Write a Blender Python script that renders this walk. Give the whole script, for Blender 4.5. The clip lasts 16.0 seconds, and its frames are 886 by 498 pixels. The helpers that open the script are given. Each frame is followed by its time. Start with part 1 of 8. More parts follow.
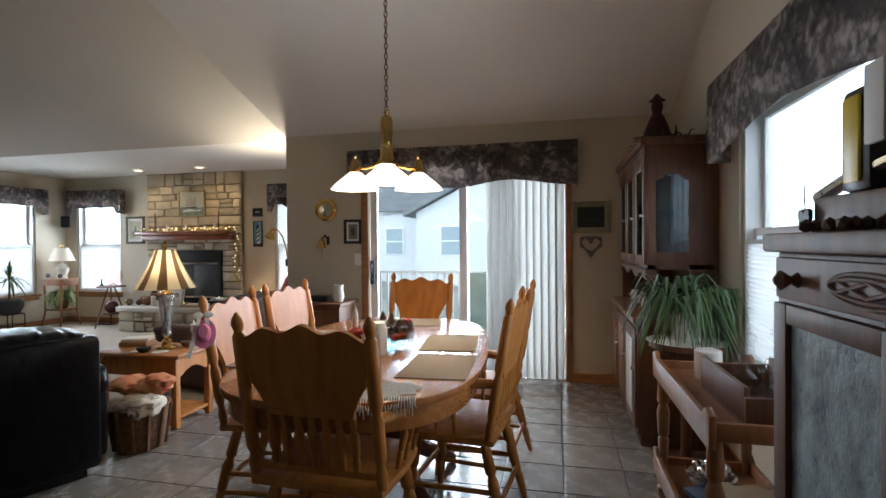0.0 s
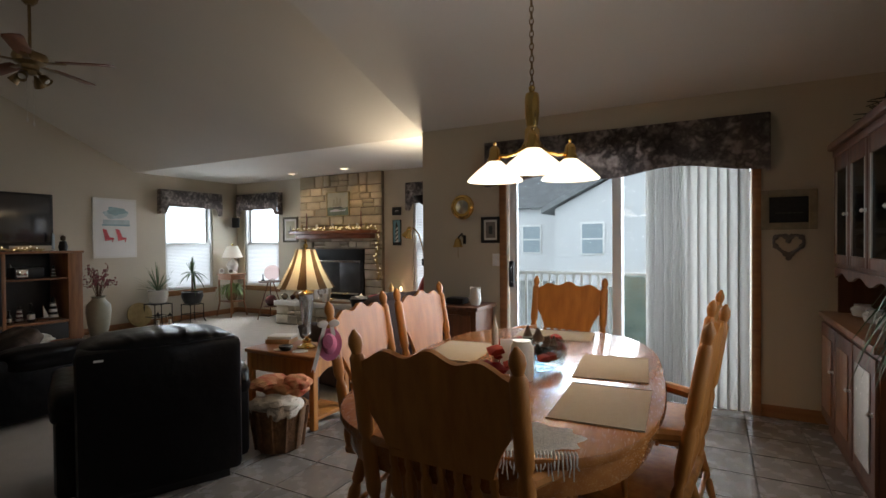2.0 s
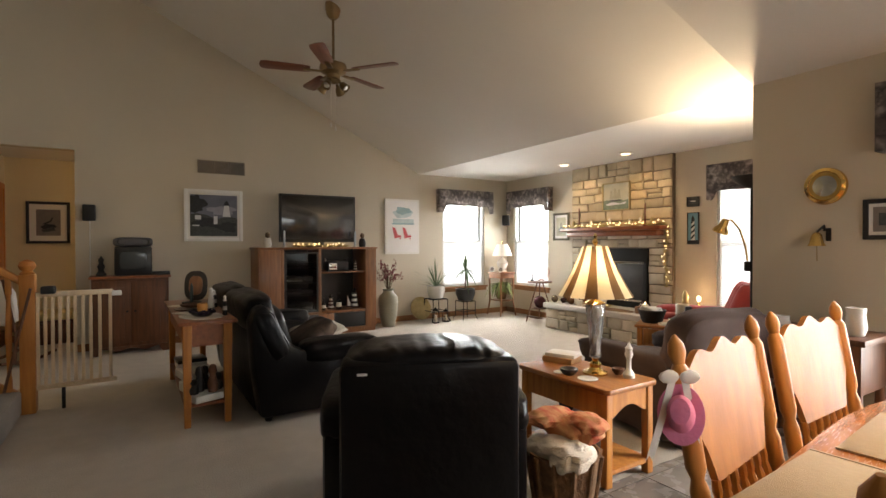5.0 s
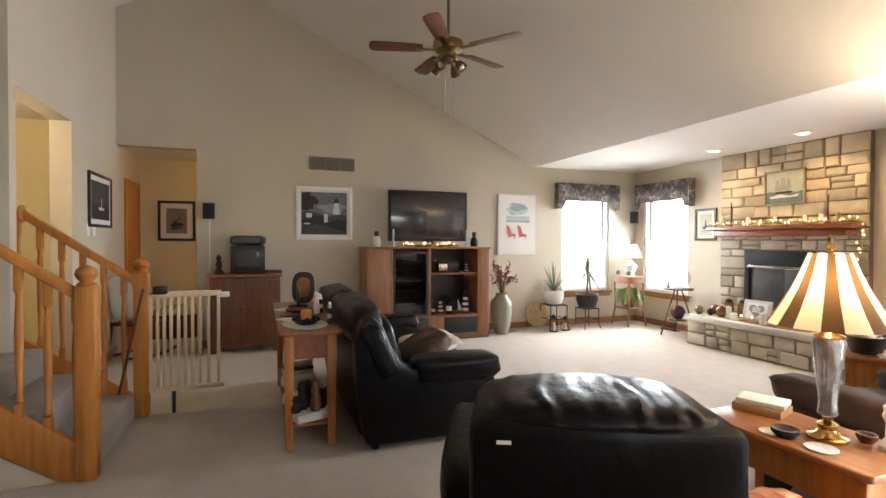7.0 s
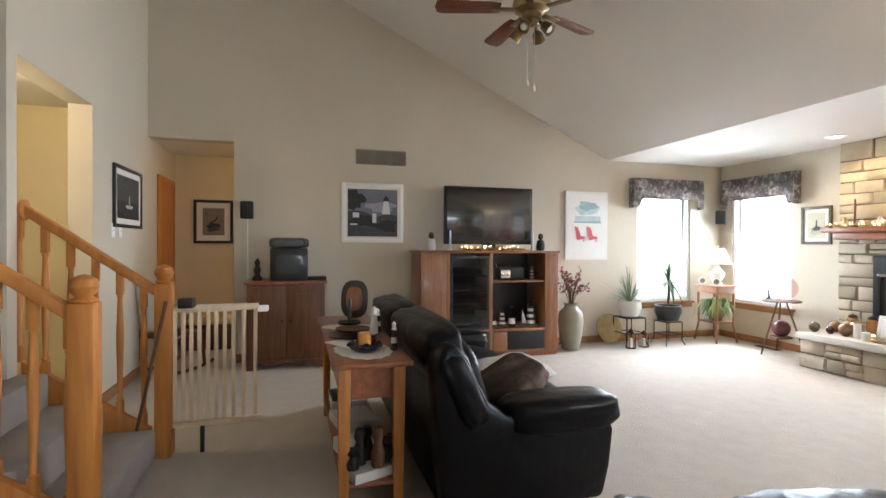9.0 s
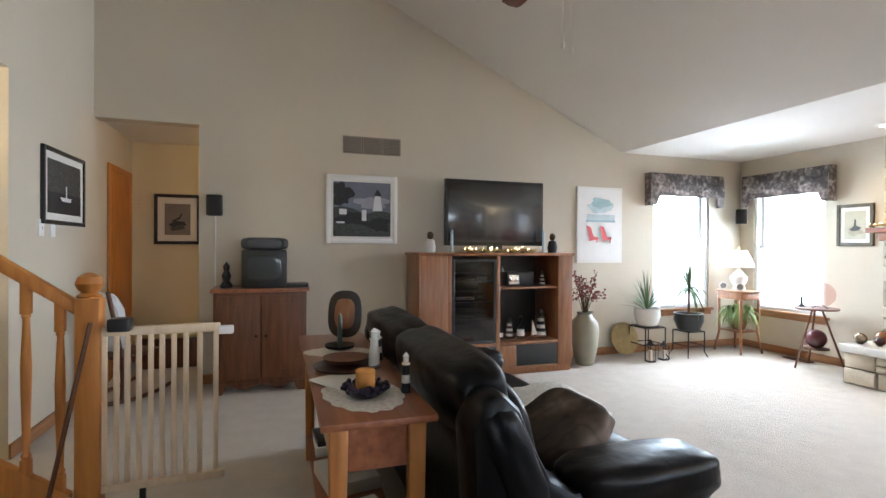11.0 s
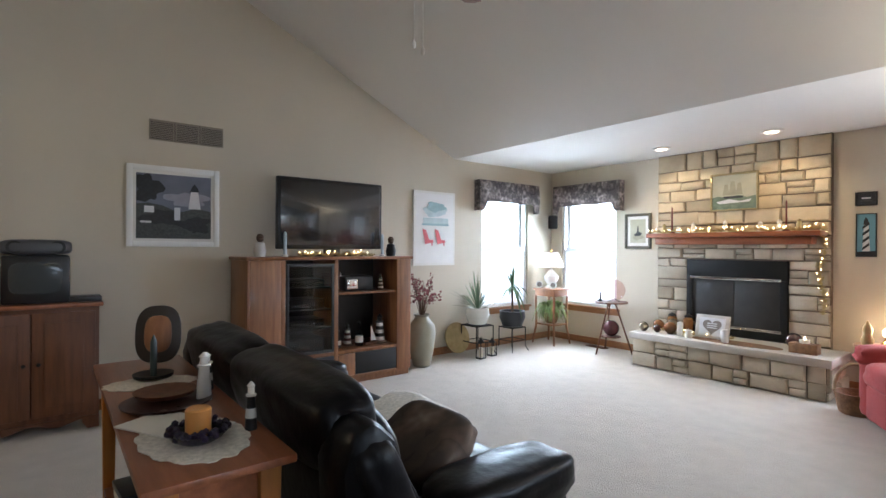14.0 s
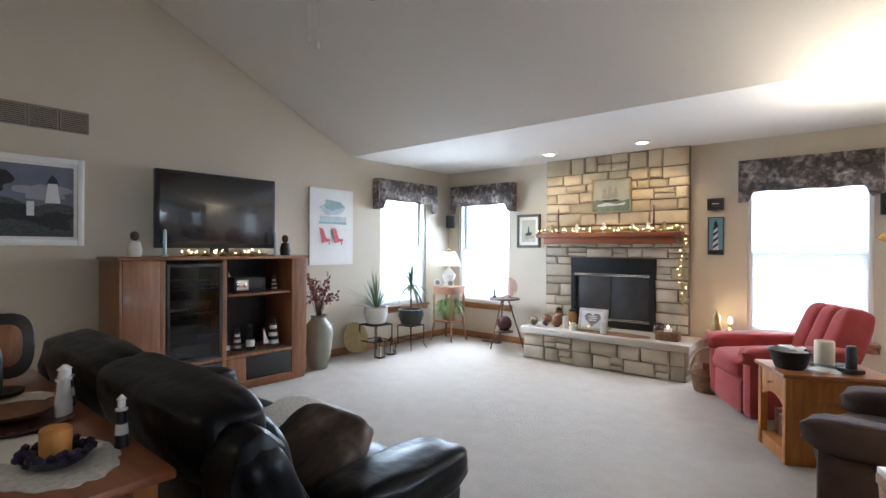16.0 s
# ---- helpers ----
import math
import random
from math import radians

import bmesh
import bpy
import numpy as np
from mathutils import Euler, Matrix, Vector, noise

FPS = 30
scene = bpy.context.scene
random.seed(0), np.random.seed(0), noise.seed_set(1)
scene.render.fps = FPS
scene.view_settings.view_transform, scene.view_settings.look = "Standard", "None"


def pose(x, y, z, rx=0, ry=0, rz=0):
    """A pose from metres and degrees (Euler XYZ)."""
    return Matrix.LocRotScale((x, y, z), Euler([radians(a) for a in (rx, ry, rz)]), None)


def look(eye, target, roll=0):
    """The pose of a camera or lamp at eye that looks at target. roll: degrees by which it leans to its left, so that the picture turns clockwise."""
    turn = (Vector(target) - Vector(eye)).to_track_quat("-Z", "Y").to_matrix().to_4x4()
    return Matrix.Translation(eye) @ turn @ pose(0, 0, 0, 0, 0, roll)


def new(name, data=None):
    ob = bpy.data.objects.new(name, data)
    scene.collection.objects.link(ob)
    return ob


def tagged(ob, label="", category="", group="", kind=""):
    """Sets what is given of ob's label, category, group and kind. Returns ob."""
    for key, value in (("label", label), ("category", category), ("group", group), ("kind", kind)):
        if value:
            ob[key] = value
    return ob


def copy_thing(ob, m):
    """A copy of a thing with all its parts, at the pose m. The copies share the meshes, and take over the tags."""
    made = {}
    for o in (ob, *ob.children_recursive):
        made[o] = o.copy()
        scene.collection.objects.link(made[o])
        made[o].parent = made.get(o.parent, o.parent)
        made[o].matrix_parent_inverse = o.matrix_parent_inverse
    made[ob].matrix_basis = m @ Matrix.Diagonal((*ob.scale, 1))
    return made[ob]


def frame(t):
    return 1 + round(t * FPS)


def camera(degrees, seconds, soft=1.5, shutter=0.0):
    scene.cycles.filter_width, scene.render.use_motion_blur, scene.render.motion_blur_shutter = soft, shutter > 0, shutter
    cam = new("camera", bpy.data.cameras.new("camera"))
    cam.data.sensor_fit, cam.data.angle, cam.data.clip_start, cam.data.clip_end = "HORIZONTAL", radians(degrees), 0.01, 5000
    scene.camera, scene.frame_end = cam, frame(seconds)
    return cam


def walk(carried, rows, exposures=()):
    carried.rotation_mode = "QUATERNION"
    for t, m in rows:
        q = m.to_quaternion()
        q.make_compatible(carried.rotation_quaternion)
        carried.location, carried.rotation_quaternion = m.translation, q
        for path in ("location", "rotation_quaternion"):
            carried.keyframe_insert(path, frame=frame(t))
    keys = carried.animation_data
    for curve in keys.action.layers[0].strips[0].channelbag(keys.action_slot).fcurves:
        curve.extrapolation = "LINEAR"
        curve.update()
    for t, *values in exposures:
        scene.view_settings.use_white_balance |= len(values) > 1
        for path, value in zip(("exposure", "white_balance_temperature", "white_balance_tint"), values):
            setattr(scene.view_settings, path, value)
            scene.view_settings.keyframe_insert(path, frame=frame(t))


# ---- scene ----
cam = camera(83.4, 16.0)
PATH = [
    (0, (-0.022, 0.278, 1.285), (-0.466, 2.228, 1.262), -0.5),
    (0.5, (-0.055, 0.37, 1.285), (-0.552, 2.307, 1.264), -0.5),
    (1, (-0.092, 0.463, 1.288), (-0.71, 2.366, 1.265), -0.4),
    (1.5, (-0.125, 0.549, 1.299), (-0.918, 2.386, 1.27), -0.5),
    (2, (-0.199, 0.659, 1.298), (-1.15, 2.418, 1.271), -0.5),
    (2.5, (-0.277, 0.758, 1.296), (-1.384, 2.424, 1.274), -0.4),
    (3, (-0.364, 0.834, 1.292), (-1.592, 2.412, 1.271), -0.4),
    (3.5, (-0.488, 0.921, 1.276), (-1.845, 2.39, 1.258), -0.3),
    (4, (-0.62, 1.001, 1.277), (-2.094, 2.352, 1.254), -0.2),
    (4.5, (-0.75, 1.081, 1.264), (-2.339, 2.295, 1.243), -0.2),
    (5, (-0.902, 1.167, 1.272), (-2.596, 2.23, 1.251), -0.2),
    (7.5, (-1.739, 1.327, 1.296), (-3.634, 1.965, 1.271), 0.2),
    (8, (-1.953, 1.315, 1.285), (-3.863, 1.908, 1.266), 0.2),
    (8.5, (-2.189, 1.297, 1.291), (-4.106, 1.867, 1.27), 0.3),
    (9, (-2.386, 1.281, 1.293), (-4.306, 1.84, 1.276), 0.3),
    (11.5, (-3.249, 1.307, 1.294), (-5.124, 2.003, 1.287), 0.4),
    (12, (-3.312, 1.261, 1.312), (-5.121, 2.113, 1.305), 0.4),
    (12.5, (-3.35, 1.254, 1.309), (-5.109, 2.205, 1.306), 0.3),
    (13, (-3.362, 1.256, 1.311), (-5.066, 2.304, 1.308), 0.3),
    (13.5, (-3.358, 1.263, 1.317), (-4.996, 2.411, 1.312), 0.4),
    (14, (-3.353, 1.265, 1.314), (-4.922, 2.505, 1.311), 0.3),
    (14.5, (-3.346, 1.263, 1.317), (-4.847, 2.585, 1.313), 0.3),
    (15, (-3.346, 1.263, 1.316), (-4.777, 2.66, 1.311), 0.3),
    (15.5, (-3.337, 1.265, 1.319), (-4.699, 2.729, 1.313), 0.3),
    (16, (-3.335, 1.269, 1.317), (-4.626, 2.797, 1.311), 0.3),
]
EXPOSURES = [
    (0.0, -1.85, 6100, 11), (2.0, -2.4, 6500, 13), (3.5, -2.4, 7100, 14), (4.5, -1.6, 7400, 15), (5.0, -1.2, 7450, 16),
    (7.5, -0.5, 6700, 15), (9.0, -0.4, 6250, 13), (11.5, -0.45, 5900, 12), (12.5, -0.65, 5800, 12), (14.0, -0.8, 5700, 12), (16.0, -0.9, 5650, 12),
]
walk(cam, [(t, look(eye, target, roll)) for t, eye, target, roll in PATH], EXPOSURES)
# exposure follows the clip's own automatic brightness

# ---------------- world, sun, lamps ----------------
world = bpy.data.worlds.new("overcast_sky")
scene.world = world
world.use_nodes = True
_wn = world.node_tree.nodes
_sky = _wn.new("ShaderNodeTexSky")
_sky.sky_type = 'NISHITA'
_sky.sun_disc = False
_sky.sun_elevation = radians(49)
_sky.sun_rotation = radians(180)
_sky.dust_density = 4.0
world.node_tree.links.new(_sky.outputs[0], _wn["Background"].inputs[0])
_wn["Background"].inputs[1].default_value = 0.15

_s = bpy.data.lights.new("sun", 'SUN')
_s.energy, _s.angle, _s.color = 1.2, radians(15), (1.0, 0.96, 0.9)
_so = new("sun", _s)
_so.matrix_basis = look((0, -30, 35), (0, 0, 0))


def window_light(name, eye, target, w, h, watts, color=(0.86, 0.93, 1.0), spread=140):
    d = bpy.data.lights.new(name, 'AREA')
    d.shape, d.size, d.size_y, d.energy, d.color = 'RECTANGLE', w, h, watts, color
    d.spread = radians(spread)
    o = new(name, d)
    o.matrix_basis = look(eye, target)
    return o


def bulb(name, place, watts, color=(1.0, 0.72, 0.42), size=0.03):
    d = bpy.data.lights.new(name, 'POINT')
    d.energy, d.color, d.shadow_soft_size = watts, color, size
    o = new(name, d)
    o.location = place
    return o


def spot(name, eye, target, watts, angle, color=(1.0, 0.78, 0.5), size=0.04):
    d = bpy.data.lights.new(name, 'SPOT')
    d.energy, d.color, d.spot_size, d.spot_blend, d.shadow_soft_size = watts, color, radians(angle), 0.6, size
    o = new(name, d)
    o.matrix_basis = look(eye, target)
    return o


window_light("skylight_slider", (-0.9, 5.36, 1.15), (-0.9, 3.5, 0.5), 1.8, 1.8, 500)
window_light("skylight_left", (-8.6, 6.2, 1.4), (-6.6, 6.1, 0.5), 0.82, 1.4, 210)
window_light("skylight_fire", (-7.56, 7.58, 1.4), (-7.3, 5.6, 0.5), 0.82, 1.4, 240)
window_light("skylight_chair", (-3.74, 7.58, 1.4), (-4.0, 5.6, 0.5), 0.9, 1.4, 150)
window_light("skylight_dining", (1.2, 2.4, 1.4), (-2, 2.4, 1.2), 1.6, 1.3, 34)
TORCH = (-2.98, 5.42)
spot("torchiere_bulb", (TORCH[0], TORCH[1], 1.83), (TORCH[0], TORCH[1], 3), 200, 150, (1.0, 0.84, 0.6))
spot("downlight_bulb", (-6.2, 6.62, 2.42), (-6.15, 7.1, 1.2), 62, 110, (1.0, 0.74, 0.42))
spot("downlight_bulb", (-5.12, 6.62, 2.42), (-5.15, 7.1, 1.2), 62, 110, (1.0, 0.74, 0.42))
bulb("foyer_bulb", (-6.1, -0.8, 2.2), 24, (1.0, 0.84, 0.56))
bulb("hall_bulb", (-8.9, 1.5, 2.2), 16, (1.0, 0.70, 0.38), 0.15)
# added fill inside the white lamp's shade, which window backlight whitens
bulb("corner_shade_fill", (-7.98, 6.85, 1.12), 2.5, (1.0, 0.85, 0.65))
bulb("night_lamp_bulb", (-4.38, 6.95, 0.62), 4.5, (1.0, 0.7, 0.35))

# ---------------- materials ----------------
def mat(name, color, rough=0.6, metal=0.0, vary=0.12, scale=8.0, bump=0.0, bscale=60.0, coat=0.0, stretch=(1, 1, 1), color2=None,
        trans=0.0, emit=None, power=0.0, spec=0.5, rand=0.0, sheen=0.0):
    """A plain surface: colour mixed at two scales, fine relief, roughness that varies a little."""
    m = bpy.data.materials.new(name)
    m.use_nodes = True
    n, l = m.node_tree.nodes, m.node_tree.links
    b = n["Principled BSDF"]
    b.inputs["Roughness"].default_value = rough
    b.inputs["Metallic"].default_value = metal
    b.inputs["Coat Weight"].default_value = coat
    b.inputs["Transmission Weight"].default_value = trans
    b.inputs["Specular IOR Level"].default_value = spec
    b.inputs["Sheen Weight"].default_value = sheen
    c = (*color, 1)
    c2 = (*(color2 or [x * (1 - vary) for x in color]), 1)
    tc = n.new("ShaderNodeTexCoord")
    mp = n.new("ShaderNodeMapping")
    mp.inputs["Scale"].default_value = stretch
    l.new(tc.outputs["Object"], mp.inputs["Vector"])
    t1 = n.new("ShaderNodeTexNoise")
    t1.inputs["Scale"].default_value = scale
    t1.inputs["Detail"].default_value = 5
    l.new(mp.outputs[0], t1.inputs["Vector"])
    ramp = n.new("ShaderNodeMapRange")
    ramp.inputs[1].default_value, ramp.inputs[2].default_value = 0.3, 0.7
    l.new(t1.outputs[0], ramp.inputs[0])
    mix = n.new("ShaderNodeMix")
    mix.data_type = 'RGBA'
    mix.inputs["A"].default_value, mix.inputs["B"].default_value = c, c2
    l.new(ramp.outputs[0], mix.inputs["Factor"])
    out = mix.outputs["Result"]
    if rand:
        oi = n.new("ShaderNodeObjectInfo")
        mr = n.new("ShaderNodeMapRange")
        mr.inputs[3].default_value, mr.inputs[4].default_value = 1 - rand, 1 + rand * 0.5
        l.new(oi.outputs["Random"], mr.inputs[0])
        hs = n.new("ShaderNodeHueSaturation")
        l.new(mr.outputs[0], hs.inputs["Value"])
        l.new(out, hs.inputs["Color"])
        out = hs.outputs[0]
    l.new(out, b.inputs["Base Color"])
    if emit:
        b.inputs["Emission Color"].default_value = (*emit, 1)
        b.inputs["Emission Strength"].default_value = power
    t2 = n.new("ShaderNodeTexNoise")
    t2.inputs["Scale"].default_value = bscale
    t2.inputs["Detail"].default_value = 4
    l.new(mp.outputs[0], t2.inputs["Vector"])
    rr = n.new("ShaderNodeMapRange")
    rr.inputs[3].default_value, rr.inputs[4].default_value = max(0, rough - 0.07), min(1, rough + 0.07)
    l.new(t2.outputs[0], rr.inputs[0])
    l.new(rr.outputs[0], b.inputs["Roughness"])
    if bump:
        bp = n.new("ShaderNodeBump")
        bp.inputs["Strength"].default_value = min(1.0, bump)
        bp.inputs["Distance"].default_value = 0.01 * max(1.0, bump)
        l.new(t2.outputs[0], bp.inputs["Height"])
        l.new(bp.outputs[0], b.inputs["Normal"])
    return m


def wood(name, light, dark, rough=0.35, along='Z', coat=0.2, scale=1.0, rand=0.0):
    """Wood with long grain streaks and fine pores."""
    s = {'X': (0.9, 9, 9), 'Y': (9, 0.9, 9), 'Z': (9, 9, 0.9)}[along]
    m = mat(name, light, rough, color2=dark, scale=3.2 * scale, bump=0.08, bscale=26, coat=coat, stretch=s, rand=rand)
    return m


def glass(name, tint=(0.92, 0.96, 0.96), rough=0.02, clear=0.9):
    """Thin window glass: mostly clear, with gloss at grazing angles."""
    m = bpy.data.materials.new(name)
    m.use_nodes = True
    n, l = m.node_tree.nodes, m.node_tree.links
    out = n["Material Output"]
    t = n.new("ShaderNodeBsdfTransparent")
    t.inputs[0].default_value = (*tint, 1)
    g = n.new("ShaderNodeBsdfGlossy")
    g.inputs["Roughness"].default_value = rough
    f = n.new("ShaderNodeLayerWeight")
    f.inputs["Blend"].default_value = 0.12
    r = n.new("ShaderNodeMapRange")
    r.inputs[3].default_value, r.inputs[4].default_value = 0.03, 0.55
    l.new(f.outputs["Facing"], r.inputs[0])
    mx = n.new("ShaderNodeMixShader")
    l.new(r.outputs[0], mx.inputs[0])
    l.new(t.outputs[0], mx.inputs[1])
    l.new(g.outputs[0], mx.inputs[2])
    l.new(mx.outputs[0], out.inputs[0])
    return m


def cloth_glow(name, color, trans=0.6, rough=0.9, weave=300):
    """Thin cloth or paper that lets light through."""
    m = mat(name, color, rough, vary=0.06, scale=20, bump=0.1, bscale=weave)
    n, l = m.node_tree.nodes, m.node_tree.links
    tr = n.new("ShaderNodeBsdfTranslucent")
    tr.inputs[0].default_value = (*color, 1)
    mx = n.new("ShaderNodeMixShader")
    mx.inputs[0].default_value = trans
    l.new(n["Principled BSDF"].outputs[0], mx.inputs[1])
    l.new(tr.outputs[0], mx.inputs[2])
    l.new(mx.outputs[0], n["Material Output"].inputs[0])
    return m


def floral(name, ground, mid, light, scale=9.0):
    """Printed cloth: large blotchy leaves and flowers over a dark ground."""
    m = mat(name, ground, 0.9, vary=0.2, scale=20, bump=0.2, bscale=200)
    n, l = m.node_tree.nodes, m.node_tree.links
    tc = n.new("ShaderNodeTexCoord")
    v = n.new("ShaderNodeTexVoronoi")
    v.inputs["Scale"].default_value = scale
    nz = n.new("ShaderNodeTexNoise")
    nz.inputs["Scale"].default_value = scale * 1.3
    mixv = n.new("ShaderNodeMix")
    mixv.data_type = 'RGBA'
    mixv.inputs["Factor"].default_value = 0.25
    l.new(tc.outputs["Object"], mixv.inputs["A"])
    l.new(tc.outputs["Object"], nz.inputs["Vector"])
    l.new(nz.outputs["Color"], mixv.inputs["B"])
    l.new(mixv.outputs["Result"], v.inputs["Vector"])
    r = n.new("ShaderNodeValToRGB")
    e = r.color_ramp.elements
    e[0].position, e[0].color = 0.0, (*light, 1)
    e[1].position, e[1].color = 0.78, (*ground, 1)
    k = r.color_ramp.elements.new(0.36)
    k.color = (*mid, 1)
    k2 = r.color_ramp.elements.new(0.55)
    k2.color = (*[x * 0.55 for x in mid], 1)
    l.new(v.outputs["Distance"], r.inputs[0])
    hs = n.new("ShaderNodeHueSaturation")
    mr = n.new("ShaderNodeMapRange")
    mr.inputs[3].default_value, mr.inputs[4].default_value = 0.55, 1.25
    sp = n.new("ShaderNodeSeparateColor")
    l.new(v.outputs["Color"], sp.inputs[0])
    l.new(sp.outputs[0], mr.inputs[0])
    l.new(mr.outputs[0], hs.inputs["Value"])
    l.new(r.outputs[0], hs.inputs["Color"])
    l.new(hs.outputs[0], n["Principled BSDF"].inputs["Base Color"])
    return m


M_WALL = mat("wall_paint_cream", (0.57, 0.505, 0.395), 0.75, vary=0.05, scale=1.5, bump=0.06, bscale=160)
# warm lamplight of foyer and hall is put into this wall's yellow
M_WALLY = mat("lamplit_yellow_wall", (0.72, 0.62, 0.40), 0.75, vary=0.05, scale=1.5, bump=0.06, bscale=160)
M_CEIL = mat("ceiling_paint", (0.74, 0.71, 0.66), 0.85, vary=0.04, scale=1.2, bump=0.12, bscale=140)
M_CARPET = mat("carpet_beige", (0.56, 0.50, 0.425), 0.97, vary=0.11, scale=7.0, bump=1.0, bscale=150, sheen=0.2, spec=0.1)
M_TILE = mat("floor_tile_slate", (0.29, 0.25, 0.21), 0.27, color2=(0.14, 0.12, 0.105), scale=3.2, bump=0.09, bscale=9, rand=0.25, coat=0.3)
M_GROUT = mat("tile_grout", (0.26, 0.23, 0.2), 0.9, vary=0.3, scale=10, bump=0.3)
M_OAK = wood("oak_honey", (0.50, 0.20, 0.036), (0.34, 0.115, 0.018), 0.55, 'Z', 0.0)
M_OAKX = wood("oak_honey_long", (0.40, 0.155, 0.040), (0.25, 0.085, 0.020), 0.38, 'X', 0.1)
M_OAKY = wood("oak_honey_deep", (0.42, 0.165, 0.045), (0.27, 0.095, 0.024), 0.26, 'Y', 0.35)
M_OAKD = wood("oak_dark", (0.15, 0.055, 0.021), (0.075, 0.026, 0.010), 0.55, 'Z', 0.0)
M_OAKM = wood("oak_medium_brown", (0.30, 0.13, 0.052), (0.18, 0.07, 0.028), 0.36, 'Z', 0.2)
M_CHERRY = wood("cherry_reddish", (0.31, 0.105, 0.042), (0.19, 0.06, 0.024), 0.34, 'X', 0.25)
M_MAPLE = wood("pale_gate_wood", (0.72, 0.58, 0.40), (0.62, 0.47, 0.3), 0.55, 'Z', 0.0)
M_TRIM = wood("oak_trim", (0.36, 0.17, 0.065), (0.24, 0.10, 0.038), 0.4, 'X', 0.1)
M_WHITE = mat("white_vinyl", (0.80, 0.80, 0.79), 0.45, vary=0.04)
M_WHITEP = mat("white_paint", (0.78, 0.77, 0.74), 0.5, vary=0.05)
M_BLACK = mat("black_plastic", (0.012, 0.012, 0.013), 0.35, vary=0.2)
M_BLACKM = mat("black_iron", (0.015, 0.014, 0.013), 0.5, metal=0.3, vary=0.2)
M_SCREEN = mat("tv_screen", (0.006, 0.006, 0.007), 0.23, vary=0.1, coat=0.6, spec=0.8)
M_LEATHER = mat("black_leather", (0.0045, 0.004, 0.0045), 0.33, vary=0.3, scale=6, bump=0.5, bscale=11, spec=0.18)
M_RED = mat("red_upholstery", (0.36, 0.045, 0.042), 0.9, vary=0.25, scale=6, bump=0.3, bscale=220, sheen=0.1)
M_BROWNF = mat("brown_upholstery", (0.075, 0.043, 0.033), 0.9, vary=0.3, scale=7, bump=0.3, bscale=200)
M_BRASS = mat("polished_brass", (0.78, 0.52, 0.18), 0.16, metal=1.0, vary=0.1)
M_FANM = mat("antique_brass_dark", (0.30, 0.21, 0.11), 0.3, metal=1.0, vary=0.2)
M_CHROME = mat("polished_chrome", (0.75, 0.74, 0.72), 0.12, metal=1.0, vary=0.05)
# upper stones: brighter tan, with the downlights' glow put into the colour
M_STONE = mat("downlit_tan_stone", (0.60, 0.49, 0.32), 0.85, color2=(0.45, 0.36, 0.235), scale=5, bump=0.5, bscale=38, rand=0.28)
M_STONEG = mat("grey_hearth_stone", (0.55, 0.475, 0.36), 0.85, color2=(0.40, 0.34, 0.255), scale=5, bump=0.5, bscale=38, rand=0.25)
M_MORTAR = mat("mortar", (0.23, 0.18, 0.13), 0.95, vary=0.3, scale=14, bump=0.5, bscale=80)
M_SLAB = mat("hearth_slab", (0.52, 0.48, 0.42), 0.7, vary=0.15, scale=4, bump=0.3, bscale=40)
M_FLORAL = floral("valance_floral_cloth", (0.11, 0.095, 0.09), (0.33, 0.28, 0.26), (0.52, 0.46, 0.42), 10.0)
M_GLASS = glass("window_glass")
M_DECANT = glass("clear_cut_glass", (0.95, 0.97, 0.97), 0.04)
M_CGLASS = glass("cabinet_glass", (0.7, 0.78, 0.82), 0.05)
M_SHADE = cloth_glow("cell_shade_white", (0.85, 0.86, 0.86), 0.55)
M_LAMPSH = cloth_glow("lampshade_cream", (0.86, 0.76, 0.56), 0.6)
M_LAMPSH2 = cloth_glow("lampshade_tan", (0.20, 0.12, 0.055), 0.35)
M_LAMPW = cloth_glow("lampshade_white", (0.85, 0.82, 0.76), 0.6)
M_MILK = mat("lit_milk_glass", (0.9, 0.87, 0.8), 0.3, emit=(1.0, 0.80, 0.54), power=12.0, vary=0.02)
M_FAIRY = mat("fairy_light", (1, 0.8, 0.4), 0.3, emit=(1.0, 0.68, 0.28), power=22.0, vary=0.02)
M_FLAME = mat("lit_bulb", (1, 0.9, 0.7), 0.3, emit=(1.0, 0.78, 0.48), power=12.0, vary=0.02)
M_BLIND = cloth_glow("vertical_blind_vane", (0.74, 0.73, 0.71), 0.5)
M_LEAF = mat("houseplant_leaf", (0.06, 0.13, 0.035), 0.5, color2=(0.11, 0.19, 0.06), scale=12, bump=0.1, rand=0.3)
M_LEAFP = mat("pale_striped_leaf", (0.14, 0.21, 0.11), 0.5, color2=(0.08, 0.14, 0.06), scale=14, bump=0.1, rand=0.2)
M_STEM = mat("dry_stem", (0.11, 0.065, 0.035), 0.8, vary=0.3)
M_BERRY = mat("dried_berries", (0.24, 0.045, 0.05), 0.6, vary=0.4, scale=30)
M_CERAM = mat("white_ceramic", (0.72, 0.70, 0.65), 0.25, vary=0.08)
M_VASE = mat("grey_green_stoneware", (0.30, 0.29, 0.22), 0.4, vary=0.2, scale=5, bump=0.1)
M_GOLD = mat("aged_gold", (0.46, 0.36, 0.18), 0.35, metal=0.8, vary=0.3, scale=14)
M_WICKER = mat("wicker", (0.23, 0.115, 0.05), 0.8, vary=0.45, scale=30, bump=0.8, bscale=70)
M_PINK = mat("pink_felt", (0.72, 0.22, 0.36), 0.9, vary=0.1, bump=0.2)
M_PAPER = mat("paper", (0.75, 0.73, 0.68), 0.8, vary=0.06)
M_WAX = mat("cream_wax", (0.78, 0.70, 0.56), 0.5, vary=0.05)
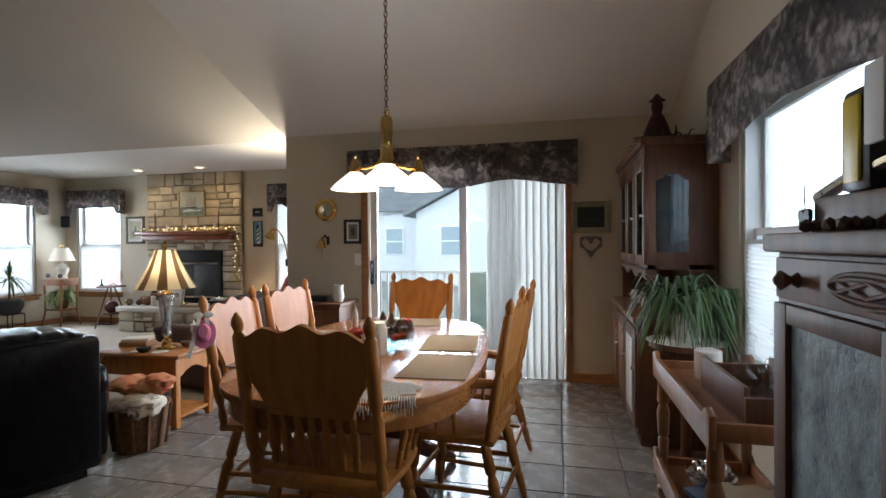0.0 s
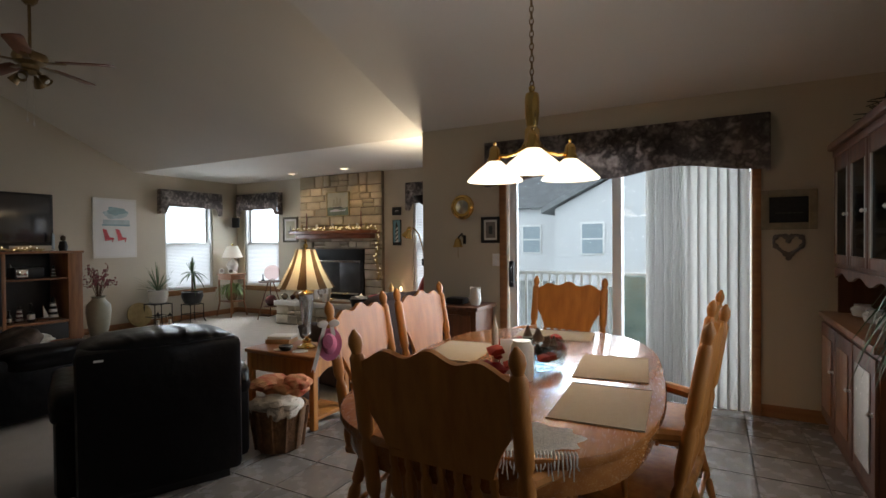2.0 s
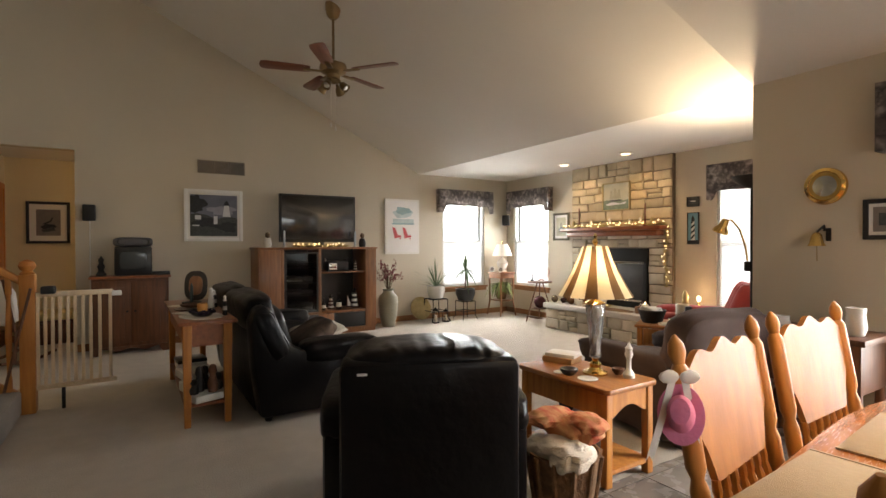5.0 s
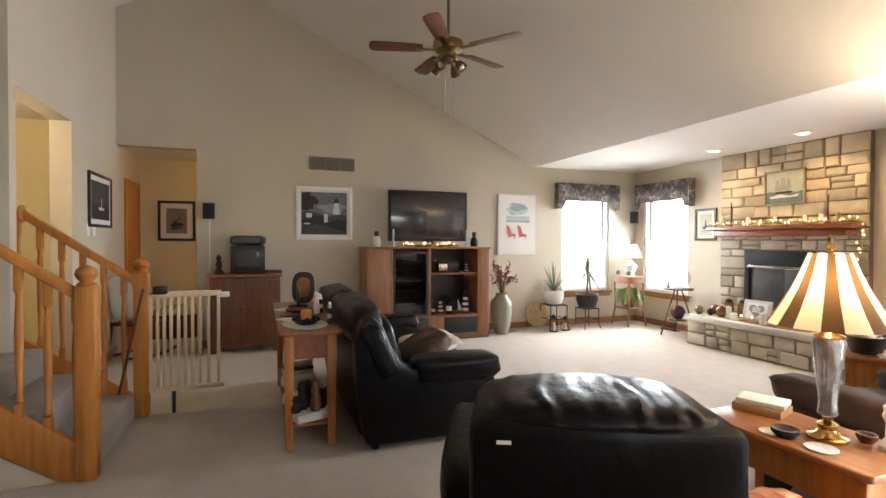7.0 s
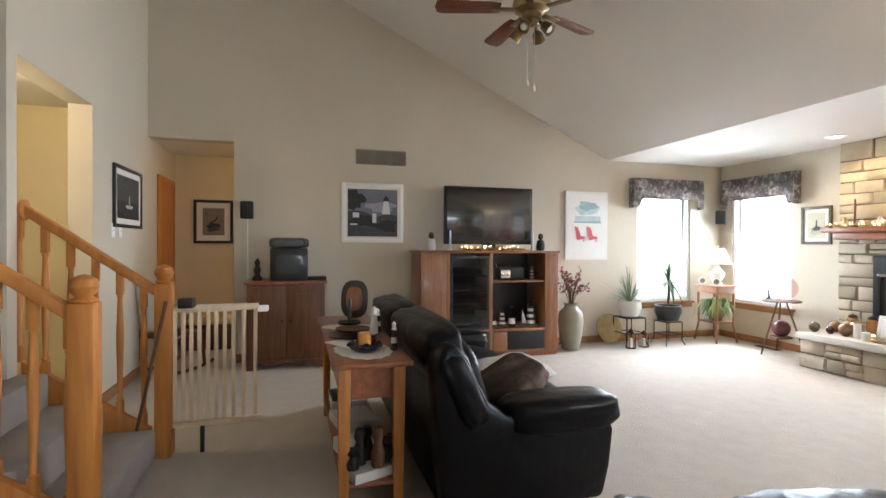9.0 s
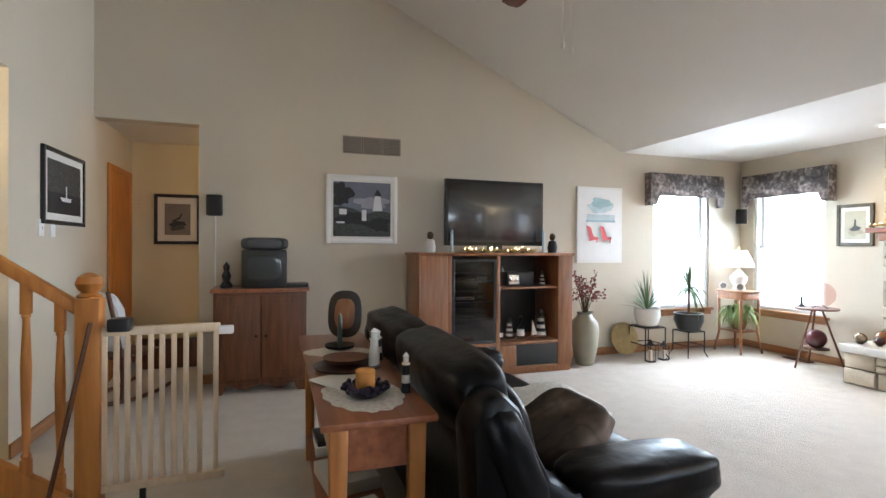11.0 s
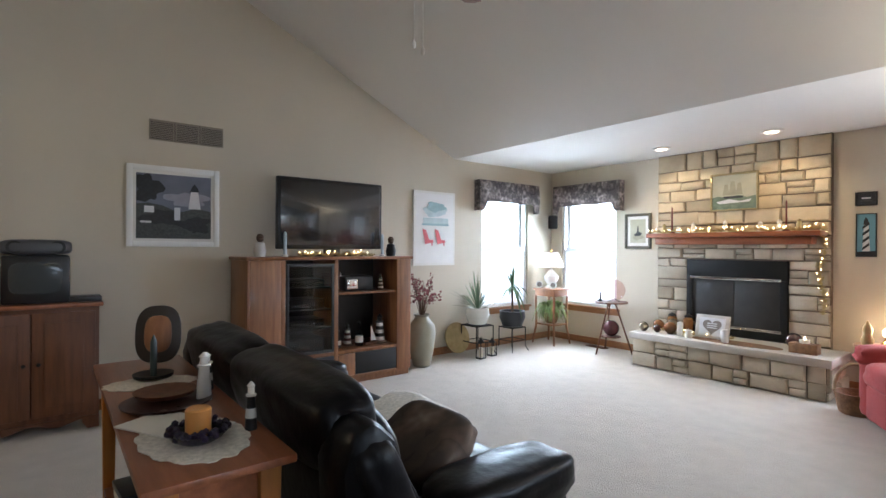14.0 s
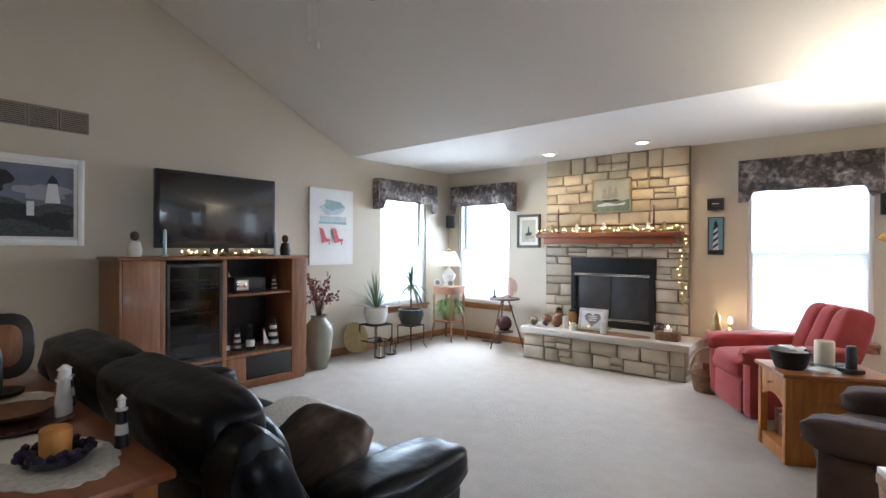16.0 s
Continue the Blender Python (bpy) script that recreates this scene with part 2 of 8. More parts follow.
M_LINEN = mat("linen_placemat", (0.40, 0.31, 0.19), 0.95, vary=0.15, scale=40, bump=0.4, bscale=300, stretch=(1, 6, 1))
M_LACE = mat("lace", (0.80, 0.76, 0.67), 0.95, vary=0.3, scale=60, bump=0.5, bscale=150)
M_MAT = mat("picture_mat", (0.74, 0.72, 0.67), 0.85, vary=0.03)

# ---------------- builders ----------------
def box(bm, a, b, bev=0.0, m=None):
    """Adds a box from corner a to corner b, with bevelled edges."""
    t = bmesh.new()
    r = bmesh.ops.create_cube(t, size=1.0)
    for v in t.verts:
        v.co = Vector([a[i] + (v.co[i] + 0.5) * (b[i] - a[i]) for i in range(3)])
    if bev:
        bmesh.ops.bevel(t, geom=t.edges[:], offset=bev, segments=2, affect='EDGES', profile=0.5)
    return merge(bm, t, m)


def merge(bm, t, m=None):
    if m is not None:
        t.transform(m)
    me = bpy.data.meshes.new("tmp")
    t.to_mesh(me)
    t.free()
    bm.from_mesh(me)
    bpy.data.meshes.remove(me)
    return bm


def lathe(bm, prof, seg=20, m=None):
    """Adds a turned shape from (radius, height) pairs."""
    t = bmesh.new()
    rings = []
    for r, z in prof:
        rings.append([t.verts.new((max(r, 1e-4) * math.cos(2 * math.pi * i / seg), max(r, 1e-4) * math.sin(2 * math.pi * i / seg), z)) for i in range(seg)])
    for p, q in zip(rings, rings[1:]):
        for i in range(seg):
            t.faces.new((p[i], p[(i + 1) % seg], q[(i + 1) % seg], q[i]))
    t.faces.new(list(reversed(rings[0])))
    t.faces.new(rings[-1])
    bmesh.ops.recalc_face_normals(t, faces=t.faces[:])
    return merge(bm, t, m)


def tube(bm, pts, r, seg=8, r2=None):
    """Adds a round rod along points, tapering from r to r2."""
    pts = [Vector(p) for p in pts]
    r2 = r if r2 is None else r2
    t = bmesh.new()
    rings = []
    n = len(pts)
    up = Vector((0.31, 0.17, 0.93)).normalized()
    for i, p in enumerate(pts):
        d = (pts[min(i + 1, n - 1)] - pts[max(i - 1, 0)]).normalized()
        s = d.cross(up)
        if s.length < 0.05:
            s = d.cross(Vector((1, 0, 0)))
        s.normalize()
        u = s.cross(d)
        rr = r + (r2 - r) * i / max(1, n - 1)
        rings.append([t.verts.new(p + rr * (math.cos(2 * math.pi * k / seg) * s + math.sin(2 * math.pi * k / seg) * u)) for k in range(seg)])
    for p, q in zip(rings, rings[1:]):
        for k in range(seg):
            t.faces.new((p[k], p[(k + 1) % seg], q[(k + 1) % seg], q[k]))
    t.faces.new(list(reversed(rings[0])))
    t.faces.new(rings[-1])
    bmesh.ops.recalc_face_normals(t, faces=t.faces[:])
    return merge(bm, t)


def prism(bm, pts, d0, d1, plane='XZ', bev=0.0, m=None):
    """Adds a flat outline given in a plane, extruded from d0 to d1 along the third axis."""
    t = bmesh.new()
    mk = {'XZ': lambda u, v, d: (u, d, v), 'YZ': lambda u, v, d: (d, u, v), 'XY': lambda u, v, d: (u, v, d)}[plane]
    A = [t.verts.new(mk(u, v, d0)) for u, v in pts]
    C = [t.verts.new(mk(u, v, d1)) for u, v in pts]
    t.faces.new(A)
    t.faces.new(list(reversed(C)))
    k = len(pts)
    for i in range(k):
        t.faces.new((A[i], C[i], C[(i + 1) % k], A[(i + 1) % k]))
    bmesh.ops.recalc_face_normals(t, faces=t.faces[:])
    if bev:
        es = [e for e in t.edges if e.calc_face_angle(0) > 0.6]
        bmesh.ops.bevel(t, geom=es, offset=bev, segments=2, affect='EDGES', profile=0.5)
    return merge(bm, t, m)


def ball(bm, c, r, sub=2, squash=(1, 1, 1), lump=0.0):
    t = bmesh.new()
    bmesh.ops.create_icosphere(t, subdivisions=sub, radius=1.0)
    for v in t.verts:
        k = 1 + lump * noise.noise(v.co * 2.3 + Vector(c))
        v.co = Vector((c[0] + v.co.x * r * squash[0] * k, c[1] + v.co.y * r * squash[1] * k, c[2] + v.co.z * r * squash[2] * k))
    return merge(bm, t)


def cushion(bm, a, b, puff=0.25, cuts=5, m=None, lump=0.0):
    """Adds a soft padded block: rounded, bulging in the middle of its faces."""
    t = bmesh.new()
    bmesh.ops.create_cube(t, size=2.0)
    bmesh.ops.subdivide_edges(t, edges=t.edges[:], cuts=cuts, use_grid_fill=True)
    p = 5.0
    c = [(a[i] + b[i]) / 2 for i in range(3)]
    h = [abs(b[i] - a[i]) / 2 for i in range(3)]
    for v in t.verts:
        x, y, z = v.co
        s = (abs(x) ** p + abs(y) ** p + abs(z) ** p) ** (1 / p)
        q = Vector((x, y, z)) / s
        q = q * (1 - puff) + q * puff * (1.08 - 0.12 * (q.length - 1) * 2)
        q *= 1 + lump * noise.noise(Vector(c) + q * 2.2)
        v.co = Vector((c[0] + q.x * h[0], c[1] + q.y * h[1], c[2] + q.z * h[2]))
    return merge(bm, t, m)


def link(name, bm, material, smooth=True):
    me = bpy.data.meshes.new(name)
    bm.to_mesh(me)
    bm.free()
    me.materials.append(material)
    if smooth:
        me.shade_smooth()
        me.set_sharp_from_angle(angle=radians(38))
    return new(name, me)


def part(name, bm, material, parent, label="", at=None):
    """Links a bmesh as one mesh under a thing or a part."""
    o = link(name, bm, material)
    o.parent = parent
    if at is not None:
        o.matrix_basis = at
    if label:
        tagged(o, label)
    return o


def thing(name, place, label, category, group="", turn=0.0):
    o = new(name)
    o.empty_display_size = 0.1
    o.matrix_basis = pose(*place, 0, 0, turn)
    return tagged(o, label, category, group)


def solid(name, bm, material, label, category, group="", place=(0, 0, 0), turn=0.0, kind=""):
    """A thing that is one mesh."""
    o = link(name, bm, material)
    o.matrix_basis = pose(*place, 0, 0, turn)
    return tagged(o, label, category, group, kind)


def new_bm():
    return bmesh.new()


def bx(a, b, bev=0.0):
    return box(bmesh.new(), a, b, bev)


def lt(prof, seg=20, m=None):
    return lathe(bmesh.new(), prof, seg, m)


def tb(pts, r, seg=8, r2=None):
    return tube(bmesh.new(), pts, r, seg, r2)


def structure(name, bm, material, label="", category=""):
    o = link(name, bm, material)
    return tagged(o, label, category, "", "structure")

# ---------------- the room ----------------
LW, FW, DW, RW = -8.2, 7.17, 4.98, 0.95      # inner faces of the left, fireplace, patio-door and right walls
SOFFIT, EDGE = 2.44, 5.27                     # flat strip of ceiling by the fireplace and where the slope starts
PITCH, RIDGE = 0.47, 0.9
DIV = -2.76                                   # free end of the patio-door wall
BACK = -5.6                                   # unseen closing wall behind the camera, far back to weaken bounced light


def zl(y):
    """Height of the living room's sloped ceiling."""
    return SOFFIT + PITCH * (EDGE - y) if y > RIDGE else SOFFIT + PITCH * (EDGE - RIDGE) - PITCH * (RIDGE - y)


def zd(y):
    """Height of the dining corner's sloped ceiling."""
    return 2.405 + 0.32 * (DW - y)


def wall_grid(name, axis, face, depth, us, zs, holes, top=None, label="", material=None):
    """A wall in a plane, cut into blocks round its openings. axis 'x': the wall stands at x = face and runs along y."""
    bm = bmesh.new()
    us, zs = sorted(us), sorted(zs)
    for u0, u1 in zip(us, us[1:]):
        run = None
        for z0, z1 in list(zip(zs, zs[1:])) + [(None, None)]:
            hole = z0 is None or any(h[0] <= (u0 + u1) / 2 <= h[1] and h[2] <= (z0 + z1) / 2 <= h[3] for h in holes)
            if not hole:
                run = (run[0], z1) if run else (z0, z1)
            if (hole or z0 is None) and run:
                a, b = ((face, u0, run[0]), (face + depth, u1, run[1])) if axis == 'x' else ((u0, face, run[0]), (u1, face + depth, run[1]))
                box(bm, [min(p, q) for p, q in zip(a, b)], [max(p, q) for p, q in zip(a, b)])
                run = None
    if top:
        prism(bm, top, face, face + depth, 'YZ' if axis == 'x' else 'XZ')
    return structure(name, bm, material or M_WALL, label, "wall")


WL = (5.74, 6.64, 0.52, 2.06)      # left-wall window
WF = (-8.0, -7.1, 0.52, 2.06)      # fireplace-wall window
WC = (-4.24, -3.26, 0.47, 2.06)    # window behind the red chair
WD = (1.62, 3.28, 0.62, 2.0)       # dining window
SL = (-1.86, 0.06, 0.0, 2.05)      # patio door
HALL = (-0.22, 0.61, 0.0, 2.40)
FOY = (-6.76, -5.70, 0.0, 2.34)
STW = (-5.60, -4.72, 0.0, 3.2)     # stairwell
W2 = -0.22

wall_grid("wall_left", 'x', LW, -0.16, [HALL[0], HALL[1], WL[0], WL[1], FW + 0.16], [0, WL[2], WL[3], HALL[3], SOFFIT], [HALL, WL],
          [(HALL[0], SOFFIT), (EDGE, SOFFIT), (EDGE, SOFFIT + 0.02), (RIDGE, zl(RIDGE) + 0.02), (HALL[0], zl(HALL[0]) + 0.02)], "cream painted gable wall with a window and hall opening")
wall_grid("wall_fireplace", 'y', FW, 0.16, [LW, WF[0], WF[1], WC[0], WC[1], -2.64], [0, WC[2], WF[2], WC[3], SOFFIT + 0.02], [WF, WC], None, "cream painted wall behind the stone fireplace")
wall_grid("wall_patio", 'y', DW, 0.14, [DIV, SL[0], SL[1], RW + 0.16], [0, SL[3], 2.44], [SL], None, "cream painted wall with the patio door")
wall_grid("wall_nook", 'x', -2.74, 0.10, [DW + 0.14, FW + 0.16], [0, SOFFIT + 0.02], [], None, "cream painted wall closing the fireplace bay")
wall_grid("wall_right", 'x', RW, 0.16, [BACK, WD[0], WD[1], DW], [0, WD[2], WD[3], 2.41], [WD],
          [(DW, 2.41), (BACK, 2.41), (BACK, 3.75), (1.1, 3.75), (DW, 2.43)], "cream painted dining wall with a window")
wall_grid("wall_stair", 'y', W2, -0.16, [LW - 1.3, FOY[0], FOY[1], STW[0], STW[1], -4.6], [0, FOY[3], STW[3], 4.06], [FOY, STW], None, "cream painted wall with foyer and stair openings")
wall_grid("wall_back", 'y', BACK, -0.16, [-4.6, RW + 0.16], [0, 3.9], [], None, "unseen cream painted closing wall")
wall_grid("wall_side", 'x', -4.6, -0.14, [BACK, W2 - 0.16], [0, 3.9], [], None, "cream painted stair side wall")

bm = bmesh.new()
box(bm, (LW, EDGE, SOFFIT), (-2.64, FW, SOFFIT + 0.12))
structure("ceiling_soffit", bm, M_CEIL, "flat white painted ceiling strip by the fireplace", "ceiling")
bm = bmesh.new()
prism(bm, [(EDGE, SOFFIT), (RIDGE, zl(RIDGE)), (W2 - 0.2, zl(W2 - 0.2)), (W2 - 0.2, zl(W2 - 0.2) + 0.12), (RIDGE, zl(RIDGE) + 0.12), (EDGE, SOFFIT + 0.12)], LW, DIV, 'YZ')
structure("ceiling_vault", bm, M_CEIL, "white textured vaulted ceiling over the living room", "ceiling")
bm = bmesh.new()
prism(bm, [(DW + 0.16, zd(DW + 0.16)), (1.2, zd(1.2)), (BACK, zd(1.2)), (BACK, zd(1.2) + 0.1), (1.2, zd(1.2) + 0.1), (DW + 0.16, zd(DW + 0.16) + 0.1)], DIV, RW + 0.16, 'YZ')
structure("ceiling_dining", bm, M_CEIL, "white sloped ceiling over the dining corner", "ceiling")
bm = bmesh.new()
prism(bm, [(EDGE, SOFFIT), (DW + 0.16, zd(DW + 0.16) + 0.1), (1.2, zd(1.2) + 0.1), (BACK, zd(1.2) + 0.1), (BACK, 5.0), (RIDGE, 4.75), (EDGE, SOFFIT + 0.14)], DIV, DIV + 0.1, 'YZ')
structure("ceiling_step", bm, M_CEIL, "painted step between the two ceiling slopes", "ceiling")
bm = bmesh.new()
box(bm, (-4.7, BACK, 3.86), (DIV, W2 - 0.2, 3.98))
structure("ceiling_back", bm, M_CEIL, "white ceiling behind the stairs", "ceiling")

bm = bmesh.new()
box(bm, (LW - 0.16, BACK, -0.2), (-2.66, FW + 0.16, -0.004))
structure("floor", bm, M_CARPET, "beige cut-pile carpet", "floor")
bm = bmesh.new()
box(bm, (-2.66, BACK, -0.2), (RW + 0.16, FW + 0.16, -0.012))
tile_floor = structure("floor_tiles", bm, M_GROUT, "dark slate-look square ceramic floor tiles", "floor")

# hall and foyer beyond the openings
bm = bmesh.new()
box(bm, (-9.56, -0.41, 0), (-9.4, 2.2, 2.42))
structure("wall_hall_end", bm, M_WALLY, "hall end wall with lamplight yellow put into its colour", "wall")
bm = bmesh.new()
box(bm, (-9.56, 2.2, 0), (LW - 0.16, 2.36, 2.42))
structure("wall_hall_side", bm, M_WALL, "cream painted hall side wall", "wall")
bm = bmesh.new()
box(bm, (-9.56, W2 - 0.16, 2.42), (LW - 0.16, 2.36, 2.54))
structure("ceiling_hall", bm, M_CEIL, "white hall ceiling", "ceiling")
bm = bmesh.new()
box(bm, (-9.6, -0.41, -0.2), (LW - 0.16, 2.36, -0.004))
structure("floor_hall", bm, M_CARPET, "beige hall carpet", "floor")
bm = bmesh.new()
box(bm, (-7.6, -1.4, 0), (-5.66, -1.26, 2.5))
structure("wall_foyer_back", bm, M_WALLY, "foyer wall with lamplight yellow put into its colour", "wall")
bm = bmesh.new()
box(bm, (-7.76, -1.9, 0), (-7.6, W2 - 0.16, 2.5))
structure("wall_foyer_side", bm, M_WALLY, "foyer side wall with lamplight yellow put into its colour", "wall")
bm = bmesh.new()
box(bm, (-5.66, -4.4, 0), (-5.60, W2 - 0.16, 5.2))
structure("wall_stair_left", bm, M_WALLY, "painted wall between foyer and stairs", "wall")
bm = bmesh.new()
box(bm, (-4.72, -4.4, 0), (-4.66, W2 - 0.16, 5.2))
structure("wall_stair_right", bm, M_WALL, "cream painted stairwell wall", "wall")
bm = bmesh.new()
box(bm, (-5.60, -4.4, 0), (-4.72, -4.28, 5.2))
box(bm, (-5.66, -4.4, 5.2), (-4.66, W2 - 0.16, 5.3))
structure("wall_stair_end", bm, M_WALL, "cream painted stairwell end", "wall")
bm = bmesh.new()
box(bm, (-7.76, -1.9, 2.5), (-5.60, W2 - 0.16, 2.6))
structure("ceiling_foyer", bm, M_CEIL, "white foyer ceiling", "ceiling")

# ---------------- windows, patio door, trim ----------------
def window(name, axis, face, span, label, shade_top, side):
    """A double-hung window in a wall. axis 'x': the wall stands at x = face; side: +1 or -1, the way out of the room."""
    u0, u1, z0, z1 = span
    o = thing(name, (0, 0, 0), label, "window")
    tagged(o, kind="structure")

    def bb(ua, ub, d0, d1, za, zb, bev=0.004):
        d0, d1 = face + side * d0, face + side * d1
        a, b = ((d0, ua, za), (d1, ub, zb)) if axis == 'x' else ((ua, d0, za), (ub, d1, zb))
        return bx([min(p, q) for p, q in zip(a, b)], [max(p, q) for p, q in zip(a, b)], bev)

    zm = (z0 + z1) / 2 + 0.02
    f = 0.035
    bm = new_bm()
    for ua, ub, za, zb in ((u0, u0 + f, z0, z1), (u1 - f, u1, z0, z1), (u0 + f, u1 - f, z1 - f, z1), (u0 + f, u1 - f, z0, z0 + f)):
        merge(bm, bb(ua, ub, 0.02, 0.15, za, zb))
    fr = part("window_frame", bm, M_WHITE, o)
    for nm, za, zb, d in (("upper_sash", zm - 0.02, z1 - f, 0.10), ("lower_sash", z0 + f, zm + 0.02, 0.06)):
        bm = new_bm()
        s = 0.04
        for ua, ub, zc, zd_ in ((u0 + f, u0 + f + s, za, zb), (u1 - f - s, u1 - f, za, zb), (u0 + f + s, u1 - f - s, zb - s, zb), (u0 + f + s, u1 - f - s, za, za + s)):
            merge(bm, bb(ua, ub, d, d + 0.03, zc, zd_))
        sa = part(nm, bm, M_WHITE, o)
        g = part("pane", bb(u0 + f + s, u1 - f - s, d + 0.012, d + 0.018, za + s, zb - s, 0), M_GLASS, sa)
        g.visible_shadow = False
    part("window_sill", bb(u0 - 0.05, u1 + 0.05, -0.04, 0.02, z0 - 0.035, z0 - 0.002), M_TRIM, o, "oak window sill")
    part("apron", bb(u0 - 0.03, u1 + 0.03, -0.015, -0.001, z0 - 0.09, z0 - 0.036), M_TRIM, o, "oak apron")
    bm = new_bm()
    k = max(6, int((shade_top - z0 - 0.03) / 0.024))
    for i in range(k):
        za = z0 + 0.03 + i * (shade_top - z0 - 0.03) / k
        zb = za + (shade_top - z0 - 0.03) / k
        pts = [(0.03, za), (0.022, (za + zb) / 2), (0.03, zb), (0.04, zb), (0.048, (za + zb) / 2), (0.04, za)]
        pts = [(face + side * d, z) for d, z in pts]
        if axis == 'x':
            t = bmesh.new()
            prism(t, pts, u0 + 0.045, u1 - 0.045, 'XZ')
        else:
            t = bmesh.new()
            prism(t, pts, u0 + 0.045, u1 - 0.045, 'YZ')
        merge(bm, t)
    sh = part("cell_shade", bm, M_SHADE, o, "white pleated cellular shade over the lower half")
    sh.visible_shadow = False
    rail = part("shade_rail", bb(u0 + 0.04, u1 - 0.04, 0.02, 0.05, shade_top, shade_top + 0.022), M_WHITE, o)
    return o


window("window_1", 'x', LW, WL, "white double-hung window with a half-raised pleated shade", 1.28, -1)
window("window_2", 'y', FW, WF, "white double-hung window with a half-raised pleated shade", 1.28, 1)
# window_3's shade is drawn full height to give the overbright pane its white
window("window_3", 'y', FW, WC, "white double-hung window with a lowered pleated shade", 1.96, 1)
window("window_4", 'x', RW, WD, "white dining window with pleated shade over its lower half", 1.27, 1)


def valance(label, length, height, depth, drop, lobes, place, turn, group="floral valances", arch=False):
    """A padded cloth valance on a board, its lower edge cut in curves. Runs along local x, front at -y."""
    o = thing("valance", place, label, "valance", group, turn)
    n = 60
    h = []
    for i in range(n + 1):
        u = i / n
        e = min(u, 1 - u)
        if arch:
            z = -height + drop * (max(0.0, (e - 0.12) / 0.38) ** 0.6) + 0.03 * math.sin(min(e, 0.12) / 0.12 * math.pi)
        elif lobes == 1:
            z = -height if e < 0.075 else -height + drop * min(1, (e - 0.075) / 0.035) - 0.004 * math.sin(u * 21)
        else:
            z = -height + drop * 0.5 * (1 - math.cos((u * lobes % 1.0) * 2 * math.pi)) * (0.35 + 0.65 * (1 - abs(2 * u - 1)))
        h.append((-length / 2 + u * length, z))
    pts = [(-length / 2, 0)] + h + [(length / 2, 0)]
    bm = new_bm()
    t = bmesh.new()
    cols = n + 1
    rows = 8
    grid = []
    for i in range(cols):
        x, zb = h[i]
        col = []
        for j in range(rows + 1):
            v = j / rows
            z = zb * v
            y = -depth - 0.012 * math.sin(v * math.pi) - 0.006 * noise.noise(Vector((x * 7, z * 7, 3.1)))
            col.append(t.verts.new((x, y, z)))
        grid.append(col)
    for i in range(cols - 1):
        for j in range(rows):
            t.faces.new((grid[i][j], grid[i + 1][j], grid[i + 1][j + 1], grid[i][j + 1]))
    r = bmesh.ops.solidify(t, geom=t.faces[:], thickness=0.012)
    bmesh.ops.recalc_face_normals(t, faces=t.faces[:])
    merge(bm, t)
    part("front_cloth", bm, M_FLORAL, o)
    for s in (-1, 1):
        part("side_cloth", bx((s * length / 2 - 0.008, -depth + 0.002, -height), (s * length / 2 + 0.008, -0.002, 0.0), 0.003), M_FLORAL, o)
    part("board", bx((-length / 2 + 0.009, -depth + 0.012, -0.02), (length / 2 - 0.009, -0.002, 0.0)), M_WHITEP, o, "white painted board")
    return o


valance("dark floral cloth valance over the corner window", 1.14, 0.40, 0.11, 0.12, 1, (LW, 6.19, 2.21), 90)
valance("dark floral cloth valance over the fireplace-wall window", 1.08, 0.40, 0.11, 0.10, 1, (-7.54, FW, 2.22), 0)
valance("dark floral cloth valance over the chair window", 1.10, 0.42, 0.11, 0.10, 1, (-3.75, FW, 2.21), 0)
valance("long dark floral cloth valance with a scalloped edge", 2.18, 0.40, 0.13, 0.09, 2, (-0.93, DW, 2.20), 0)
valance("large dark floral valance with an arched edge", 1.94, 0.44, 0.12, 0.11, 1, (RW, 2.44, 2.17), -90, arch=True)

# patio door
o = thing("patio_door", (0, 0, 0), "white sliding glass patio door with dark oak casing", "door")
tagged(o, kind="structure")
bm = new_bm()
box(bm, (SL[0] - 0.07, DW - 0.02, 0), (SL[0], DW - 0.001, 2.12), 0.004)
part("casing", bm, M_TRIM, o, "dark oak casing")
part("casing", bx((SL[1], DW - 0.02, 0), (SL[1] + 0.06, DW - 0.001, 2.12), 0.004), M_TRIM, o, "dark oak casing")
part("casing", bx((SL[0], DW - 0.02, 2.055), (SL[1], DW - 0.001, 2.12), 0.004), M_TRIM, o, "dark oak casing")
part("threshold", bx((SL[0], DW - 0.01, -0.004), (SL[1], DW + 0.14, 0.02), 0.004), M_CHROME, o, "metal threshold")


def door_leaf(x0, x1, y):
    bm = new_bm()
    s = 0.075
    for a, b in (((x0, y, 0.02), (x0 + s, y + 0.04, 2.04)), ((x1 - s, y, 0.02), (x1, y + 0.04, 2.04)), ((x0 + s, y, 1.96), (x1 - s, y + 0.04, 2.04)), ((x0 + s, y, 0.02), (x1 - s, y + 0.04, 0.12))):
        box(bm, a, b, 0.004)
    f = part("door_leaf", bm, M_WHITE, o)
    g = part("pane", bx((x0 + s, y + 0.016, 0.12), (x1 - s, y + 0.022, 1.96)), M_GLASS, f)
    g.visible_shadow = False
    return f


leaf = door_leaf(SL[0] + 0.01, -0.86, DW + 0.03)
door_leaf(-0.93, SL[1] - 0.01, DW + 0.08)
bm = new_bm()
box(bm, (-1.845, DW - 0.005, 0.88), (-1.80, DW + 0.03, 1.12), 0.008)
tube(bm, [(-1.82, DW - 0.0, 0.92), (-1.815, DW - 0.045, 0.94), (-1.815, DW - 0.045, 1.06), (-1.82, DW - 0.0, 1.08)], 0.012, 8)
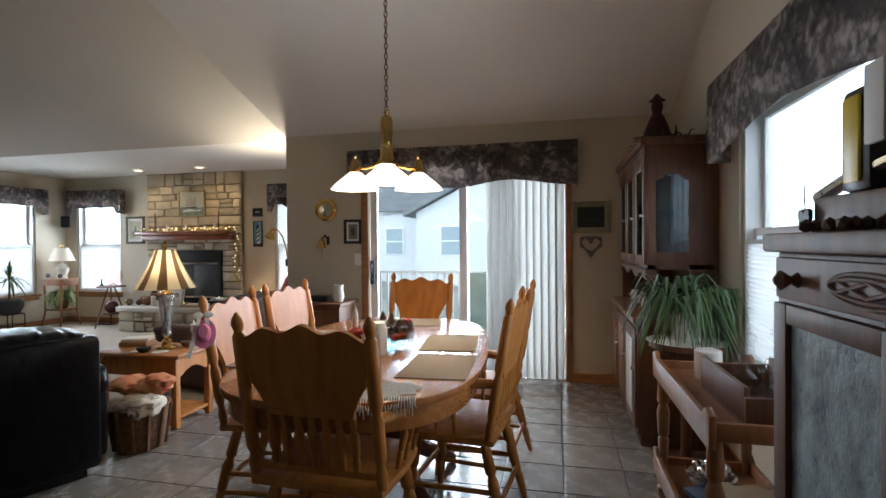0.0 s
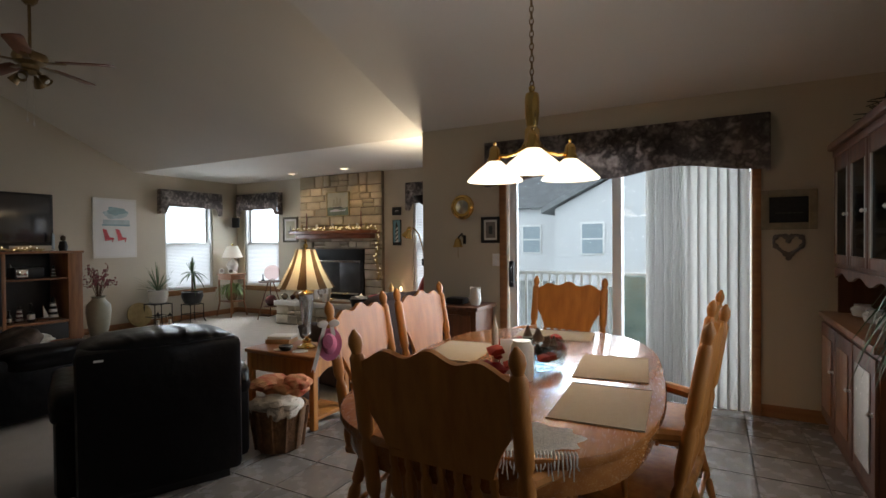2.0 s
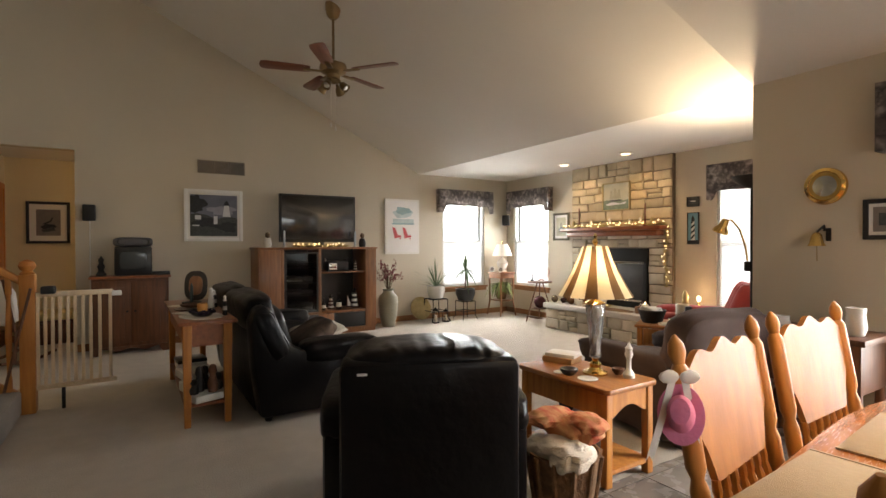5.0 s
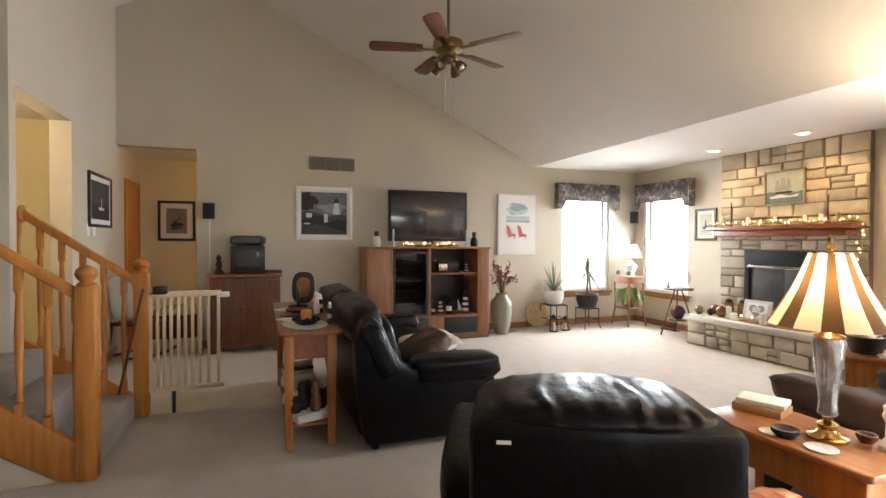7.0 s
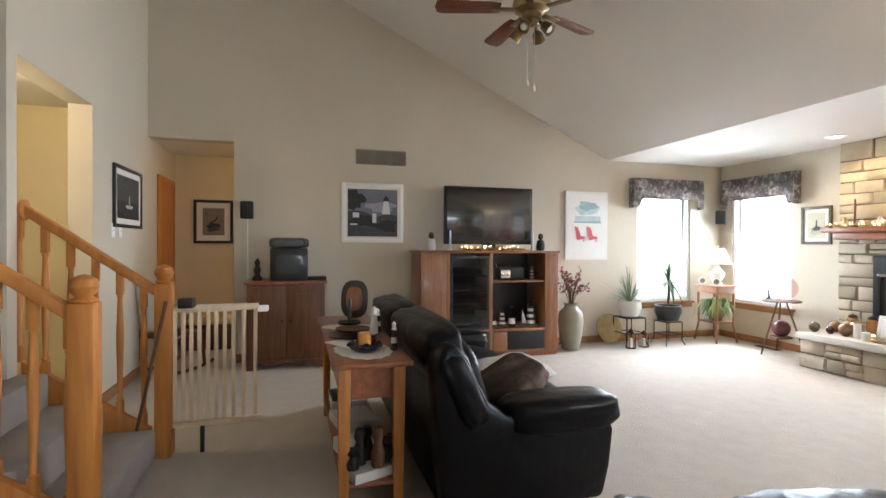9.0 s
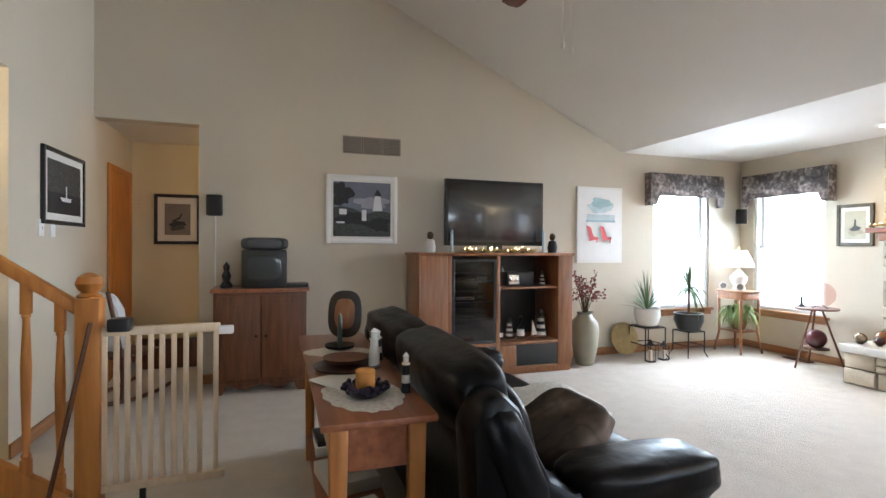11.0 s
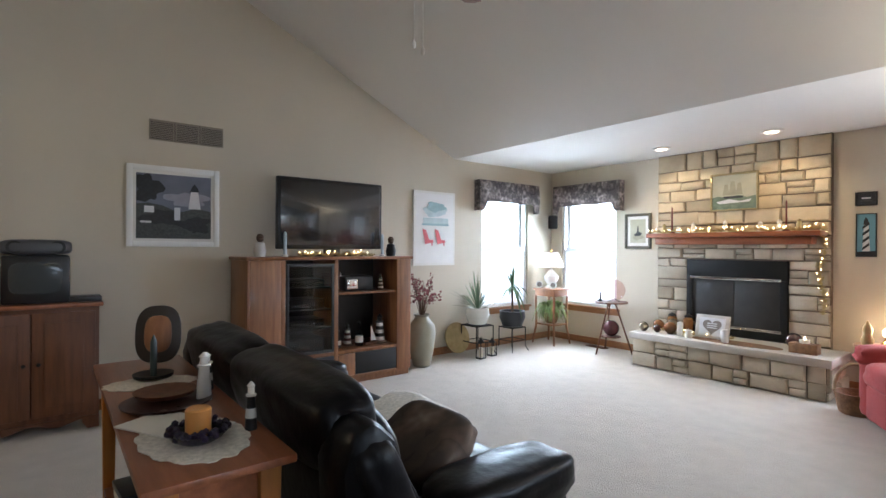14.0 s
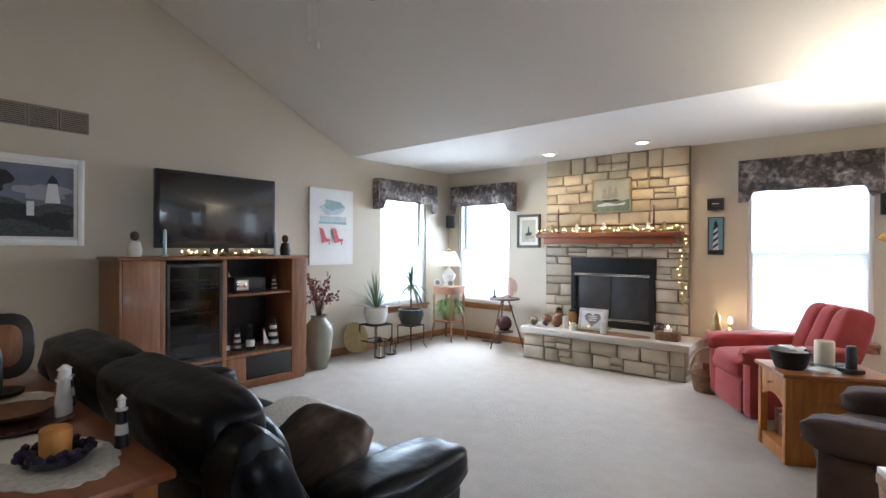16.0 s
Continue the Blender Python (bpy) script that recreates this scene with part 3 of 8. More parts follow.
part("door_handle", bm, M_BLACK, leaf, "black pull handle")

o = thing("vertical_blind", (0, DW - 0.055, 0.03), "grey-white vertical blind drawn to one side", "blind")
part("headrail", bx((-1.8, -0.03, 1.98), (0.05, 0.03, 2.03), 0.004), M_WHITE, o)
VANES = [(-0.645 + 0.021 * i, 72 - 3 * (i % 3)) for i in range(14)] + [(-0.325 + 0.066 * i, 24 + 5 * (i % 2)) for i in range(6)]
for x, a in VANES:
    bm = new_bm()
    prism(bm, [(-0.044, -0.003), (-0.03, 0.006), (-0.012, 0.011), (0.012, 0.011), (0.03, 0.006), (0.044, -0.003), (0.03, 0.0045), (0.012, 0.0095), (-0.012, 0.0095), (-0.03, 0.0045)], 0.0, 1.98, 'XY')
    vane = part("vane", bm, M_BLIND, o, at=pose(x, 0, 0, 0, 0, a))
    part("hanger", bx((-0.008, -0.002, 1.975), (0.008, 0.004, 1.99)), M_WHITE, vane)

# skirting
SKIRT = [((LW, 0.61, 0), (LW + 0.015, 7.155, 0.09)), ((LW + 0.015, FW - 0.015, 0), (-6.52, FW, 0.09)), ((-4.75, FW - 0.015, 0), (-2.74, FW, 0.09)), ((DIV, DW - 0.015, 0), (SL[0] - 0.07, DW, 0.09)),
         ((SL[1] + 0.06, DW - 0.015, 0), (RW, DW, 0.09)), ((-8.15, W2, 0), (-6.76, W2 + 0.015, 0.09)), ((DIV - 0.015, DW, 0), (DIV, DW + 0.14, 0.09)), ((-9.4, -0.25, 0), (-9.385, 2.2, 0.09)),
         ((RW - 0.015, 1.6, 0), (RW, DW - 0.015, 0.09))]
for a, b in SKIRT:
    structure("baseboard", bx(a, b, 0.003), M_TRIM, "stained oak baseboard", "baseboard")
for a, b in (((-8.62, W2, 0), (-8.55, W2 + 0.02, 2.06)), ((-9.32, W2, 0), (-9.25, W2 + 0.02, 2.06)), ((-9.25, W2, 1.99), (-8.62, W2 + 0.02, 2.06))):
    structure("trim", bx(a, b, 0.004), M_OAK, "honey oak door casing", "trim")
structure("door_1", bx((-9.25, W2 + 0.001, 0), (-8.62, W2 + 0.012, 1.99), 0.003), M_OAK, "closed honey oak hall door", "door")

# ---------------- fireplace ----------------
def stone_field(parent, u0, u1, z0, z1, face, course, rng, material, gap=0.011, hole=None, axis='y', name="stone"):
    """Rows of rough-cut stones of uneven length in front of mortar."""
    z = z0
    while z < z1 - 0.02:
        h = course * rng.choice((0.8, 1.0, 1.0, 1.25))
        if z + h > z1 - 0.05:
            h = z1 - z
        segs = [(u0, u1)]
        if hole and z + h / 2 > hole[2] and z + h / 2 < hole[3]:
            segs = [(u0, hole[0]), (hole[1], u1)]
        for s0, s1 in segs:
            u = s0
            while u < s1 - 0.01:
                w = rng.uniform(0.14, 0.36)
                if u + w > s1 - 0.09:
                    w = s1 - u
                split = h > course * 0.95 and w < 0.26 and rng.random() < 0.3
                for za, zb in (((z, z + h * 0.48), (z + h * 0.48, z + h)) if split else ((z, z + h),)):
                    bm = new_bm()
                    pr = rng.uniform(0.018, 0.04)
                    a, b = [u + gap / 2, za + gap / 2], [u + w - gap / 2, zb - gap / 2]
                    k = 0.006
                    lo = [(a[0] + rng.uniform(-k, k), a[1] + rng.uniform(-k, k)), (b[0] + rng.uniform(-k, k), a[1] + rng.uniform(-k, k)),
                          (b[0] + rng.uniform(-k, k), b[1] + rng.uniform(-k, k)), (a[0] + rng.uniform(-k, k), b[1] + rng.uniform(-k, k))]
                    t = bmesh.new()
                    ins = 0.012
                    cu, cz = (a[0] + b[0]) / 2, (a[1] + b[1]) / 2
                    P = lambda uu, zz, d: (uu, face - d, zz) if axis == 'y' else (face + d, uu, zz)
                    back = [t.verts.new(P(x, y, 0.0)) for x, y in lo]
                    mid = [t.verts.new(P(x, y, pr * 0.6)) for x, y in lo]
                    fr = [t.verts.new(P(x + (ins if x < cu else -ins), y + (ins if y < cz else -ins), pr + rng.uniform(-0.004, 0.004))) for x, y in lo]
                    ce = t.verts.new(P(cu + rng.uniform(-0.03, 0.03), cz, pr + 0.006))
                    for p, q in ((back, mid), (mid, fr)):
                        for i in range(4):
                            t.faces.new((p[i], p[(i + 1) % 4], q[(i + 1) % 4], q[i]))
                    for i in range(4):
                        t.faces.new((fr[i], fr[(i + 1) % 4], ce))
                    bmesh.ops.recalc_face_normals(t, faces=t.faces[:])
                    merge(bm, t)
                    part(name, bm, material, parent)
                u += w
        z += h


FX0, FX1 = -6.495, -4.775
FBX = (-6.13, -5.12, 0.32, 1.20)
rng = random.Random(7)
o = thing("fireplace", (0, 0, 0), "floor-to-ceiling rough tan stone fireplace with black firebox", "fireplace")
bm = new_bm()
for a, b in (((FX0, 7.11, 0.3), (FBX[0], FW - 0.001, SOFFIT - 0.002)), ((FBX[1], 7.11, 0.3), (FX1, FW - 0.001, SOFFIT - 0.002)), ((FBX[0], 7.11, FBX[3]), (FBX[1], FW - 0.001, SOFFIT - 0.002))):
    box(bm, a, b)
part("mortar_bed", bm, M_MORTAR, o, "dark recessed mortar")
stone_field(o, FX0, FX1, 1.46, SOFFIT - 0.004, 7.11, 0.128, rng, M_STONE)
stone_field(o, FX0, FX1, 0.38, 1.46, 7.11, 0.12, rng, M_STONEG, hole=(FBX[0], FBX[1], 0.3, FBX[3]))
bm = new_bm()
box(bm, (FBX[0], 7.07, 0.38), (FBX[1], 7.105, 0.46), 0.004)
box(bm, (FBX[0], 7.07, 1.0), (FBX[1], 7.105, 1.20), 0.004)
box(bm, (FBX[0], 7.07, 0.46), (FBX[0] + 0.07, 7.105, 1.0), 0.004)
box(bm, (FBX[1] - 0.07, 7.07, 0.46), (FBX[1], 7.105, 1.0), 0.004)
M_FIRESCREEN = mat("sooty_mesh_screen", (0.030, 0.026, 0.022), 0.55, vary=0.4, scale=9, bump=0.3, bscale=220)
M_SOOT = mat("black_stove_paint", (0.010, 0.0095, 0.009), 0.6, vary=0.3, spec=0.25)
fb = part("firebox_surround", bm, M_SOOT, o, "black metal firebox surround")
part("trim_bar", bx((FBX[0] + 0.05, 7.05, 0.985), (FBX[1] - 0.05, 7.07, 1.015), 0.004), M_CHROME, fb, "pale metal upper trim bar")
part("trim_bar", bx((FBX[0] + 0.05, 7.05, 0.46), (FBX[1] - 0.05, 7.07, 0.49), 0.004), M_CHROME, fb, "pale metal lower trim bar")
for a, b in ((FBX[0] + 0.07, (FBX[0] + FBX[1]) / 2 - 0.002), ((FBX[0] + FBX[1]) / 2 + 0.002, FBX[1] - 0.07)):
    part("screen_door", bx((a, 7.085, 0.47), (b, 7.095, 1.0), 0.001), M_FIRESCREEN, fb, "dark sooty mesh door")
part("mantel_shelf", bx((-6.52, 6.86, 1.45), (-4.80, 7.085, 1.50), 0.008), M_CHERRY, o, "reddish oak mantel shelf")
part("mantel_beam", bx((-6.44, 6.92, 1.37), (-4.88, 7.085, 1.449), 0.012), M_CHERRY, o)
part("floor_box", bx((FBX[0], 7.12, 0.3), (FBX[1], 7.165, 1.2)), M_BLACKM, o)

o = thing("hearth", (0, 0, 0), "raised grey stone hearth with a smooth slab top", "hearth")
HX0, HX1, HY = -6.47, -4.66, 6.52
part("mortar_bed", bx((HX0, HY, 0), (HX1, 7.06, 0.30)), M_MORTAR, o)
stone_field(o, HX0, HX1, 0.0, 0.30, HY, 0.15, rng, M_STONEG)
stone_field(o, HY, 7.06, 0.0, 0.30, HX1, 0.15, rng, M_STONEG, axis='x')
part("slab", bx((HX0 - 0.03, HY - 0.05, 0.301), (HX1 + 0.05, 7.065, 0.375), 0.01), M_SLAB, o, "pale stone slab")

# ---------------- dining corner ----------------
TX, TY = -0.93, 2.75
o = thing("dining_table", (TX, TY, 0), "long oval honey oak dining table on a pedestal", "table", turn=6.5)


def oval(a, b, n=56, p=2.6):
    r = []
    for i in range(n):
        t = 2 * math.pi * i / n
        c, s = math.cos(t), math.sin(t)
        r.append((math.copysign(abs(c) ** (2 / p), c) * a, math.copysign(abs(s) ** (2 / p), s) * b))
    return r


bm = new_bm()
prism(bm, oval(0.57, 0.95, 64, 3.0), 0.72, 0.752, 'XY', 0.008)
part("tabletop", bm, M_OAKY, o, "glossy oak tabletop")
bm = new_bm()
prism(bm, oval(0.54, 0.92, 64, 3.0), 0.635, 0.7195, 'XY', 0.006)
part("apron", bm, M_OAKY, o)
bm = new_bm()
lathe(bm, [(0.16, 0.14), (0.17, 0.2), (0.11, 0.27), (0.09, 0.36), (0.13, 0.45), (0.14, 0.52), (0.10, 0.58), (0.17, 0.62), (0.17, 0.64)], 24)
part("pedestal", bm, M_OAKD, o, "turned dark oak pedestal")
for k in range(4):
    a = math.pi / 4 + k * math.pi / 2
    d = Vector((math.cos(a), math.sin(a), 0))
    bm = new_bm()
    tube(bm, [d * 0.08 + Vector((0, 0, 0.24)), d * 0.22 + Vector((0, 0, 0.17)), d * 0.38 + Vector((0, 0, 0.08)), d * 0.48 + Vector((0, 0, 0.035))], 0.055, 10, 0.03)
    ball(bm, d * 0.48 + Vector((0, 0, 0.03)), 0.03, 1, (1.2, 1.2, 1))
    part("foot", bm, M_OAKD, o)

SPIN = [(0.010, 0.0), (0.013, 0.06), (0.009, 0.075), (0.014, 0.10), (0.017, 0.16), (0.014, 0.21), (0.009, 0.235), (0.012, 0.26), (0.010, 0.30)]


def turned_leg(a, b, r=0.022):
    """A turned leg from a (foot) to b (top)."""
    a, b = Vector(a), Vector(b)
    L = (b - a).length
    prof = [(r * 0.55, 0), (r * 0.75, L * 0.12), (r * 0.95, L * 0.3), (r * 0.6, L * 0.33), (r * 0.95, L * 0.36), (r * 1.15, L * 0.6), (r * 0.7, L * 0.68), (r * 1.1, L * 0.71), (r * 0.9, L)]
    m = Matrix.Translation(a) @ Vector((0, 0, 1)).rotation_difference(b - a).to_matrix().to_4x4()
    return lt(prof, 12, m)


def dining_chair(name, label, arms):
    """A press-back oak chair, front towards local +y, origin on the floor under the seat's middle."""
    o = thing(name, (0, 0, 0), label, "chair", "oak chairs round the table")
    bm = new_bm()
    prism(bm, [(-0.225, -0.21), (0.225, -0.21), (0.235, 0.02), (0.225, 0.17), (0.15, 0.225), (0, 0.24), (-0.15, 0.225), (-0.225, 0.17), (-0.235, 0.02)], 0.425, 0.46, 'XY', 0.012)
    part("seat", bm, M_OAK, o)
    for sx in (-1, 1):
        part("leg", turned_leg((sx * 0.22, 0.20, 0), (sx * 0.17, 0.15, 0.426)), M_OAK, o)
        part("leg", turned_leg((sx * 0.20, -0.26, 0), (sx * 0.16, -0.15, 0.426)), M_OAK, o)
        part("stretcher", tb([(sx * 0.205, 0.18, 0.14), (sx * 0.19, -0.23, 0.14)], 0.011, 8), M_OAK, o)
        part("stretcher", tb([(sx * 0.197, 0.178, 0.22), (sx * 0.18, -0.21, 0.22)], 0.011, 8), M_OAK, o)
        prof = [(0.017, 0), (0.02, 0.05), (0.013, 0.08), (0.021, 0.11), (0.021, 0.24), (0.014, 0.265), (0.022, 0.29), (0.021, 0.50), (0.013, 0.515), (0.02, 0.54), (0.017, 0.56), (0.004, 0.58)]
        m = Matrix.Translation((sx * 0.215, -0.185, 0.455)) @ Matrix.Rotation(radians(10), 4, 'X')
        part("back_post", lt(prof, 12, m), M_OAK, o)
    part("stretcher", tb([(-0.2, 0.19, 0.2), (0.2, 0.19, 0.2)], 0.012, 8), M_OAK, o)
    part("stretcher", tb([(-0.19, -0.22, 0.17), (0.19, -0.22, 0.17)], 0.012, 8), M_OAK, o)
    lean = Matrix.Translation((0, -0.185, 0.455)) @ Matrix.Rotation(radians(10), 4, 'X')
    up = []
    for i in range(41):
        u = -1 + i / 20
        au = abs(u)
        z = 0.535 + 0.013 * math.cos(au * math.pi * 3.0) * (1 - 0.3 * au) - 0.03 * au * au
        up.append((u * 0.2, z))
    low = []
    for i in range(41):
        u = 1 - i / 20
        au = abs(u)
        z = 0.235 if au < 0.72 else 0.235 + 0.13 * ((au - 0.72) / 0.28) ** 0.6
        x = u * 0.2
        low.append((x, z))
    bm = new_bm()
    prism(bm, up + low[1:-1], -0.009, 0.009, 'XZ', 0.0, lean)
    part("backrest", bm, M_OAK, o, "scalloped pressed oak back panel")
    bm = new_bm()
    prism(bm, [(-0.2, 0.03), (0.2, 0.03), (0.2, 0.055), (-0.2, 0.055)], -0.009, 0.009, 'XZ', 0.002, lean)
    part("lower_rail", bm, M_OAK, o)
    for i in range(7):
        x = (i - 3) * 0.046
        part("spindle", lt([(r, 0.05 + z * 0.63) for r, z in SPIN], 8, lean @ Matrix.Translation((x, 0, 0))), M_OAK, o)
    if arms:
        for sx in (-1, 1):
            bm = new_bm()
            tube(bm, [(sx * 0.20, -0.215, 0.68), (sx * 0.25, -0.08, 0.685), (sx * 0.262, 0.08, 0.675), (sx * 0.25, 0.16, 0.655), (sx * 0.245, 0.19, 0.62)], 0.02, 8, 0.024)
            part("armrest", bm, M_OAK, o)
            for yy in (-0.04, 0.04, 0.13):
                part("arm_spindle", turned_leg((sx * 0.215, yy, 0.455), (sx * 0.255, yy, 0.67), 0.012), M_OAK, o)
    return o


arm_chair = dining_chair("dining_chair", "oak press-back armchair at the head of the table", True)
arm_chair.matrix_basis = pose(-0.824, 2.03, 0, 0, 0, -2)
arm_chair.scale = (1.12, 1.0, 1.03)
far_chair = copy_thing(arm_chair, pose(-1.086, 3.745, 0, 0, 0, 172))
tagged(far_chair, "oak press-back armchair before the patio door")
side_chair = dining_chair("dining_chair", "oak press-back side chair with turned legs and spindles", False)
side_chair.matrix_basis = pose(-1.35, 2.52, 0, 0, 0, -82)
side_chair.scale = (1.12, 1.0, 1.03)
copies = [copy_thing(side_chair, pose(-1.39, 3.1, 0, 0, 0, -89))]
right_chair = copy_thing(arm_chair, pose(-0.46, 2.58, 0, 0, 0, 84))
tagged(right_chair, "oak press-back armchair at the table's side")
copies.append(copy_thing(side_chair, pose(-0.46, 3.18, 0, 0, 0, 86)))
for chair in copies + [far_chair, right_chair]:
    chair.scale = (1.12, 1.0, 1.03)

# cloth on the table
for x, y, a in ((-0.52, 2.37, 3), (-0.575, 2.88, 6), (-1.31, 2.40, 3), (-1.31, 2.89, 5), (-1.0, 3.50, 96)):
    o = thing("placemat", (x, y, 0.7525), "tan woven linen placemat on the table", "placemat", "placemats", a)
    part("cloth", bx((-0.143, -0.203, 0), (0.143, 0.203, 0.0035), 0.001), M_LINEN, o)
    for k in (-1, 1):
        part("hem", bx((-0.143, min(k * 0.2035, k * 0.213), 0), (0.143, max(k * 0.2035, k * 0.213), 0.005), 0.001), M_LINEN, o)
bm = new_bm()
t = bmesh.new()
n = 40
top, outer = [], []
c0 = t.verts.new((0, 0, 0.004))
for i in range(n):
    a = 2 * math.pi * i / n
    r = 0.15 + 0.015 * math.cos(a * 9)
    top.append(t.verts.new((r * math.cos(a) * 1.5, r * math.sin(a), 0.004 + 0.002 * math.sin(a * 5))))
for i in range(n):
    t.faces.new((c0, top[i], top[(i + 1) % n]))
bmesh.ops.solidify(t, geom=t.faces[:], thickness=0.003)
merge(bm, t)
for i in range(24):
    x = -0.17 + i * 0.0148
    tube(bm, [(x, -0.14, 0.004), (x + 0.002, -0.165, 0.004), (x + 0.004 * math.sin(i), -0.19, -0.02), (x + 0.006 * math.sin(i * 1.7), -0.196, -0.05 - 0.02 * math.sin(i * 2.1))], 0.006, 5, 0.003)
solid("table_runner", bm, M_LACE, "cream fringed runner hanging over the table's end", "runner", "", (-0.64, 1.98, 0.7535), 22).scale = (0.62, 0.7, 0.8)

# autumn centrepiece
o = thing("centrepiece", (-0.92, 2.62, 0.753), "autumn centrepiece with candle, card and red ribbon", "centrepiece")
bm = new_bm()
lathe(bm, [(0.07, 0), (0.11, 0.02), (0.125, 0.08), (0.115, 0.115), (0.105, 0.11), (0.1, 0.05), (0.02, 0.02)], 18)
part("bowl", bm, M_CGLASS, o, "clear glass bowl", pose(0.06, 0.12, 0))
rr = random.Random(3)
for i in range(14):
    bm = new_bm()
    c = Vector((0.06 + rr.uniform(-0.07, 0.07), 0.12 + rr.uniform(-0.07, 0.07), 0.06 + 0.05 * (i % 3) * rr.uniform(0.6, 1)))
    q = rr.uniform(0.018, 0.028)
    for k in range(5):
        lathe(bm, [(q * (1.0 - 0.18 * k), 0), (q * (0.75 - 0.15 * k), 0.008), (q * 0.3, 0.009)], 8, Matrix.Translation(c + Vector((0, 0, -0.018 + 0.009 * k))) @ Matrix.Rotation(0.4 * k, 4, 'Z'))
    part("pine_cone", bm, M_STEM, o, "brown pine cone")
bm = new_bm()
for i in range(16):
    ball(bm, (rr.uniform(-0.12, 0.14), rr.uniform(-0.12, 0.26), rr.uniform(0.02, 0.12)), rr.uniform(0.02, 0.04), 1, (1, 1, 0.6), 0.6)
part("ribbon_leaves", bm, mat("rust_red_cloth", (0.36, 0.035, 0.02), 0.8, vary=0.4, scale=25), o, "rust red cloth leaves")
part("candle", lt([(0.014, 0.02), (0.014, 0.18), (0.009, 0.2), (0.005, 0.22), (0.001, 0.24)], 12, Matrix.Translation((-0.07, -0.05, 0))), M_WAX, o, "cream taper candle")
part("candle_cup", lt([(0.035, 0), (0.03, 0.02), (0.02, 0.05), (0.02, 0.02)], 14, Matrix.Translation((-0.07, -0.05, 0))), mat("red_candle_cup", (0.35, 0.02, 0.02), 0.3), o, "red candle cup")
part("card", bx((-0.045, -0.003, 0), (0.045, 0.003, 0.14), 0.002), M_PAPER, o, "cream folded card", pose(0.0, -0.04, 0.004, -12, 0, 30))
part("candle_jar", lt([(0.042, 0), (0.046, 0.01), (0.046, 0.13), (0.036, 0.145), (0.036, 0.155)], 20, Matrix.Translation((0.06, -0.09, 0))), M_WAX, o, "cream candle jar")
part("jar_label", bx((-0.03, -0.004, 0.03), (0.03, 0.0, 0.11), 0.001), M_PAPER, o, "printed paper label", pose(0.06, -0.1345, 0, 0, 0, 0))
part("ribbon_bow", ball(ball(ball(bmesh.new(), (-0.10, -0.07, 0.03), 0.03, 2, (1.3, 0.7, 0.8), 0.5), (-0.04, -0.085, 0.03), 0.03, 2, (1.3, 0.7, 0.8), 0.5), (-0.07, -0.09, 0.02), 0.02, 2), mat("red_satin", (0.30, 0.012, 0.015), 0.4, vary=0.3), o, "dark red satin bow")

# chandelier
CX, CY = -0.94, 2.92
ceil = zd(CY)
o = thing("chandelier", (CX, CY, 0), "polished brass chandelier with three lit milk-glass shades", "chandelier")
part("canopy", lt([(0.065, ceil - 0.002), (0.065, ceil - 0.02), (0.03, ceil - 0.045), (0.01, ceil - 0.05)], 20), M_BRASS, o)
for i in range(34):
    z = 2.02 + i * (ceil - 0.05 - 2.02) / 34
    bm = new_bm()
    pts = [(0.009 * math.cos(t * math.pi / 6), 0, 0.019 * math.sin(t * math.pi / 6)) for t in range(13)]
    tube(bm, pts, 0.0028, 6)
    part("chain_link", bm, M_FANM, o, at=pose(0, 0, z + 0.015, 0, 0, 90 * (i % 2)))
bm = new_bm()
lathe(bm, [(0.008, 2.03), (0.016, 2.02), (0.012, 2.0), (0.03, 1.99), (0.034, 1.97), (0.034, 1.90), (0.026, 1.835), (0.036, 1.820), (0.036, 1.770), (0.05, 1.750), (0.045, 1.725), (0.02, 1.710), (0.02, 1.670), (0.002, 1.650)], 20)
part("stem", bm, M_BRASS, o)
for k in range(3):
    a = radians(49 + 120 * k)
    d = Vector((math.cos(a), math.sin(a), 0))
    bm = new_bm()
    tube(bm, [d * 0.03 + Vector((0, 0, 1.750)), d * 0.08 + Vector((0, 0, 1.725)), d * 0.14 + Vector((0, 0, 1.715)), d * 0.205 + Vector((0, 0, 1.725))], 0.009, 8)
    arm = part("arm", bm, M_BRASS, o)
    mm = Matrix.Translation(d * 0.21)
    part("socket", lt([(0.004, 1.795), (0.01, 1.785), (0.006, 1.775), (0.02, 1.765), (0.026, 1.750), (0.03, 1.720), (0.036, 1.705), (0.034, 1.690)], 18, mm), M_BRASS, arm)
    sh = part("shade", lt([(0.034, 1.695), (0.045, 1.685), (0.10, 1.640), (0.135, 1.605), (0.138, 1.598), (0.13, 1.602), (0.095, 1.630), (0.04, 1.672), (0.03, 1.688)], 28, mm), M_MILK, arm, "lit white milk-glass cone shade")
    spot("chandelier_bulb", (CX + d.x * 0.21, CY + d.y * 0.21, 1.60), (CX + d.x * 0.21, CY + d.y * 0.21, 0.0), 26, 150, (1.0, 0.74, 0.45), 0.05)


# china hutch
o = thing("china_hutch", (0.47, 3.56, 0), "tall dark oak china hutch with arched glass doors", "hutch")
o.scale = (1.0, 1.0, 0.965)
HL, HD = 1.27, 0.47
part("base_body", bx((0.0, 0.0, 0.08), (HD, HL, 0.80), 0.006), M_OAKD, o)
part("plinth", bx((0.02, 0.02, 0), (HD, HL - 0.02, 0.08), 0.004), M_OAKD, o)
part("counter", bx((-0.03, -0.02, 0.80), (HD, HL + 0.02, 0.84), 0.008), M_OAKM, o)
U0 = 0.065
up = part("upper_body", bx((HD - 0.02, 0.03, 0.841), (HD, HL - 0.03, 1.95)), M_OAKD, o)
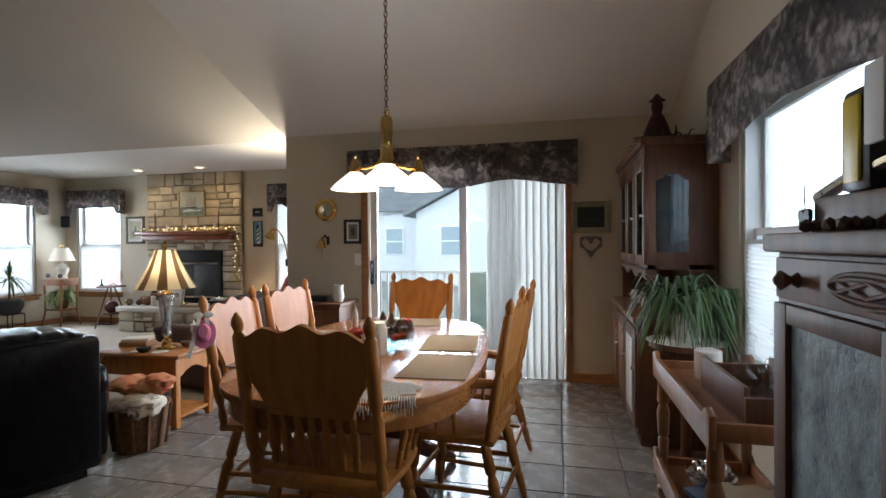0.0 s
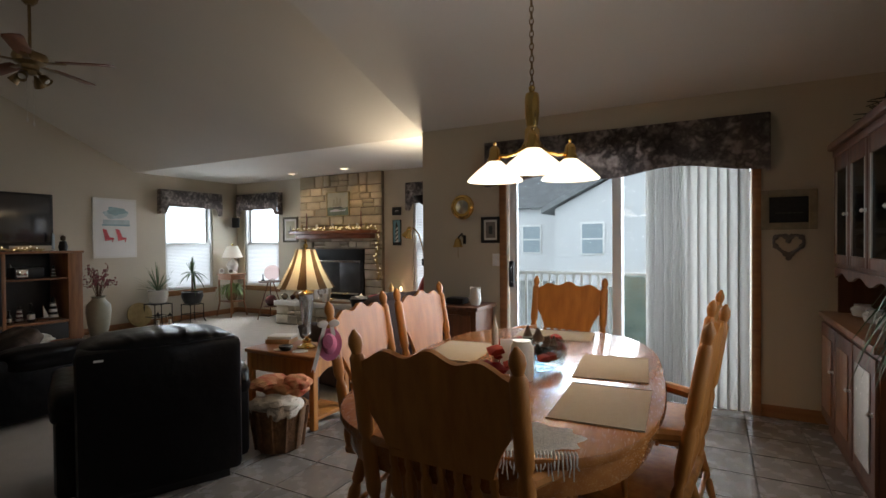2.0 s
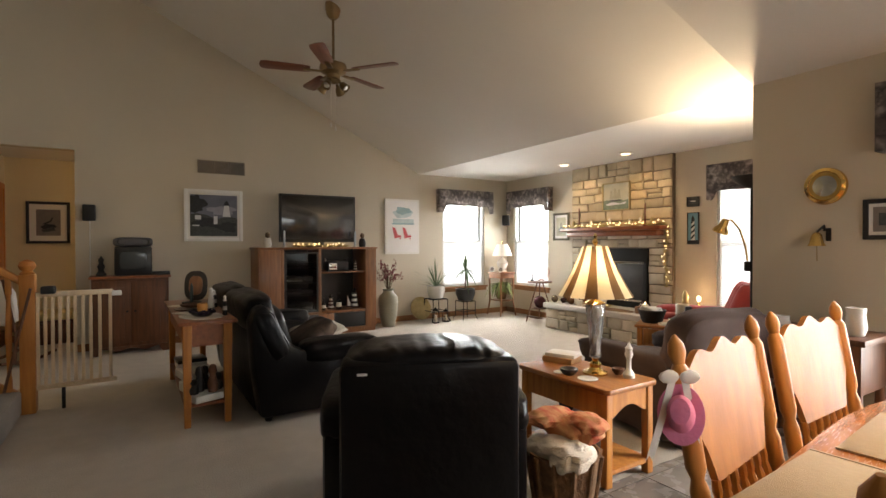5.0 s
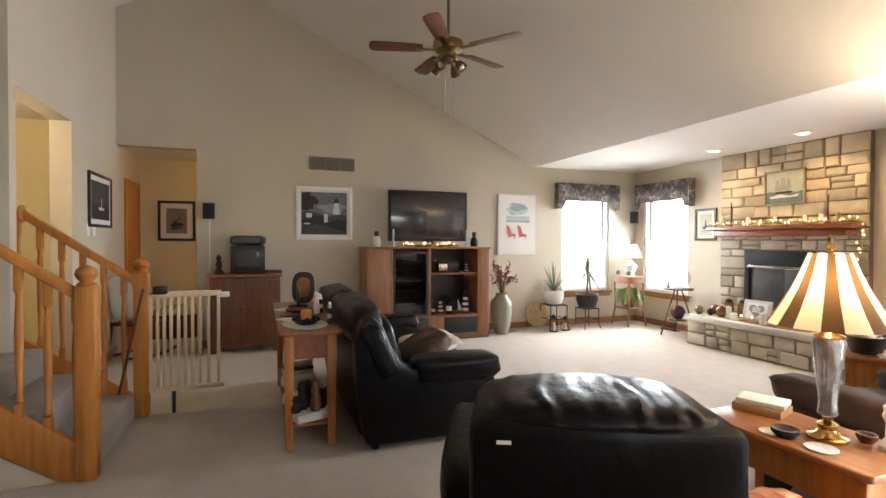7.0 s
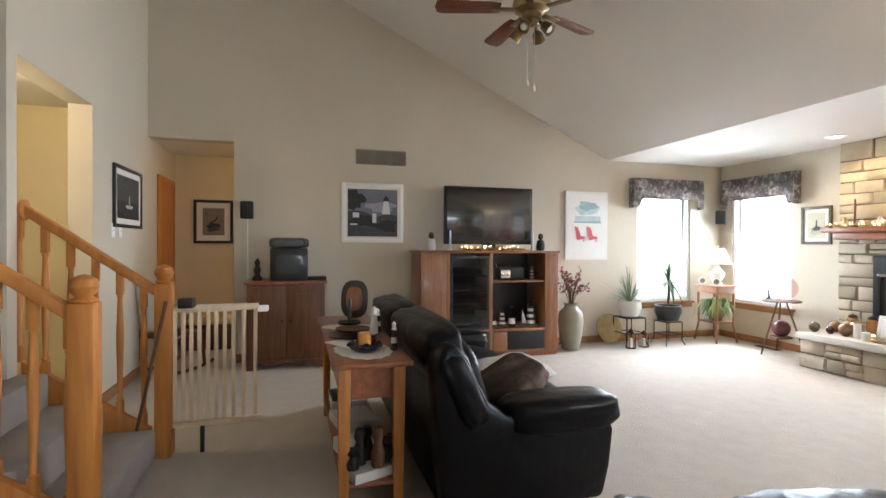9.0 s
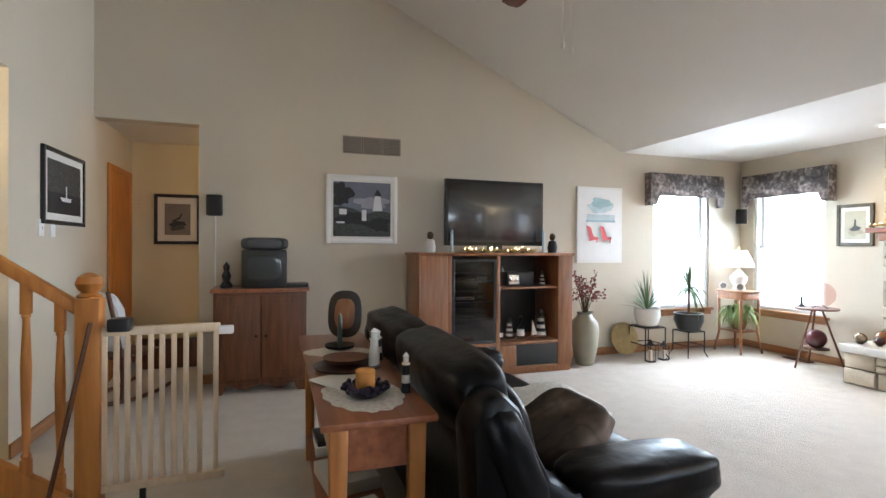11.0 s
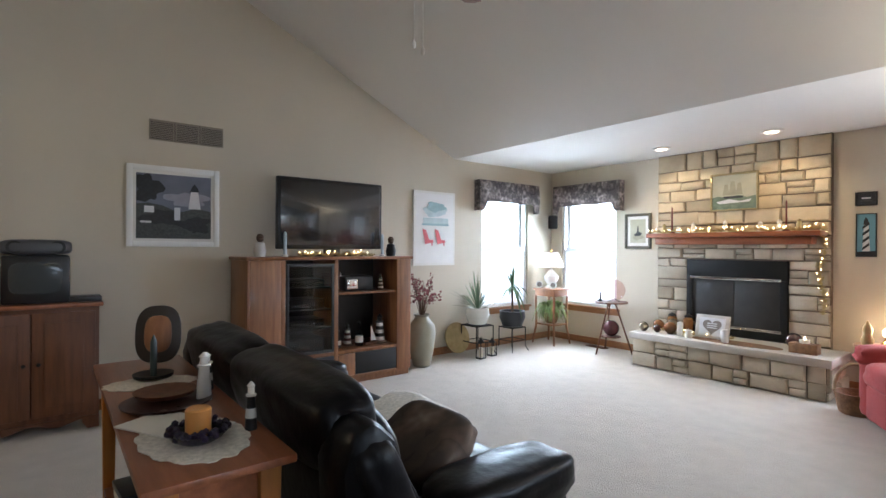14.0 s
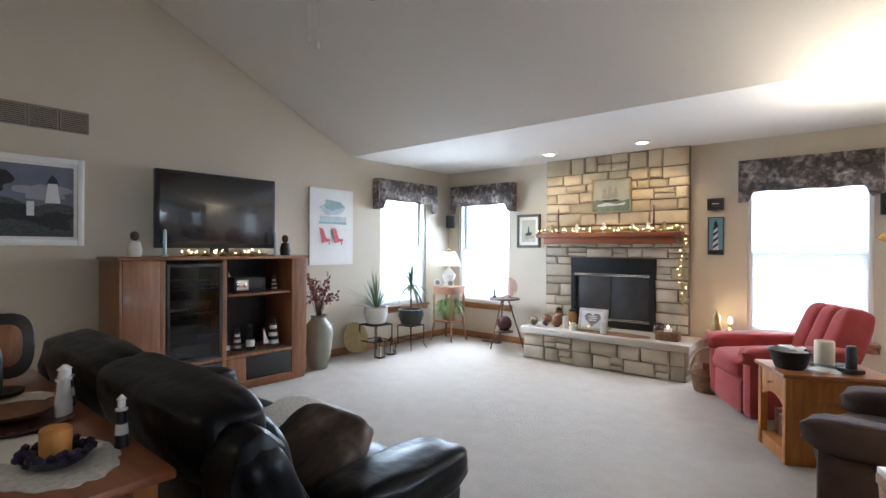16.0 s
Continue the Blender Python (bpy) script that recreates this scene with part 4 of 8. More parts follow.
part("shelf_board", bx((U0, 0.03, 1.15), (HD - 0.02, HL - 0.03, 1.18)), M_OAKD, up)
part("top_board", bx((U0, 0.03, 1.90), (HD - 0.02, HL - 0.03, 1.95)), M_OAKD, up)
part("end_panel", bx((U0, HL - 0.05, 0.841), (HD - 0.02, HL - 0.03, 1.90)), M_OAKD, up)
part("corner_post", bx((U0, 0.03, 0.841), (U0 + 0.05, 0.05, 1.9)), M_OAKD, up)
part("corner_post", bx((HD - 0.165, 0.03, 0.841), (HD - 0.02, 0.05, 1.9)), M_OAKD, up)
part("side_rail", bx((U0 + 0.05, 0.03, 1.18), (HD - 0.165, 0.05, 1.26)), M_OAKD, up)
bm = new_bm()
prism(bm, [(U0 + 0.05, 1.9), (U0 + 0.05, 1.70)] + [(U0 + 0.05 + (HD - 0.215 - U0) * i / 16, 1.715 + 0.05 * math.sin(math.pi * i / 16) + 0.008 * math.cos(6 * math.pi * i / 16)) for i in range(17)] + [(HD - 0.165, 1.70), (HD - 0.165, 1.9)], 0.03, 0.05, 'XZ')
part("arched_rail", bm, M_OAKD, up)
g = part("side_pane", bx((U0 + 0.05, 0.038, 1.26), (HD - 0.165, 0.043, 1.80)), M_CGLASS, up, "leaded side glass")
for i in range(5):
    part("lead_strip", bx((U0 + 0.085 + i * 0.03, 0.034, 1.26), (U0 + 0.0875 + i * 0.03, 0.037, 1.78)), M_BLACK, up)
part("inner_shelf", bx((U0 + 0.03, 0.06, 1.52), (HD - 0.03, HL - 0.06, 1.53)), M_CGLASS, up, "glass shelf")
part("cornice", bx((U0 - 0.05, -0.02, 1.95), (HD, HL + 0.02, 2.0), 0.012), M_OAKD, o)
part("cornice_step", bx((U0 - 0.025, 0.005, 1.90), (U0 - 0.001, HL - 0.005, 1.949), 0.006), M_OAKD, o)
for k in range(3):
    yc = 0.03 + (HL - 0.06) * (k + 0.5) / 3
    w = (HL - 0.06) / 3 - 0.01
    bm = new_bm()
    s = 0.05
    for a, b in (((U0 - 0.02, yc - w / 2, 1.18), (U0 - 0.001, yc - w / 2 + s, 1.9)), ((U0 - 0.02, yc + w / 2 - s, 1.18), (U0 - 0.001, yc + w / 2, 1.9)), ((U0 - 0.02, yc - w / 2 + s, 1.18), (U0 - 0.001, yc + w / 2 - s, 1.24)), ((U0 - 0.02, yc - w / 2 + s, 1.80), (U0 - 0.001, yc + w / 2 - s, 1.9))):
        box(bm, a, b, 0.003)
    d = part("glass_door", bm, M_OAKD, o)
    part("pane", bx((U0 - 0.012, yc - w / 2 + s, 1.24), (U0 - 0.007, yc + w / 2 - s, 1.80)), M_CGLASS, d)
    part("muntin", bx((U0 - 0.022, yc - w / 2 + s - 0.006, 1.24), (U0 - 0.0125, yc - w / 2 + s + 0.008, 1.80), 0.002), M_CERAM, d, "pale beaded edge")
    part("muntin", bx((U0 - 0.022, yc + w / 2 - s - 0.008, 1.24), (U0 - 0.0125, yc + w / 2 - s + 0.006, 1.80), 0.002), M_CERAM, d, "pale beaded edge")
    part("knob", lt([(0.012, 0), (0.006, 0.008), (0.013, 0.02), (0.004, 0.028)], 10, Matrix.Translation((U0 - 0.02, yc - w / 2 + 0.02, 1.5)) @ Matrix.Rotation(radians(-90), 4, 'Y')), M_CERAM, d, "white porcelain knob")
    yc2 = HL * (k + 0.5) / 3
    w2 = HL / 3 - 0.02
    d = part("lower_door", bx((-0.018, yc2 - w2 / 2, 0.12), (-0.001, yc2 + w2 / 2, 0.77), 0.004), M_OAKD, o)
    part("door_panel", bx((-0.026, yc2 - w2 / 2 + 0.07, 0.20), (-0.019, yc2 + w2 / 2 - 0.07, 0.69), 0.004), M_CERAM if k == 0 else M_OAKM, d, "raised panel")
    part("knob", lt([(0.012, 0), (0.006, 0.008), (0.013, 0.02), (0.004, 0.028)], 10, Matrix.Translation((-0.018, yc2 - w2 / 2 + 0.035, 0.5)) @ Matrix.Rotation(radians(-90), 4, 'Y')), M_CERAM, d)
pw = [(HL * i / 40, 1.15 - 0.05 - 0.02 * math.cos(i / 40 * 6 * math.pi)) for i in range(41)]
bm = new_bm()
prism(bm, [(0.03, 1.15)] + [(max(0.03, min(HL - 0.03, u)), z) for u, z in pw] + [(HL - 0.03, 1.15)], U0 - 0.015, U0, 'YZ')
part("scalloped_rail", bm, M_OAKD, o, "scalloped rail under the upper doors")
for i in range(4):
    bm = new_bm()
    lathe(bm, [(0.02, 0), (0.05, 0.01), (0.06, 0.05), (0.04, 0.07), (0.045, 0.08)], 14)
    solid("china_cup", bm, M_CERAM, "white china cup on the hutch counter", "cup", "china cups", (0.62, 3.78 + i * 0.27, 0.8115))

# figure and greenery on the hutch
bm = new_bm()
lathe(bm, [(0.0, 0), (0.12, 0.005), (0.13, 0.05), (0.10, 0.16), (0.06, 0.26), (0.035, 0.30), (0.045, 0.33), (0.05, 0.37), (0.035, 0.405), (0.07, 0.41), (0.04, 0.43), (0.01, 0.47)], 18)
solid("santa_figure", bm, mat("dark_red_velvet", (0.055, 0.012, 0.012), 0.9, vary=0.4, scale=14), "dark robed holiday figure on top of the hutch", "figurine", "", (0.66, 3.95, 1.931)).scale = (0.78, 0.78, 0.78)
rr = random.Random(11)
bm = new_bm()
for i in range(70):
    y0 = rr.uniform(-0.3, 0.35)
    p = Vector((rr.uniform(-0.12, 0.1), y0, 0.015))
    q = p + Vector((rr.uniform(-0.12, 0.06), rr.uniform(-0.12, 0.12), rr.uniform(0.02, 0.10)))
    tube(bm, [p, (p + q) / 2 + Vector((0, 0, 0.03)), q], 0.008, 4, 0.002)
solid("greenery_garland", bm, mat("dried_greenery", (0.035, 0.032, 0.018), 0.9, vary=0.4), "dark dried greenery lying along the hutch top", "garland", "", (0.70, 4.0, 1.922))
bm = new_bm()
pts = [(0.545, 4.1 + 0.7 * i / 12, 1.95 - 0.01 * math.sin(i)) for i in range(13)]
pts += [(0.535, 4.875, 1.93 - 0.4 * i / 5) for i in range(1, 6)]
tube(bm, pts, 0.007, 6)
for p in pts:
    ball(bm, p, 0.013, 1)
solid("berry_string", bm, M_CERAM, "string of pale beads draped over the hutch", "beads")

# serving cart
o = thing("serving_cart", (0.43, 1.96, 0), "two-tier brown oak serving cart with gallery rails", "cart")
CW, CL = 0.42, 0.86
for zz in (0.20, 0.66):
    t = part("tray", bx((0.01, 0.01, zz), (CW - 0.01, CL - 0.01, zz + 0.025), 0.004), M_OAKM, o)
    for x0, x1 in ((0, 0.022), (CW - 0.022, CW)):
        bm = new_bm()
        pts = [(-0.03, zz + 0.09), (0.02, zz + 0.105), (0.06, zz + 0.075), (CL - 0.06, zz + 0.075), (CL - 0.02, zz + 0.105), (CL + 0.03, zz + 0.09), (CL + 0.02, zz - 0.02), (-0.02, zz - 0.02)]
        prism(bm, pts, x0, x1, 'YZ', 0.004)
        part("side_rail", bm, M_OAKM, t)
    for y in (0.0, CL - 0.02):
        part("end_rail", bx((0.023, y, zz + 0.0), (CW - 0.023, y + 0.02, zz + 0.06), 0.004), M_OAKM, t)
for x in (0.035, CW - 0.035):
    for y in (0.04, CL - 0.04):
        bm = new_bm()
        merge(bm, turned_leg((x, y, 0.02), (x, y, 0.20), 0.026))
        merge(bm, turned_leg((x, y, 0.225), (x, y, 0.66), 0.026))
        part("leg", bm, M_OAKM, o)
        part("caster", lt([(0.016, 0), (0.02, 0.006), (0.02, 0.018), (0.012, 0.022)], 10, Matrix.Translation((x, y, 0))), M_BLACK, o)

o = thing("wooden_tray", (0.56, 2.02, 0.686), "dark wooden divided tray on the cart", "tray")
part("bottom", bx((0, 0, 0), (0.26, 0.5, 0.012)), M_OAKD, o)
for a, b in (((0, 0, 0.012), (0.26, 0.015, 0.10)), ((0, 0.485, 0.012), (0.26, 0.5, 0.10)), ((0, 0.015, 0.012), (0.015, 0.485, 0.13)), ((0.245, 0.015, 0.012), (0.26, 0.485, 0.13))):
    part("side", bx(a, b, 0.003), M_OAKD, o)
for i, (x, y, h, r) in enumerate(((0.64, 2.27, 0.19, 0.04), (0.71, 2.42, 0.23, 0.045), (0.74, 2.20, 0.21, 0.055), (0.66, 2.12, 0.17, 0.05), (0.77, 2.33, 0.27, 0.04))):
    bm = new_bm()
    lathe(bm, [(r * 0.9, 0), (r, 0.01), (r, h * 0.5), (r * 0.35, h * 0.65), (r * 0.35, h * 0.85), (r * 0.55, h * 0.87), (r * 0.5, h * 0.95), (r * 0.1, h)], 16)
    solid("decanter", bm, M_DECANT, "cut clear glass decanter in the tray", "decanter", "glass decanters", (x, y, 0.699))
bm = new_bm()
lathe(bm, [(0.05, 0), (0.055, 0.01), (0.055, 0.12), (0.05, 0.125)], 20)
solid("pillar_candle", bm, M_CERAM, "short white pillar candle on the cart", "candle", "", (0.62, 2.64, 0.686))
bm = new_bm()
lathe(bm, [(0.06, 0), (0.08, 0.02), (0.1, 0.06), (0.09, 0.065), (0.02, 0.02)], 18)
for i in range(5):
    ball(bm, (0.05 * math.cos(i * 1.3), 0.05 * math.sin(i * 1.3), 0.08), 0.03, 2)
solid("ornament_bowl", bm, M_CHROME, "bowl of silver ornaments on the lower tier", "bowl", "", (0.62, 2.60, 0.226))
bm = new_bm()
cushion(bm, (-0.13, -0.16, 0), (0.13, 0.16, 0.16), 0.2, 5, None, 0.35)
solid("crumpled_cloth", bm, M_LINEN, "crumpled cream cloth in a basket on the cart", "cloth", "", (0.68, 2.16, 0.226))
bm = new_bm()
box(bm, (-0.12, -0.16, 0), (0.12, 0.16, 0.025), 0.004)
solid("magazine", bm, mat("blue_grey_cover", (0.10, 0.13, 0.18), 0.4), "blue-grey magazine on the lower tier", "magazine", "", (0.66, 2.42, 0.2265), 20)

# pie safe in the foreground
o = thing("pie_safe", (0.45, 0.62, 0), "dark wooden cabinet with frosted blue-grey door panes", "cabinet")
PW, PL, PH = 0.48, 0.88, 1.30
part("body", bx((0.0, 0.0, 0.08), (PW, PL, PH - 0.04), 0.006), M_OAKD, o)
part("top", bx((-0.025, -0.02, PH - 0.04), (PW, PL + 0.02, PH), 0.008), M_OAKD, o)
part("foot_rail", bx((0.02, 0.02, 0), (PW, PL - 0.02, 0.08)), M_OAKD, o)
dr = part("drawer", bx((-0.016, 0.03, 1.165), (-0.001, PL - 0.03, 1.25), 0.004), M_OAKD, o)
bm = new_bm()
for s in (0, 1):
    pts = [(-0.019, PL - 0.36 + 0.11 * math.cos(i * math.pi / 12), 1.207 + (0.026 - 0.009 * s) * math.sin(i * math.pi / 12)) for i in range(25)]
    tube(bm, pts, 0.004, 6)
for s in (-1, 1):
    tube(bm, [(-0.019, PL - 0.36 - 0.08, 1.207 + s * 0.008), (-0.019, PL - 0.36, 1.207 - s * 0.012), (-0.019, PL - 0.36 + 0.08, 1.207 + s * 0.008)], 0.004, 6)
part("carving", bm, M_OAKD, dr, "carved oval ornament")
part("knob", lt([(0.016, 0), (0.008, 0.012), (0.02, 0.03), (0.005, 0.042)], 12, Matrix.Translation((-0.016, PL - 0.13, 1.207)) @ Matrix.Rotation(radians(-90), 4, 'Y')), M_OAKD, dr)
M_FROST = mat("frosted_pane", (0.36, 0.47, 0.51), 0.3, color2=(0.09, 0.13, 0.16), scale=17, bump=0.3, bscale=60)
for k in range(2):
    y1 = PL - 0.03 - k * 0.43
    y0 = y1 - 0.415
    s = 0.055
    d = part("door", bx((-0.02, y0, 0.12), (-0.001, y0 + s, 1.155), 0.003), M_OAKD, o, "door with frosted panes")
    part("stile", bx((-0.02, y1 - s, 0.12), (-0.001, y1, 1.155), 0.003), M_OAKD, d)
    for za, zb in ((0.12, 0.18), (0.69, 0.74), (1.115, 1.155)):
        part("rail", bx((-0.019, y0 + s, za), (-0.001, y1 - s, zb), 0.003), M_OAKD, d)
    part("pane", bx((-0.008, y0 + s, 0.74), (-0.002, y1 - s, 1.115)), M_FROST, d, "crackled blue-grey frosted pane")
    part("pane", bx((-0.008, y0 + s, 0.18), (-0.002, y1 - s, 0.69)), M_FROST, d, "crackled blue-grey frosted pane")
bm = new_bm()
box(bm, (0, 0, 0), (0.26, 0.36, 0.07), 0.006)
solid("dark_wooden_box", bm, M_OAKD, "dark wooden box on the cabinet top", "box", "", (0.50, 1.10, 1.301))
o = thing("cleaner_machine", (0.55, 1.36, 1.372), "black and yellow machine with a bent grey arm", "machine")
bm = new_bm()
box(bm, (-0.03, -0.05, 0.0), (0.03, 0.05, 0.20), 0.02)
part("body", bm, M_BLACK, o)
part("panel", bx((-0.036, -0.03, 0.02), (-0.029, 0.02, 0.18), 0.003), mat("bright_yellow", (0.75, 0.55, 0.01), 0.4), o, "bright yellow panel")
part("arm", tb([(-0.03, 0.12, 0.0), (-0.02, 0.03, 0.03), (0.0, -0.1, 0.06)], 0.014, 8), M_CHROME, o)
part("label", bx((-0.04, -0.11, 0.08), (-0.03, -0.055, 0.22), 0.002), M_PAPER, o, "pale label")
bm = new_bm()
rr = random.Random(5)
for i in range(18):
    ball(bm, (rr.uniform(-0.04, 0.04), rr.uniform(-0.1, 0.1), 0.012), 0.014, 1)
solid("potpourri", bm, M_STEM, "row of dried seed heads on the cabinet", "dried seeds", "", (0.49, 1.3, 1.30), kind="stuff")
bm = new_bm()
prism(bm, [(0.0, 0), (0.025, 0.03), (0.024, 0.045), (0.012, 0.05), (0, 0.04), (-0.012, 0.05), (-0.024, 0.045), (-0.025, 0.03)], -0.004, 0.004, 'YZ')
tube(bm, [(0, 0, 0.045), (0.0, 0.004, 0.10)], 0.0015, 5)
solid("heart_ornament", bm, M_BLACKM, "small dark metal heart ornament", "ornament", "", (0.49, 1.47, 1.301))
bm = new_bm()
box(bm, (-0.03, -0.05, 0), (0.09, 0.05, 0.012), 0.003)
for i in range(10):
    tube(bm, [(0.03, 0, 0.01), (0.03 + 0.03 * math.cos(i), 0.03 * math.sin(i), 0.05)], 0.004, 5, 0.001)
solid("small_succulent", bm, M_LEAF, "small green succulent on the window sill", "plant", "", (0.90, 2.75, 0.645))

# spider plant on its stand by the window
o = thing("spider_plant", (0.70, 3.36, 0), "bushy trailing spider plant in a white pot", "plant")
part("stand", lt([(0.16, 0.0), (0.16, 0.02), (0.03, 0.04), (0.025, 0.5), (0.05, 0.6), (0.20, 0.68), (0.20, 0.71)], 20), M_OAKD, o, "dark round plant stand")
part("doily", lt([(0.19, 0.711), (0.215, 0.714), (0.02, 0.716)], 24), M_LACE, o, "white lace doily")
part("pot", lt([(0.06, 0.717), (0.075, 0.72), (0.1, 0.86), (0.105, 0.88), (0.09, 0.885), (0.08, 0.84)], 22), M_CERAM, o, "white ceramic pot")
rr = random.Random(21)


def strap_leaves(count, centre, reach, rise, fall, width, rr, bendy=0.0, spread=0.0):
    """Long leaves that rise from a pot, arch over and hang."""
    t = bmesh.new()
    for i in range(count):
        a = rr.uniform(0, 2 * math.pi)
        R = reach * rr.uniform(0.4, 1.0)
        top = rise * rr.uniform(0.4, 1.0)
        f = fall * rr.uniform(0.3, 1.0)
        d = Vector((math.cos(a), math.sin(a), 0))
        s = Vector((-d.y, d.x, 0))
        bend, root = bendy * rr.uniform(-1, 1), Vector((rr.uniform(-1, 1), rr.uniform(-1, 1), 0)) * spread
        prev = None
        for j in range(7):
            v = j / 6
            c = Vector(centre) + root + s * bend * v * v + d * R * (v ** 0.8) + Vector((0, 0, top * math.sin(min(1, v * 1.7) * math.pi / 2) - (top + f) * max(0, v - 0.35) ** 1.7 * 2.0))
            w = width * (0.5 + v * 1.2 if v < 0.4 else 1.0 - 0.9 * (v - 0.4) / 0.6)
            row = (t.verts.new(c - s * w), t.verts.new(c - Vector((0, 0, w * 0.35))), t.verts.new(c + s * w))
            if prev:
                t.faces.new((prev[0], prev[1], row[1], row[0]))
                t.faces.new((prev[1], prev[2], row[2], row[1]))
            prev = row
    return t


part("leaves", strap_leaves(170, (-0.02, 0, 0.88), 0.33, 0.20, 0.26, 0.011, rr, 0.16, 0.07), M_LEAF, o, "long arching green leaves")
part("pale_leaves", strap_leaves(70, (-0.05, -0.03, 0.89), 0.30, 0.25, 0.20, 0.009, rr, 0.18, 0.08), M_LEAFP, o, "pale striped leaves")
part("offshoot_leaves", strap_leaves(80, (0.13, -0.06, 0.90), 0.16, 0.16, 0.34, 0.010, rr, 0.08, 0.05), M_LEAF, o, "hanging offshoot leaves")



def spiky_leaves(count, centre, length, width, low, droop, rr):
    """Stiff narrow leaves that radiate from a crown and bend a little at the tip."""
    t = bmesh.new()
    for i in range(count):
        a, el, L = rr.uniform(0, 2 * math.pi), radians(rr.uniform(low, 85)), length * rr.uniform(0.6, 1.0)
        d = Vector((math.cos(a), math.sin(a), 0))
        s = Vector((-d.y, d.x, 0))
        prev = None
        for j in range(6):
            v = j / 5
            c = Vector(centre) + d * (L * v * math.cos(el)) + Vector((0, 0, L * v * math.sin(el) - droop * L * v * v * math.cos(el)))
            w = width * (0.6 + 0.8 * v if v < 0.5 else 1.0 - 0.92 * (v - 0.5) * 2)
            row = (t.verts.new(c - s * w), t.verts.new(c - Vector((0, 0, w * 0.4))), t.verts.new(c + s * w))
            if prev:
                t.faces.new((prev[0], prev[1], row[1], row[0]))
                t.faces.new((prev[1], prev[2], row[2], row[1]))
            prev = row
    return t


# ---------------- living room furniture ----------------
# leather sofa, its back to the sofa table, facing the fireplace
o = thing("leather_sofa", (-6.55, 1.86, 0), "black leather sofa with puffy pillow back and rolled arms", "sofa")
SLN = 2.06
bm = new_bm()
prism(bm, [(0.06, 0.05), (0.90, 0.05), (0.90, 0.34), (0.30, 0.36), (0.16, 0.76), (0.03, 0.74)], 0.20, SLN - 0.20, 'YZ', 0.02)
part("frame", bm, M_LEATHER, o)
for k in range(2):
    x0 = 0.2 + k * (SLN - 0.4) / 2
    x1 = x0 + (SLN - 0.4) / 2
    bm = new_bm()
    cushion(bm, (x0, 0.28, 0.28), (x1, 0.93, 0.47), 0.3, 12, None, 0.04)
    part("seat_cushion", bm, M_LEATHER, o)
    bm = new_bm()
    cushion(bm, (x0 - 0.02, -0.12, -0.24), (x1 + 0.02, 0.12, 0.24), 0.35, 12, Matrix.Translation((0, 0.22, 0.56)) @ Matrix.Rotation(radians(16), 4, 'X'), 0.05)
    cushion(bm, (x0 - 0.05, -0.115, -0.13), (x1 + 0.05, 0.115, 0.13), 0.4, 14, Matrix.Translation((0, 0.10, 0.77)) @ Matrix.Rotation(radians(12), 4, 'X'), 0.05)
    part("back_cushion", bm, M_LEATHER, o, "puffy black leather back pillow")
ARM = [(0.07, 0.04), (0.02, 0.40), (0.0, 0.72), (0.03, 0.82), (0.10, 0.85), (0.17, 0.78), (0.22, 0.66), (0.28, 0.55), (0.36, 0.50), (0.48, 0.50), (0.64, 0.52), (0.80, 0.52), (0.90, 0.47), (0.94, 0.38), (0.92, 0.2), (0.88, 0.04)]
for xa, xb in ((0.0, 0.24), (SLN - 0.24, SLN)):
    bm = new_bm()
    prism(bm, ARM, xa + 0.025, xb - 0.025, 'YZ', 0.035)
    cushion(bm, (xa - 0.01, 0.38, 0.39), (xb + 0.01, 0.97, 0.555), 0.4, 12, None, 0.06)
    cushion(bm, (xa, -0.07, -0.19), (xb, 0.07, 0.19), 0.4, 12, Matrix.Translation((0, 0.15, 0.62)) @ Matrix.Rotation(radians(24), 4, 'X'), 0.05)
    part("arm", bm, M_LEATHER, o, "rolled leather arm")
for x in (0.12, SLN - 0.12):
    for y in (0.14, 0.82):
        part("foot", lt([(0.025, 0), (0.035, 0.05)], 12, Matrix.Translation((x, y, 0))), M_BLACK, o)
bm = new_bm()
cushion(bm, (-0.21, -0.06, -0.18), (0.21, 0.06, 0.18), 0.4, 12, None, 0.05)
pil = solid("throw_pillow", bm, floral("brown_patterned_cloth", (0.05, 0.036, 0.028), (0.13, 0.09, 0.065), (0.28, 0.22, 0.17), 6.0), "dark brown patterned throw pillow on the sofa", "pillow")
pil.matrix_basis = pose(-4.97, 2.42, 0.53, -62, 0, 4)
bm = new_bm()
cushion(bm, (-0.3, -0.03, -0.2), (0.3, 0.03, 0.2), 0.3, 10, None, 0.12)
thr = solid("folded_throw", bm, M_LACE, "cream fringed throw over the sofa seat", "throw")
thr.matrix_basis = pose(-5.35, 2.60, 0.49, -82, 0, 0)

# leather recliner, its back to the dining corner
o = thing("leather_recliner", (-2.66, 2.21, 0), "black leather recliner with a gathered head pillow", "recliner", turn=-25)
bm = new_bm()
prism(bm, [(-0.03, 0.06), (-0.80, 0.06), (-0.82, 0.36), (-0.40, 0.38), (-0.32, 0.70), (-0.10, 0.74), (-0.04, 0.60)], -0.30, 0.30, 'XZ', 0.03)
part("frame", bm, M_LEATHER, o)
bm = new_bm()
box(bm, (-0.20, -0.375, 0.06), (0.02, 0.375, 0.79), 0.035)
part("back", bm, M_LEATHER, o, "tall smooth leather back panel")
bm = new_bm()
t = bmesh.new()
cushion(t, (-0.46, -0.36, 0.65), (-0.005, 0.36, 0.836), 0.4, 46, None, 0.01)
